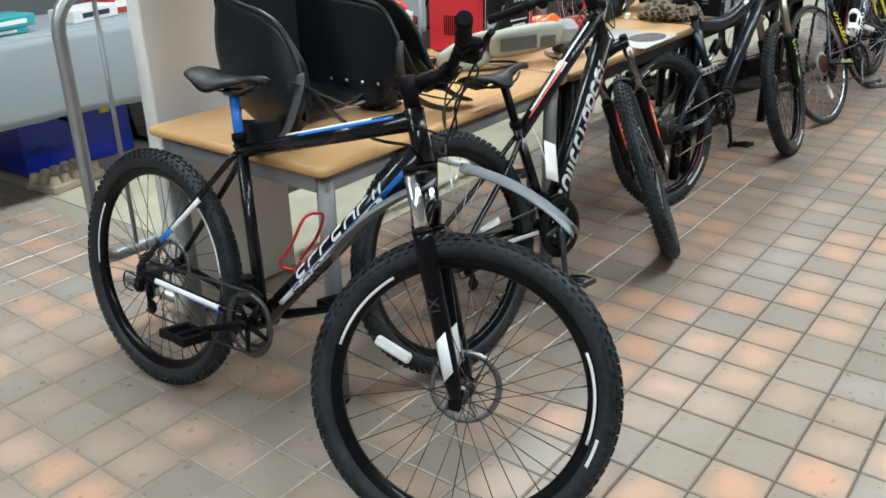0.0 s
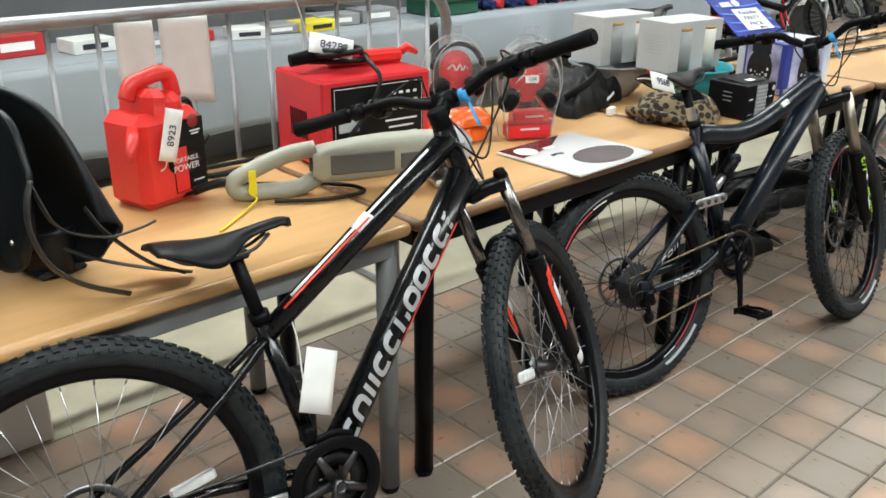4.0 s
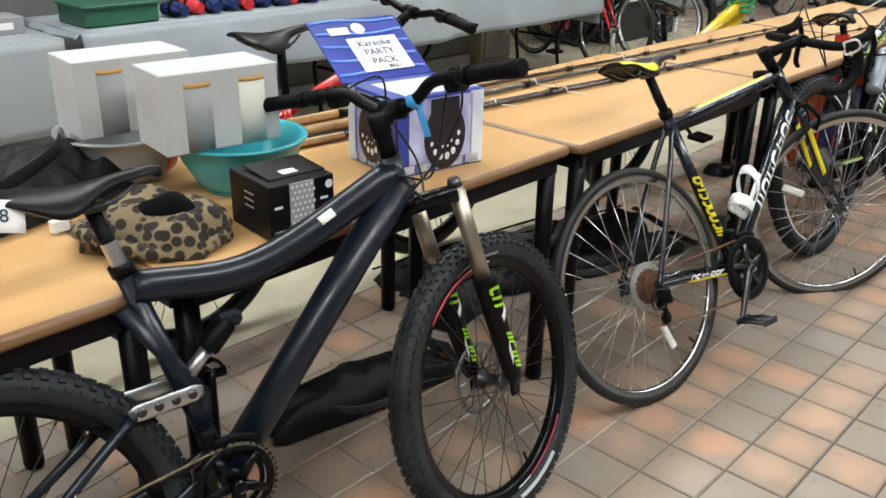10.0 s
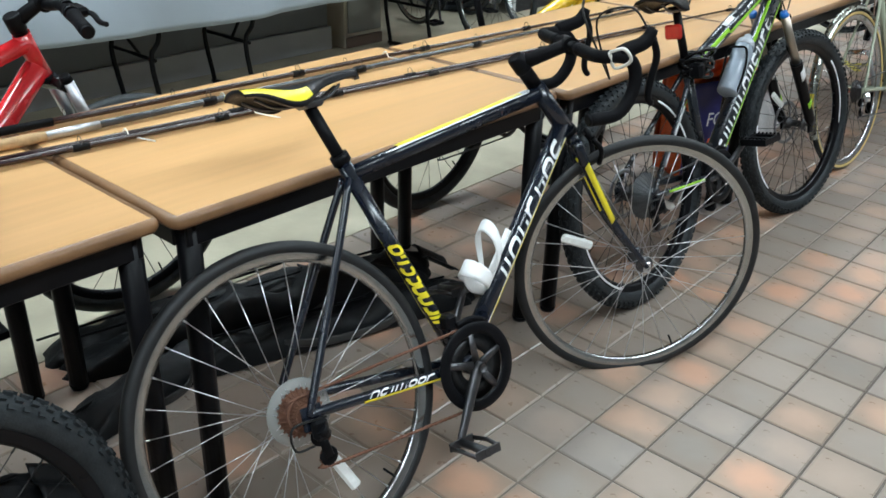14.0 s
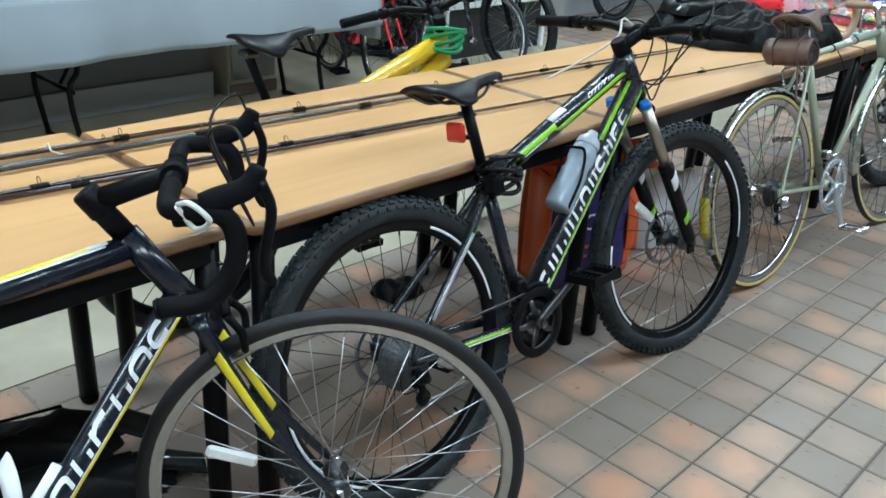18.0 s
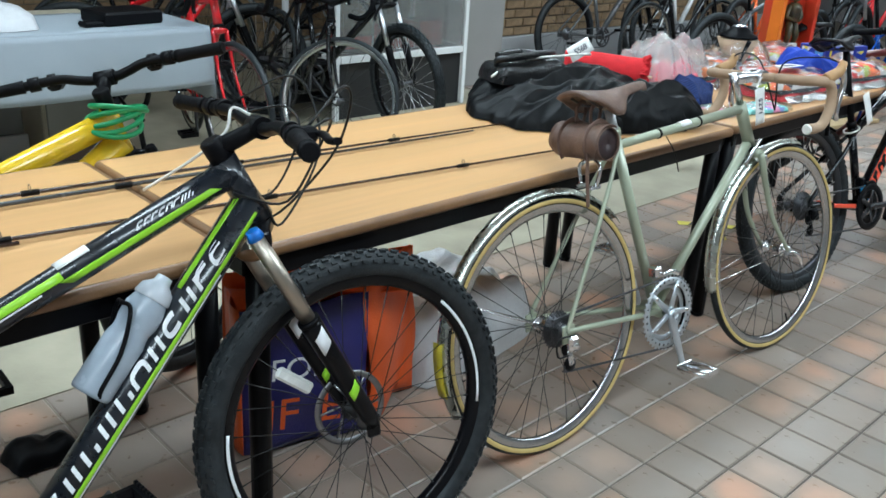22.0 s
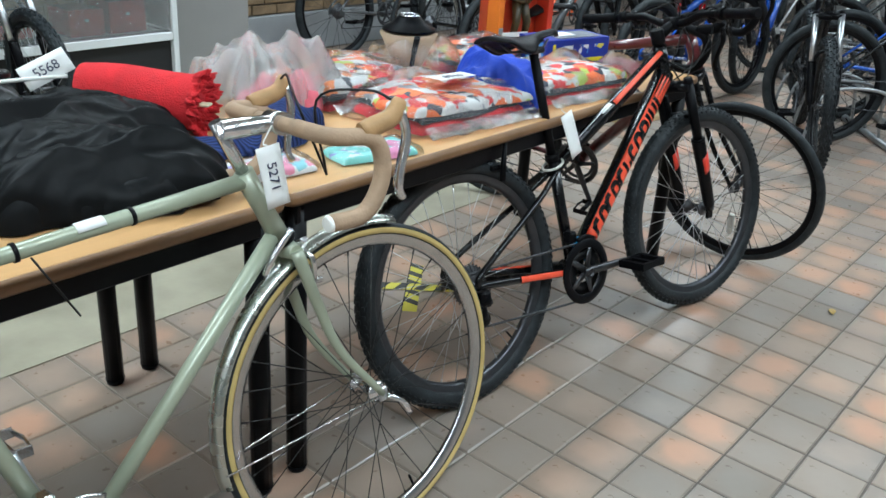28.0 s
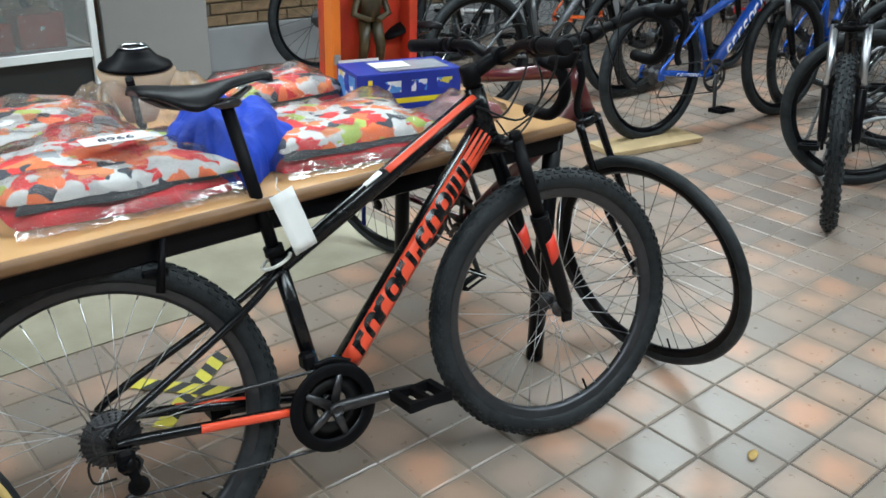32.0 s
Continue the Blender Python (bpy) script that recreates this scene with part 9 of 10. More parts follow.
fgm.lathe([(0.001, -0.026), (0.018, -0.014), (0.021, 0.004), (0.012, 0.024), (0.001, 0.028)], Matrix.Translation((0, -0.012, 0.285)), 14)
part("figure", fgm, surf("black_toy_plastic", (0.02, 0.02, 0.022), 0.4, 0, 0.4, 20, wear=(0.10, 0.08, 0.03)), bx, "plain black toy figure")
sg_ = part("lot_card", Geo().box((-0.06, -0.075, 0.035), (0.125, 0.002, 0.055), Matrix.Rotation(radians(-6), 4, "X")), PAPER, bx, "white card marked 8964")
words("8964", 0.036, DKINK, sg_, sideways((-0.06, -0.0775, 0.037), 84), "written_number")


# ---- under the tables ----
def rod_bag(m, ln, wd, h, seed):
    """A long soft holdall lying down, creased, with a folded end and a strap."""
    e = thing("rod_bag", m, "long black nylon rod bag lying on the floor under the table", "bag", "black bags under the tables")
    part("body", slab(ln, wd, h, seed, 60, 18, 0.10, 0.30, 3.2), BAGNYLON, e)
    part("end_flap", Geo().sheet(lambda u, v: (ln / 2 - 0.03 + 0.10 * u, (v - 0.5) * wd * 0.85, 0.012 + h * 0.55 * (1 - u) + 0.012 * math.sin(v * 9 + seed)), 8, 12, True, 0.004), BAGNYLON, e)
    part("strap", Geo().tube(smooth_path([(-ln * 0.22, -wd * 0.42, h * 0.5), (-ln * 0.08, -wd * 0.62, h * 0.35), (ln * 0.10, -wd * 0.58, h * 0.3), (ln * 0.2, -wd * 0.40, h * 0.5)], 6), 0.014, 8, True, 0.2), STRAP, e)
    part("zip", Geo().tube([(-ln * 0.45, 0.02, h * 0.93), (0, 0.02, h * 0.95), (ln * 0.4, 0.02, h * 0.93)], 0.004, 6), PLASTIC, e)
    return e


BAGNYLON = surf("black_bag_nylon", (0.006, 0.0065, 0.0075), 0.5, 0, 0.3, 14, 0.25, 300, spec=0.22)
rod_bag(pose(5.70, 2.03, 0.004, 0, -5, -20), 1.16, 0.16, 0.14, 1)
rod_bag(pose(5.86, 1.84, 0.002, 0, 0, -17), 0.92, 0.13, 0.085, 2)
rod_bag(pose(5.52, 2.17, 0.002, 0, -9, -24), 0.84, 0.14, 0.12, 3)
rod_bag(pose(5.30, 1.97, 0.002, 0, 0, 10), 0.48, 0.14, 0.06, 4)
rod_bag(pose(4.62, 1.80, 0.002, 0, 0, -8), 0.62, 0.16, 0.10, 5)

cb = thing("carrier_bag", pose(8.0, 1.757, 0.002, 0, 0, -16), "orange and navy woven carrier bag with white lettering", "bag")
NAVYW = surf("navy_woven_plastic", (0.025, 0.025, 0.16), 0.4, 0, 0.15, 14, 0.25, 220)
ORW = surf("orange_woven_plastic", (0.78, 0.12, 0.02), 0.42, 0, 0.12, 14, 0.3, 200)


def bagface(x0, x1, y, z0, z1, bulge, seed):
    o = Vector((seed, 0, 0))
    return lambda u, v: (x0 + (x1 - x0) * u, y - bulge * math.sin(u * math.pi) * math.sin(v * math.pi * 0.9) - 0.02 * noise.noise(Vector((u * 3, v * 3, 0)) + o), z0 + (z1 - z0) * v)


part("front_panel", Geo().sheet(bagface(-0.24, 0.10, -0.10, 0.004, 0.42, 0.03, 3), 14, 14, True, 0.003), NAVYW, cb)
part("side_panel", Geo().sheet(lambda u, v: (0.10 + 0.21 * u + 0.015 * math.sin(v * 5), -0.10 + 0.16 * u - 0.02 * math.sin(u * 6), 0.004 + 0.43 * v + 0.03 * u), 10, 14, True, 0.003), ORW, cb)
part("back_panel", Geo().sheet(lambda u, v: (-0.24 + 0.55 * u, 0.06 + 0.02 * math.sin(u * 5 + v * 3), 0.004 + 0.45 * v), 14, 12, True, 0.003), ORW, cb)
part("left_panel", Geo().sheet(lambda u, v: (-0.24 - 0.01 * math.sin(u * 6), -0.10 + 0.15 * u, 0.004 + 0.42 * v), 8, 10, True, 0.003), ORW, cb)
part("top_fold", Geo().sheet(lambda u, v: (-0.24 + 0.50 * u, -0.09 + 0.14 * v + 0.02 * u, 0.415 + 0.02 * math.sin(v * 3 + u * 5)), 12, 6, True, 0.003), ORW, cb)
words("FOR", 0.085, WHITE_DECAL, cb, sideways((-0.10, -0.150, 0.26), 90, 4), "bag_word", "CENTER")
words("E", 0.13, ORW, cb, sideways((-0.02, -0.150, 0.13), 90, 4), "bag_word")
words("IF", 0.13, ORW, cb, sideways((-0.15, -0.148, 0.13), 90, 4), "bag_word")
wb = thing("plastic_sack", pose(8.60, 1.93, 0.002, 0, 0, 8), "large milky white plastic sack, half full", "bag")
part("sack", crumple(0.68, 0.50, 0.32, 111, 40, 30, 5, 0.15, 0.8), MILKY, wb)
part("packing", crumple(0.54, 0.38, 0.25, 112, 24, 18, 5), surf("white_packing", (0.66, 0.66, 0.67), 0.6, 0, 0.1, 9, 0.2, 60), wb)
e = thing("cable_coil", pose(7.35, 2.05, 0.002), "small heap of black cables on the floor", "cables")
part("coil", crumple(0.18, 0.14, 0.06, 115, 14, 12, 14), PLASTIC, e)

# floor marks
HAZY = surf("yellow_tape", (0.62, 0.55, 0.06), 0.5, 0, 0.15, 20)
HAZK = surf("black_tape", (0.03, 0.03, 0.03), 0.5, 0, 0.15, 20)
for cx, cy, rz, ln in ((10.43, 1.93, 38, 0.36), (10.43, 1.93, -48, 0.36)):
    e = thing("hazard_tape", pose(cx, cy, 0.0008 + (0.0012 if rz < 0 else 0), 0, 0, rz), "yellow and black hazard tape cross on the floor", "tape", "floor tape cross")
    part("strip", Geo().box((0, 0, 0.0005), (ln, 0.05, 0.001)), HAZY, e)
    for k in range(5):
        x = -ln / 2 + 0.04 + k * 0.07
        part("black_bar", Geo().add([(x, -0.025, 0.0014), (x + 0.032, -0.025, 0.0014), (x + 0.062, 0.025, 0.0014), (x + 0.030, 0.025, 0.0014)], [(0, 1, 2, 3)], False), HAZK, e)
e = thing("queue_post", pose(11.85, 0.49, 0.0), "silver domed steel post base on the floor", "post")
part("base", Geo().lathe([(0.15, 0.0), (0.152, 0.010), (0.146, 0.020), (0.10, 0.030), (0.03, 0.036), (0.024, 0.05), (0.001, 0.05)], None, 40), ALLOY, e)
part("pole", Geo().tube([(0, 0, 0.04), (0, 0, 0.95)], 0.023, 20), ALLOY, e)
part("top", Geo().lathe([(0.023, 0.93), (0.03, 0.94), (0.03, 0.985), (0.02, 1.0), (0.001, 1.0)], None, 20), PLASTIC, e)
LEAF = surf("dry_leaf", (0.42, 0.28, 0.08), 0.7, 0, 0.3, 60)
for x, y, rz, sz in ((11.39, 0.80, 20, 0.055), (12.0, 0.62, 60, 0.03), (5.77, 0.72, 10, 0.02), (7.43, 0.97, 40, 0.022), (13.2, 1.25, 70, 0.03)):
    e = thing("litter_scrap", pose(x, y, 0.001, 0, 0, rz), "small scrap of litter on the tiles", "litter", "floor litter")
    part("scrap", Geo().sheet(lambda u, v: ((u - 0.5) * sz, (v - 0.5) * sz * 0.45 * math.sin(0.3 + u * 2.5), 0.002 + 0.004 * math.sin(u * 4 + v)), 6, 4, True, 0.0006), LEAF, e)

# ---- behind the tables ----
GALV = surf("galvanised_tube", (0.36, 0.37, 0.38), 0.42, 0.75, 0.15, 20, 0.06, 200)
CLOTH = surf("grey_table_cloth", (0.265, 0.287, 0.304), 0.85, 0, 0.06, 6, 0.25, 600)
CLOTH2 = surf("pale_blue_grey_cloth", (0.27, 0.30, 0.33), 0.85, 0, 0.06, 6, 0.25, 600)
BRICK = surf("ochre_brick", (0.19, 0.125, 0.068), 0.85, 0, 0.25, 18, 0.4, 90, wear=(0.25, 0.17, 0.095))
MORTAR = surf("brick_mortar", (0.20, 0.18, 0.15), 0.9, 0, 0.15, 18, 0.3, 90)
WHITEM = surf("white_steel_frame", (0.66, 0.67, 0.67), 0.4, 0, 0.05, 8)
DARK = surf("shaded_cabinet_opening", (0.010, 0.010, 0.011), 0.6, 0, 0.2, 8)
BEIGE = surf("beige_cabinet", (0.40, 0.36, 0.28), 0.5, 0, 0.1, 6)
BLUEP = surf("blue_crate_plastic", (0.015, 0.04, 0.50), 0.35, 0, 0.1, 8, 0.03)
EGG = surf("grey_brown_pulp", (0.42, 0.35, 0.26), 0.9, 0, 0.15, 30, 0.4, 200)
BOARDG = surf("grey_display_board", (0.27, 0.26, 0.25), 0.7, 0, 0.06, 6, 0.05, 200)

# crowd barrier
BY = 2.445
cbr = thing("crowd_barrier", pose(0, BY, 0), "galvanised steel crowd barrier with upright bars", "barrier")
bx0, bx1, bz0, bz1 = 1.37, 3.67, 0.26, 1.105
loop = []
for cx, cz, a0 in ((bx1 - 0.12, bz1 - 0.12, 0), (bx0 + 0.12, bz1 - 0.12, 90), (bx0 + 0.05, bz0 + 0.05, 180), (bx1 - 0.05, bz0 + 0.05, 270)):
    rr = 0.12 if cz > 0.6 else 0.05
    loop += [Vector((cx + rr * math.cos(radians(a0 + 18 * k)), 0, cz + rr * math.sin(radians(a0 + 18 * k)))) for k in range(6)]
part("frame", Geo().tube(loop, 0.020, 12, loop=True), GALV, cbr)
for i in range(17):
    x = bx0 + 0.13 * (i + 1)
    if x < bx1 - 0.05:
        part("bar", Geo().tube([(x, 0, bz0), (x, 0, bz1 - 0.01)], 0.0075, 8), GALV, cbr)
for x in (bx0 + 0.25, bx1 - 0.25):
    part("foot", Geo().tube(smooth_path([(x, -0.03, 0.012), (x, 0.0, 0.10), (x, 0, bz0)], 4), 0.016, 10), GALV, cbr)
    part("foot_bar", Geo().tube([(x, -0.06, 0.014), (x, 0.30, 0.014)], 0.014, 10), GALV, cbr)
for x0, x1, z0, z1, sk in ((2.45, 2.555, 0.90, 1.09, 0.0), (2.575, 2.72, 0.87, 1.09, 0.03)):
    e = thing("paper_sheet", pose(0, BY - 0.024, 0), "blank white paper sheet hung on the barrier", "paper", "sheets on the barrier")
    part("sheet", Geo().sheet(lambda u, v: (x0 + (x1 - x0) * u, 0.006 * math.sin(u * 4 + v * 2), z0 + (z1 - z0) * v - sk * u * (1 - v)), 8, 8, True, 0.0006), PAPER, e)
# white board behind the first table
solo("display_board", Geo().box((1.83, 2.36, 0.75), (0.52, 0.065, 1.5), None, 0.004), surf("white_board_face", (0.82, 0.82, 0.79), 0.5, 0, 0.05, 3), "tall plain white panel standing behind the table", "panel")


def trestle(x0, x1, y0, y1, h, cloth, hem, seed, left=0.0, right=0.0):
    e = thing("cloth_table", pose(0, 0, 0), "trestle table under a long grey cloth", "table", "cloth-covered tables")
    part("tabletop", Geo().box(((x0 + x1) / 2, (y0 + y1) / 2, h - 0.02), (x1 - x0 - 0.02, y1 - y0 - 0.02, 0.03), None, 0.004), surf("grey_table_plastic", (0.35, 0.35, 0.34), 0.5), e)
    o = Vector((seed, 0, 0))

    def top(u, v):
        return (x0 + (x1 - x0) * u, y0 + (y1 - y0) * v, h + 0.004 + 0.002 * noise.noise(Vector((u * 20, v * 6, 0)) + o))
    c = part("cloth", Geo().sheet(top, 40, 10, True, 0.002), cloth, e)

    def front(u, v):
        x = x0 + (x1 - x0) * u
        k = noise.noise(Vector((x * 2.2, 0, 0)) + o) + 0.5 * noise.noise(Vector((x * 6, 1, 0)) + o)
        hm = hem + 0.05 * noise.noise(Vector((x * 0.8, 3, 0)) + o)
        return (x, y0 - 0.008 - 0.05 * v * (0.6 + k) - 0.01 * math.sin(v * 3), h + 0.003 - (h - hm) * v)
    part("cloth_front", Geo().sheet(front, int((x1 - x0) * 22), 10, True, 0.002), cloth, e)
    for sx, xx, drop in ((-1, x0, left), (1, x1, right)):
        if drop:
            part("cloth_end", Geo().sheet(lambda u, v: (xx + sx * (0.006 + 0.04 * v * (0.6 + noise.noise(Vector((u * 4, 7, 0)) + o))), y0 + (y1 - y0) * u, h + 0.003 - drop * v), 14, 8, True, 0.002), cloth, e)
    n = max(1, round((x1 - x0) / 1.9))
    for i in range(n):
        a = x0 + (x1 - x0) * i / n
        b = x0 + (x1 - x0) * (i + 1) / n
        for x in (a + 0.28, b - 0.28):
            for yy in (y0 + 0.12, y1 - 0.1):
                part("leg", Geo().tube(smooth_path([(x, yy, h - 0.04), (x + 0.015, yy, 0.42), (x - 0.03, yy + 0.02, 0.30), (x, yy, 0.0)], 4), 0.013, 10), LEGBLK, e)
            part("leg_brace", Geo().tube([(x - 0.02, y0 + 0.12, 0.30), (x - 0.02, y1 - 0.1, 0.30)], 0.010, 8), LEGBLK, e)
            part("foot_bar", Geo().tube([(x, y0 + 0.10, 0.016), (x, y1 - 0.08, 0.016)], 0.014, 8), LEGBLK, e)
            part("leg_strut", Geo().tube([(x, (y0 + y1) / 2, 0.30), (x + (0.25 if x < (a + b) / 2 else -0.25), (y0 + y1) / 2, h - 0.05)], 0.009, 8), LEGBLK, e)
    return e


trestle(0.2, 4.80, 3.82, 4.44, 0.74, CLOTH, 0.36, 3, right=0.38)
trestle(4.90, 8.86, 3.86, 4.46, 0.74, CLOTH2, 0.47, 9, left=0.02, right=0.36)

# dark screen with pale skirting
solo("screen_wall", Geo().box((5.2, 4.60, 0.62), (6.0, 0.06, 1.24), None, 0.004), GREYB, "low dark grey screen behind the cloth tables", "screen", kind="structure")
solo("baseboard", Geo().box((5.2, 4.555, 0.075), (6.02, 0.025, 0.15), None, 0.004), SKIRT, "pale grey skirting along the dark screen", "baseboard", kind="structure")
cab = thing("floor_cabinet", pose(8.43, 4.62, 0), "low beige cabinet with a glass door", "cabinet")
part("body", Geo().box((0, 0, 0.36), (0.34, 0.30, 0.72), None, 0.006), BEIGE, cab)
part("door", Geo().box((0, -0.158, 0.40), (0.30, 0.014, 0.60), None, 0.004), surf("smoked_glass_door", (0.20, 0.20, 0.19), 0.15, 0, 0.1, 5), cab)
part("plinth", Geo().box((0, -0.155, 0.04), (0.33, 0.012, 0.07), None, 0.003), surf("brown_plinth", (0.10, 0.065, 0.045), 0.6), cab)

# far walls
solo("wall_brick_far", Geo().box((11.2, 7.02, CEIL / 2), (7.0, 0.12, CEIL)), MORTAR, "ochre brick wall at the back of the hall", "wall", kind="structure")
solo("wall_brick", Geo().box((14.6, 5.30, CEIL / 2), (5.1, 0.12, CEIL)), MORTAR, "ochre brick wall beside the display cabinet", "wall", kind="structure")
solo("skirting_north", Geo().box((14.62, 5.215, 0.14), (5.06, 0.05, 0.28), None, 0.006), SKIRT, "grey painted plinth under the brick wall", "baseboard", kind="structure")
solo("display_board", Geo().box((11.68, 4.86, 0.95), (0.62, 0.04, 1.9), None, 0.004), BOARDG, "plain warm grey display board", "panel")
solo("door_post", Geo().box((12.03, 5.22, 1.1), (0.07, 0.10, 2.2), None, 0.004), WHITEM, "white painted post beside the brick wall", "post", kind="structure")

# white display cabinet
dc = thing("display_cabinet", pose(10.62, 4.74, 0), "white steel display cabinet with glass sides and red boxes", "cabinet")
cw, cd, chh = 1.12, 0.56, 1.35
for sx in (-1, 1):
    for sy in (-1, 1):
        part("post", Geo().box((sx * cw / 2, sy * cd / 2, chh / 2), (0.035, 0.035, chh), None, 0.004), WHITEM, dc)
for z in (0.385, 0.88, chh):
    for sy in (-1, 1):
        part("rail", Geo().box((0, sy * cd / 2, z), (cw - 0.037, 0.03, 0.045), None, 0.003), WHITEM, dc)
    for sx in (-1, 1):
        part("rail", Geo().box((sx * cw / 2, 0, z), (0.03, cd - 0.037, 0.045), None, 0.003), WHITEM, dc)
    part("shelf", Geo().box((0, 0, z + 0.006), (cw - 0.034, cd - 0.034, 0.012)), WHITEM, dc)
# near-black sheets paint the shade of the open space under the shelf
part("base_panel", Geo().box((0, cd / 2 - 0.03, 0.18), (cw - 0.04, 0.01, 0.36)), DARK, dc)
part("base_side", Geo().box((cw / 2 - 0.01, 0, 0.18), (0.008, cd - 0.04, 0.36)), DARK, dc)
part("base_front", Geo().box((0, -cd / 2 + 0.02, 0.18), (cw - 0.04, 0.008, 0.36)), DARK, dc)
PANE = film("cabinet_glass", (0.8, 0.85, 0.85), 0.04, 0.12)
part("pane", Geo().box((0, -cd / 2, 0.635), (cw - 0.04, 0.005, 0.44)), PANE, dc)
part("pane", Geo().box((cw / 2, 0, 0.635), (0.005, cd - 0.04, 0.44)), PANE, dc)
for x, w_, h_ in ((0.12, 0.20, 0.14), (0.36, 0.22, 0.17), (-0.30, 0.26, 0.10)):
    e = thing("red_case", pose(10.62 + x, 4.70, 0.398), "glossy dark red wooden case on the cabinet shelf", "box", "cases in the cabinet")
    part("case", Geo().box((0, 0, h_ / 2), (w_, 0.22, h_), None, 0.004), surf("dark_red_lacquer", (0.30, 0.025, 0.018), 0.25, 0, 0.15, 10), e)
    part("catch", Geo().box((0, -0.113, h_ * 0.6), (0.02, 0.006, 0.014), None, 0.002), ALLOY, e)
e = thing("black_tray", pose(10.30, 4.62, 0.398), "flat black tray on the cabinet shelf", "tray")
part("tray", Geo().box((0, 0, 0.012), (0.36, 0.20, 0.024), None, 0.004), PLASTIC, e)

# things on the cloth tables
rgb = random.Random(17)
COLS = [("teal_card", (0.04, 0.30, 0.32)), ("white_card", (0.7, 0.7, 0.68)), ("yellow_card", (0.75, 0.62, 0.03)), ("grey_card", (0.25, 0.25, 0.26)), ("red_card", (0.45, 0.03, 0.03)), ("black_card", (0.02, 0.02, 0.022)), ("blue_card", (0.05, 0.08, 0.30))]


def small_box(x, y, z, sx, sy, sz, rz, ci, nm="packet", lab="small printed carton on the cloth"):
    e = thing(nm, pose(x, y, z, 0, 0, rz), lab, "box", "goods on the cloth tables")
    part("carton", Geo().box((0, 0, sz / 2), (sx, sy, sz), None, 0.003), surf(COLS[ci][0], COLS[ci][1], 0.45, 0, 0.12, 12), e)
    part("label", Geo().box((0, -sy / 2 - 0.001, sz / 2), (sx * 0.6, 0.001, sz * 0.4)), PAPER if ci not in (1, 2) else INK, e)


for i, (x, y, ci, sx, sz) in enumerate([(1.95, 4.05, 0, 0.26, 0.03), (2.0, 4.04, 0, 0.24, 0.05), (2.45, 4.1, 1, 0.30, 0.06), (2.1, 4.3, 6, 0.2, 0.05), (2.7, 4.2, 4, 0.25, 0.09), (3.0, 4.1, 1, 0.2, 0.06), (3.25, 4.05, 3, 0.22, 0.05),
                                        (3.5, 4.1, 4, 0.2, 0.05), (3.75, 4.0, 1, 0.18, 0.05), (3.95, 4.05, 3, 0.2, 0.045), (4.15, 4.0, 2, 0.22, 0.05), (4.35, 4.1, 3, 0.26, 0.06), (4.62, 4.1, 3, 0.24, 0.07), (4.5, 4.3, 5, 0.3, 0.06)]):
    small_box(x, y, 0.746 + (0.03 if i == 1 else 0), sx, 0.16, sz, rgb.uniform(-15, 15), ci)
# boots and shoes in dark blue and red
for i in range(9):
    x = 5.45 + i * 0.10
    e = thing("folded_belt", pose(x, 4.02 + 0.03 * (i % 2), 0.747, 0, 0, rgb.uniform(-20, 20)), "small dark %s strapped goods on the cloth" % ("red" if i % 3 == 1 else "navy"), "straps", "strapped goods")
    part("bundle", Geo().tube([(0, -0.07, 0.03), (0, 0.0, 0.04), (0, 0.07, 0.03)], [0.028, 0.036, 0.03], 8), REDC if i % 3 == 1 else NAVYC, e)
    part("strap", Geo().tube([(0.037 * math.cos(a), 0.0, 0.038 + 0.037 * math.sin(a)) for a in [2 * math.pi * k / 12 for k in range(12)]], 0.008, 6, loop=True), BLKCLOTH, e)
e = thing("green_crate", pose(5.15, 4.08, 0.746), "dark green plastic crate on the cloth", "crate")
part("crate", Geo().box((0, 0, 0.045), (0.36, 0.26, 0.09), None, 0.008), surf("dark_green_plastic", (0.02, 0.10, 0.06), 0.4), e)
part("rim", Geo().box((0, 0, 0.088), (0.38, 0.28, 0.014), None, 0.004), surf("dark_green_plastic", (0.02, 0.10, 0.06), 0.4), e)
# cordless tools
for i, (x, y, rz) in enumerate(((6.45, 4.05, 10), (6.68, 4.08, -20), (6.98, 4.02, 40), (6.2, 4.1, 70))):
    e = thing("cordless_tool", pose(x, y, 0.747, 0, 0, rz), "red and black cordless tool on the cloth", "power tool", "cordless tools")
    part("body", Geo().tube([(-0.09, 0, 0.09), (0.0, 0, 0.095), (0.09, 0, 0.09)], [0.026, 0.032, 0.020], 10), RED if i != 1 else PLASTIC, e)
    part("grip", Geo().tube([(-0.03, 0, 0.08), (-0.045, 0, 0.03)], [0.020, 0.022], 8), PLASTIC, e)
    part("battery", Geo().box((-0.045, 0, 0.022), (0.11, 0.07, 0.042), None, 0.008), PLASTIC if i != 1 else RED, e)
e = thing("charger_lead", pose(7.15, 4.05, 0.747), "black lead in a loose coil on the cloth", "cable")
part("lead", Geo().tube(smooth_path([(0.06 * math.cos(a) + 0.01 * a, 0.04 * math.sin(a), 0.006 + 0.001 * a) for a in [k * 0.6 for k in range(24)]], 2), 0.005, 6), CABLE, e)
e = thing("grey_tray", pose(7.35, 4.16, 0.746), "grey plastic tray of oddments on the cloth", "tray")
part("tray", Geo().box((0, 0, 0.03), (0.50, 0.30, 0.06), None, 0.008), surf("mid_grey_plastic", (0.20, 0.21, 0.22), 0.45), e)
part("oddments", crumple(0.44, 0.24, 0.05, 121, 18, 12, 12), PLASTIC, e, "", Matrix.Translation((0, 0, 0.058)))
e = thing("orange_cone", pose(7.72, 4.1, 0.746), "small orange object on the cloth", "tool")
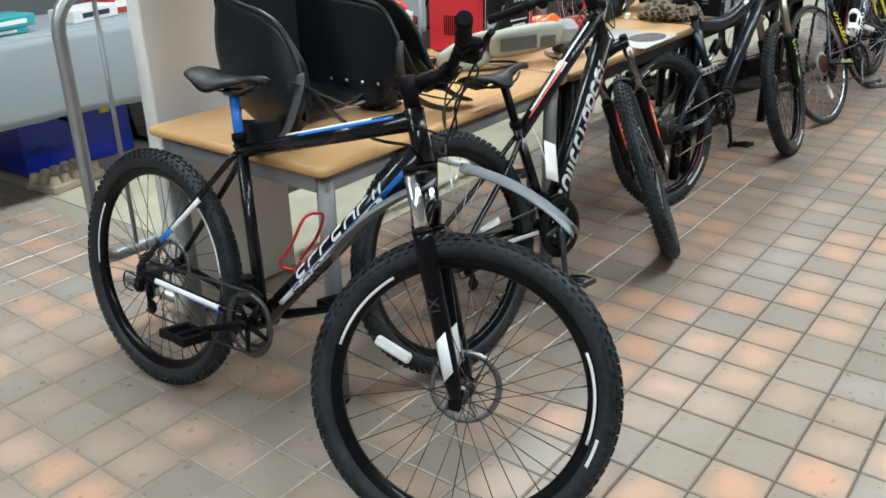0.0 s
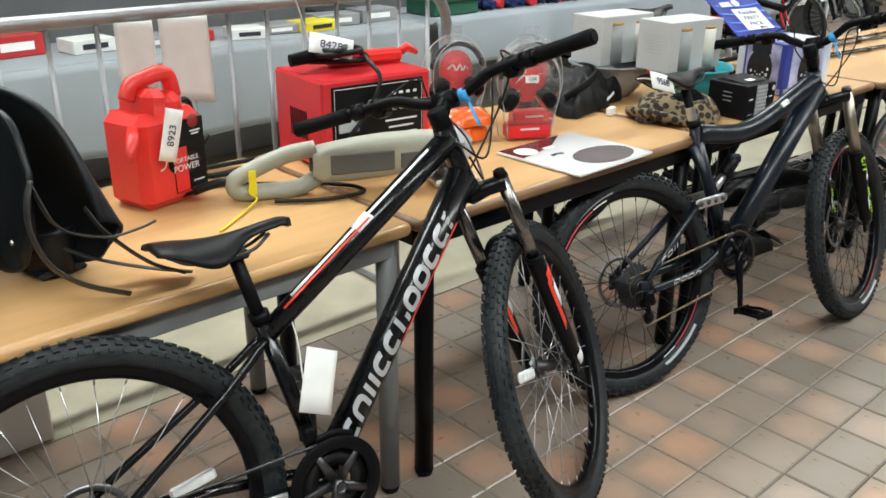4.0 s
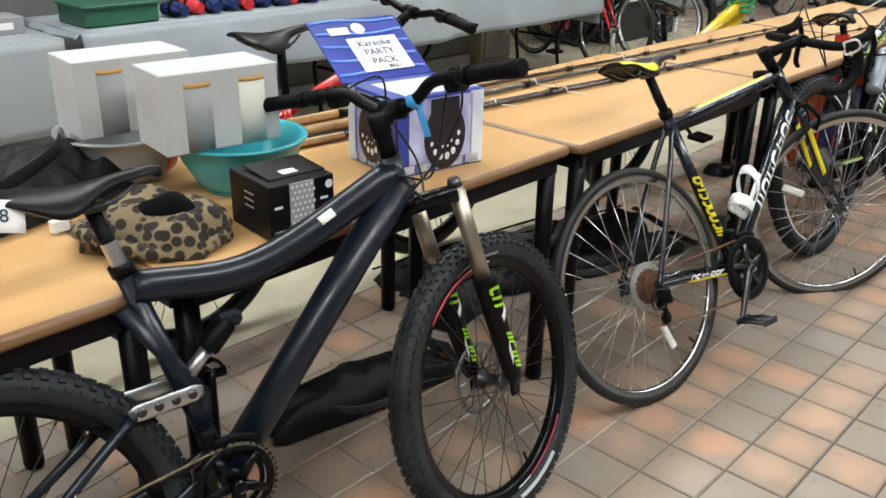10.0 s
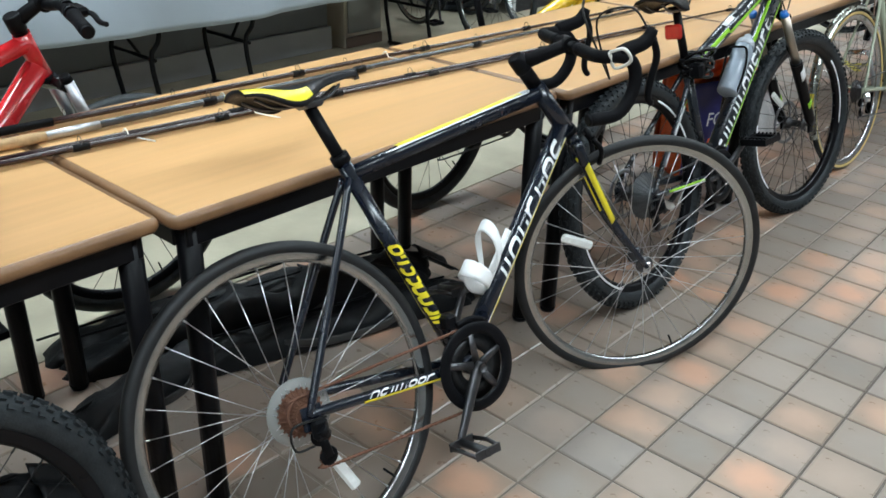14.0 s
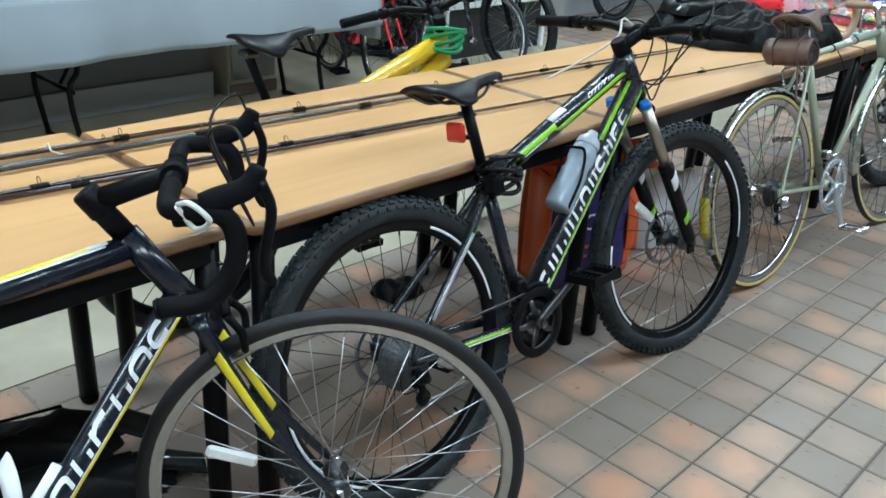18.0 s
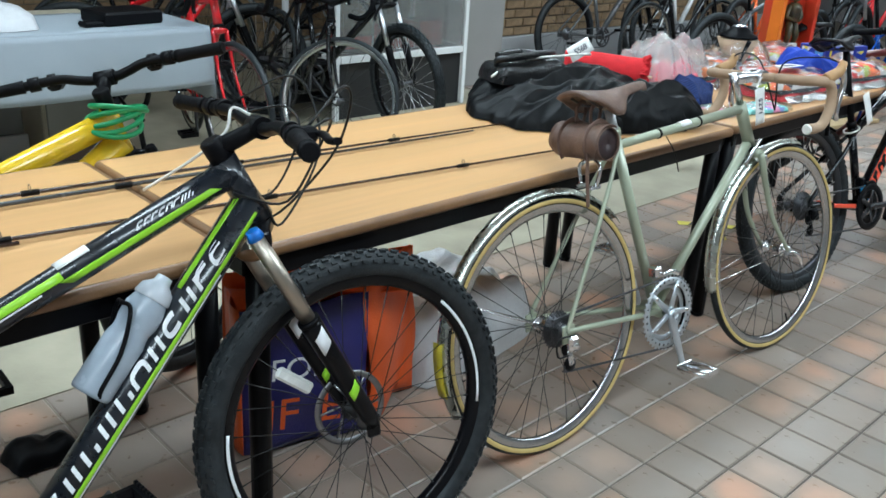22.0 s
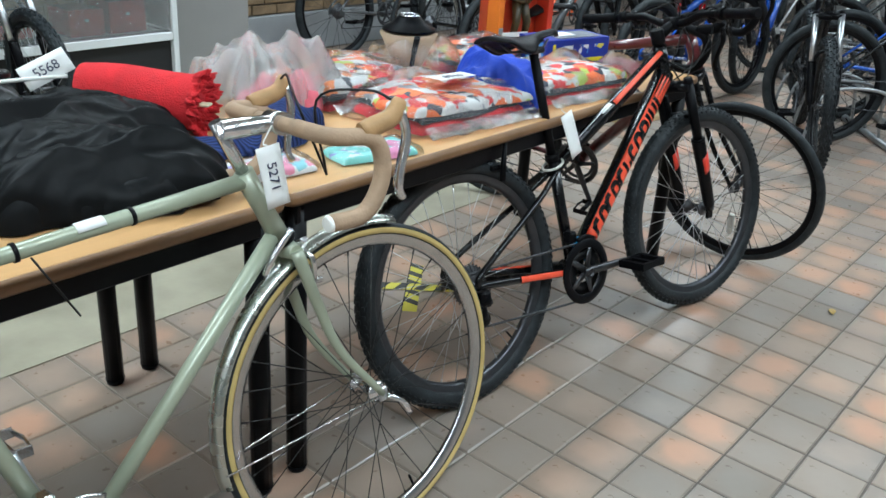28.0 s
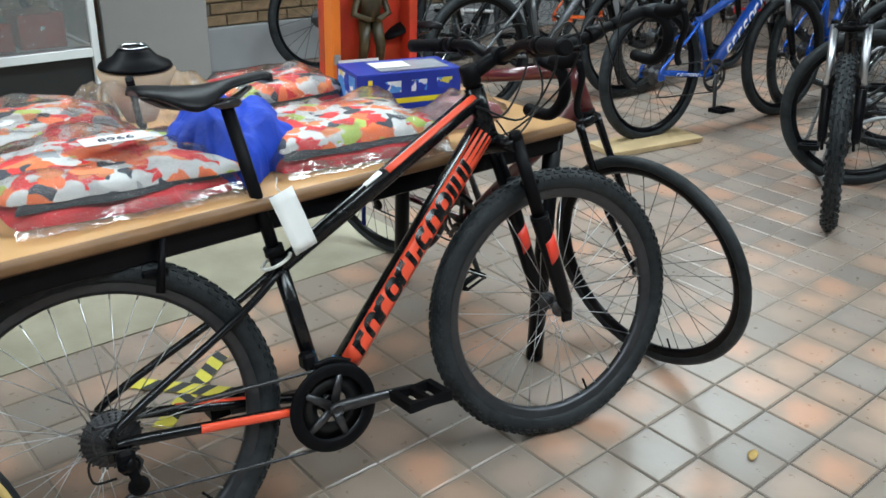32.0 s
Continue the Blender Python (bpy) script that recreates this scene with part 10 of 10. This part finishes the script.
part("body", Geo().lathe([(0.035, 0.0), (0.03, 0.09), (0.02, 0.12), (0.001, 0.12)], None, 16), ORANGEP, e)
e = thing("plastic_bag", pose(7.98, 4.08, 0.746), "clear plastic bag of parts on the cloth", "bag")
part("bag", crumple(0.34, 0.22, 0.13, 123, 20, 16, 8), MILKY, e)
e = thing("black_case", pose(8.55, 4.10, 0.746, 0, 0, 8), "flat black case on the cloth", "case")
part("case", Geo().box((0, 0, 0.03), (0.30, 0.22, 0.06), None, 0.01), PLASTIC, e)
e = thing("gadget", pose(8.38, 4.02, 0.746, 0, 0, 8), "small black gadget on the cloth", "gadget")
part("body", Geo().box((0, 0, 0.012), (0.12, 0.07, 0.024), None, 0.008), PLASTIC, e)

# under the first cloth table
e = thing("blue_crate", pose(2.35, 4.36, 0.0), "bright blue plastic storage crate with a red lid", "crate")
part("crate", Geo().box((0, 0, 0.15), (0.62, 0.36, 0.30), None, 0.012), BLUEP, e)
part("rim", Geo().box((0, 0, 0.295), (0.65, 0.39, 0.022), None, 0.006), BLUEP, e)
part("lid", crumple(0.50, 0.30, 0.06, 131, 18, 14, 5), REDC, e, "red cloth on top", Matrix.Translation((-0.05, 0, 0.306)))
part("clip", Geo().box((0.15, -0.195, 0.27), (0.06, 0.012, 0.05), None, 0.004), YELLOW, e)
e = thing("egg_tray", pose(2.12, 3.98, 0.0, 0, 0, 12), "moulded pulp packing tray on the floor", "packing tray")
eg = Geo().box((0, 0, 0.02), (0.32, 0.20, 0.04), None, 0.006)
for i in range(5):
    for j in range(3):
        eg.lathe([(0.030, 0.035), (0.024, 0.075), (0.018, 0.082), (0.001, 0.082)], Matrix.Translation((-0.125 + i * 0.062, -0.065 + j * 0.065, 0)), 8)
part("tray", eg, EGG, e)

# ---- bicycles further back ----
P_RED = surf("red_bike_paint", (0.55, 0.015, 0.02), 0.25, 0, 0.1, 20, coat=0.7)
P_YEL = surf("yellow_bike_paint", (0.74, 0.47, 0.01), 0.25, 0, 0.08, 20, coat=0.7)
P_BLU = surf("blue_bike_paint", (0.015, 0.08, 0.42), 0.25, 0, 0.1, 20, coat=0.7)
P_GRY = surf("grey_bike_paint", (0.10, 0.105, 0.11), 0.3, 0.3, 0.1, 20, coat=0.5)
P_SIL = surf("silver_bike_paint", (0.45, 0.46, 0.48), 0.28, 0.8, 0.1, 20, coat=0.4)
P_ORA = surf("orange_bike_paint", (0.75, 0.12, 0.02), 0.28, 0, 0.1, 20, coat=0.6)
P_WHT = surf("white_bike_paint", (0.70, 0.70, 0.70), 0.28, 0, 0.08, 20, coat=0.6)


def mtb(paint, **kw):
    d = dict(R=0.345, rt=0.026, FA=1.06, BB=(0.425, 0.30), SC=(0.34, 0.70), HT=(0.82, 0.90), HB=(0.865, 0.78), saddle=(0.29, 0.93), paint=paint, bar_w=0.64, stem=0.08, spacer=0.03, ring=0.085, crank=-40)
    d.update(kw)
    return d


def racer(paint, **kw):
    d = dict(R=0.340, rt=0.014, FA=1.0, BB=(0.41, 0.275), SC=(0.25, 0.79), HT=(0.79, 0.87), HB=(0.84, 0.73), saddle=(0.21, 0.97), paint=paint, bar="drop", bar_w=0.42, stem=0.1, stem_rise=0.0, spacer=0.04, susp=False, ring=0.092, crank=-70, rim_mat=GREY_RIM, r_down=0.018, r_top=0.015)
    d.update(kw)
    return d


GB = "bicycles behind the tables"
bicycle("mountain_bicycle", placed(4.46, 2.42, 0, -6), mtb(P_RED, SC=(0.36, 0.74), saddle=(0.30, 0.97), r_down=0.03, r_top=0.022, crown_mat=P_BLACK), "red and black mountain bike behind the tables", group=GB, detail=False)
bicycle("mountain_bicycle", placed(6.715, 2.30, -1, -4), mtb(P_YEL, R=0.335, SC=(0.30, 0.58), saddle=(0.27, 0.885), HT=(0.955, 0.83), HB=(1.0, 0.70), FA=1.16, r_down=0.034, r_top=0.032, tt_drop=0.04, steer=25, bar_turn=32), "yellow mountain bike with a green coil lock behind the tables", group=GB, detail=False)
e = thing("coil_lock", pose(7.683, 2.225, 0.785), "green plastic coil lock hung on a handlebar", "bike lock")
cgm = Geo()
for i in range(5):
    cgm.tube([Vector((0.07 * math.cos(a) + 0.004 * i, 0.06 * math.sin(a), 0.01 * i + 0.02 * math.sin(a + i))) for a in [2 * math.pi * k / 16 for k in range(16)]], 0.007, 8, loop=True)
part("coil", cgm, surf("green_lock_sleeve", (0.02, 0.24, 0.08), 0.35, 0, 0.1), e)
BACK = [("road_bicycle", 9.20, 4.72, -104, -4, racer(P_RED, tyre_mat=RUBBER, steer=14, lower_mat=P_RED), "red road bike among the back rows"),
        ("road_bicycle", 9.76, 4.68, -106, 4, racer(P_BLACK, steer=48, spoke_mat=SPOKE_BLK), "black road bike among the back rows with its wheel turned"),
        ("mountain_bicycle", 9.76, 4.86, -70, 4, mtb(P_BLACK, steer=-25, spoke_mat=SPOKE, knobs=50, knob=0.005), "black mountain bike facing the tables"),
        ("mountain_bicycle", 8.75, 5.25, -20, 3, mtb(P_RED), "red mountain bike beyond the cloth table"),
        ("road_bicycle", 8.95, 5.75, 10, 3, racer(P_BLACK), "black road bike standing far back"),
        ("road_bicycle", 10.9, 5.6, 170, 4, racer(P_SIL), "silver road bike standing far back"),
        ("mountain_bicycle", 12.75, 4.80, -6, 5, mtb(P_GRY, crank=20), "dark grey mountain bike by the brick wall"),
        ("mountain_bicycle", 13.75, 4.60, 2, 4, mtb(P_WHT), "white mountain bike by the brick wall"),
        ("road_bicycle", 13.0, 4.15, -4, 4, racer(P_BLACK), "black road bike in the middle rows"),
        ("mountain_bicycle", 14.2, 4.0, 5, 4, mtb(P_ORA), "orange mountain bike in the middle rows"),
        ("mountain_bicycle", 13.33, 2.60, -8, 5, mtb(P_BLU, R=0.35, r_down=0.032, r_top=0.024, HT=(0.84, 0.84), HB=(0.88, 0.72), SC=(0.32, 0.62), crank=-95), "blue mountain bike standing on a wooden plank"),
        ("mountain_bicycle", 14.15, 3.25, 4, 4, mtb(P_BLACK), "black mountain bike in the middle rows"),
        ("mountain_bicycle", 12.9, 3.45, -10, 4, mtb(P_GRY), "grey mountain bike in the middle rows"),
        ("mountain_bicycle", 13.55, 1.62, -52, 5, mtb(P_BLACK, R=0.352, crank=-115), "black mountain bike standing in a steel rack"),
        ("mountain_bicycle", 13.98, 1.86, 204, -6, mtb(P_BLACK, knobs=50, knob=0.007, rt=0.028), "black mountain bike in a rack facing forward"),
        ("mountain_bicycle", 14.25, 1.75, -50, 5, mtb(P_BLU, crank=15), "dark blue mountain bike standing in a steel rack"),
        ("mountain_bicycle", 14.95, 2.05, -48, 5, mtb(P_BLACK), "black mountain bike in the packed rack"),
        ("road_bicycle", 15.3, 2.6, -40, 5, racer(P_WHT), "white road bike in the packed rack"),
        ("mountain_bicycle", 14.6, 2.5, 5, 4, mtb(P_BLU), "blue mountain bike behind the plank"),
        ("mountain_bicycle", 15.6, 3.6, -10, 4, mtb(P_RED), "red mountain bike far along the hall")]
BIKE_BLUE = None
for nm, x, y, hd, ln, spec, lab in BACK:
    r_ = bicycle(nm, placed(x, y, hd, ln), spec, lab, group="bicycles in the back rows", detail=bool(spec.get("knobs")))
    if spec["paint"] is P_BLU and BIKE_BLUE is None:
        BIKE_BLUE = r_
root, fr, fork, st, K = BIKE_BLUE
lettering("name_decal", K["BB"], K["hb_j"], K["rd"], 0.25, 0.85, 55, 115, WHITE_DECAL, fr, 7, 3)
lettering("name_decal", Vector((0.05, -0.068, K["R"] - 0.002)), Vector((K["BB"].x * 0.8, -0.04, K["BB"].z * 0.8 + K["R"] * 0.2)), 0.0118, 0.2, 0.95, 50, 110, WHITE_DECAL, fr, 8, 6)
# plank and racks
e = thing("wooden_plank", pose(13.27, 2.56, 0.0, 0, 0, -10), "pale wooden plank on the floor", "plank")
part("plank", Geo().box((0, 0, 0.014), (0.62, 0.20, 0.028), None, 0.003), surf("pale_pine", (0.50, 0.37, 0.20), 0.6, 0, 0.15, 9), e)


def rack(m):
    e = thing("bike_rack", m, "tubular steel floor bicycle rack", "bike rack", "bike racks")
    for yy in (-0.26, 0.26):
        part("foot_rail", Geo().tube([(-0.42, yy, 0.022), (0.42, yy, 0.022)], 0.021, 12), GALV, e)
        part("rail_end", Geo().tube([(-0.435, yy, 0.022), (-0.42, yy, 0.022)], 0.023, 12), PLASTIC, e)
    for xx in (-0.3, -0.1, 0.1, 0.3):
        part("hoop", Geo().tube(smooth_path([(xx, -0.26, 0.03), (xx, -0.20, 0.30), (xx, 0.0, 0.36), (xx, 0.20, 0.30), (xx, 0.26, 0.03)], 5), 0.010, 8), GALV, e)
    return e


r0 = rack(pose(13.80, 1.62, 0, 0, 0, 38))
copy_thing(r0, pose(14.55, 1.25, 0, 0, 0, 38))
copy_thing(r0, pose(15.2, 2.1, 0, 0, 0, 38))

# brick courses near the cabinet, each brick a piece
brick_me = Geo().box((0, 0, 0), (0.215, 0.03, 0.065), None, 0.004).mesh("brick")
brick_me.materials.append(BRICK)
WB = bpy.data.objects["wall_brick"]
for j in range(15):
    for i in range(18):
        x = 12.20 + i * 0.225 + (0.1125 if j % 2 else 0.0)
        part("brick", brick_me, BRICK, WB, "", Matrix.Translation((x, 5.2335, 0.32 + j * 0.075)))
WF = bpy.data.objects["wall_brick_far"]
rows = Geo()
for j in range(24):
    for i in range(30):
        rows.box((7.82 + i * 0.225 + (0.1125 if j % 2 else 0.0), 6.953, 0.045 + j * 0.075), (0.215, 0.03, 0.065))
tagged(part("bricks", rows, BRICK, WF), kind="stuff")

# ---- floor tiles, last ----
TILE_A, TILE_B = tile_mat("quarry_tile_piece", False), tile_mat("quarry_tile_joined", True)


def tile_faces(rg, w=0.1530, h=0.011):
    """One pressed quarry tile: softened arrises, top near z 0."""
    a, b = w / 2, w / 2 - 0.0035
    z = 0.0 - 0.002
    vs = [(-a, -a, -h), (a, -a, -h), (a, a, -h), (-a, a, -h), (-a, -a, z - 0.0025), (a, -a, z - 0.0025), (a, a, z - 0.0025), (-a, a, z - 0.0025), (-b, -b, z), (b, -b, z), (b, b, z), (-b, b, z)]
    fs = [(0, 1, 5, 4), (1, 2, 6, 5), (2, 3, 7, 6), (3, 0, 4, 7), (4, 5, 9, 8), (5, 6, 10, 9), (6, 7, 11, 10), (7, 4, 8, 11), (8, 9, 10, 11)]
    return vs, fs


rg = random.Random(5)
tv, tf = tile_faces(rg)
tile_me = bpy.data.meshes.new("tile")
tile_me.from_pydata(tv, [], tf)
tile_me.materials.append(TILE_A)
rest = Geo()
for i in range(int((X1 - X0) / PITCH)):
    for j in range(int((Y1 - Y0) / PITCH)):
        x, y = TILE_X0 + PITCH * (i + 0.5), TILE_Y0 + PITCH * (j + 0.5)
        if y + PITCH / 2 > EDGE_Y + 0.003 and CREAM_X < x + PITCH / 2 and x < 11.55:
            continue
        if x > 16.5 or y > 6 or y < -1.6 or x < -0.8:
            if x > 18.5 or x < -2.5 or y < -2.6:
                continue
        dz, ax, ay = rg.uniform(-0.0007, 0.0007), rg.uniform(-0.004, 0.004), rg.uniform(-0.004, 0.004)
        near = 0.42 < y < 1.16 and (1.4 < x < 11.6)
        if near:
            ob = new("tile", tile_me)
            ob.parent = FLOOR
            ob.matrix_basis = Matrix.Translation((x, y, dz)) @ Matrix.Rotation(ax, 4, "X") @ Matrix.Rotation(ay, 4, "Y")
        else:
            rest.add([(x + p[0], y + p[1], p[2] + dz + ay * p[0] + ax * p[1]) for p in tv], tf, False)
tagged(part("tiles", rest, TILE_B, FLOOR), kind="stuff")
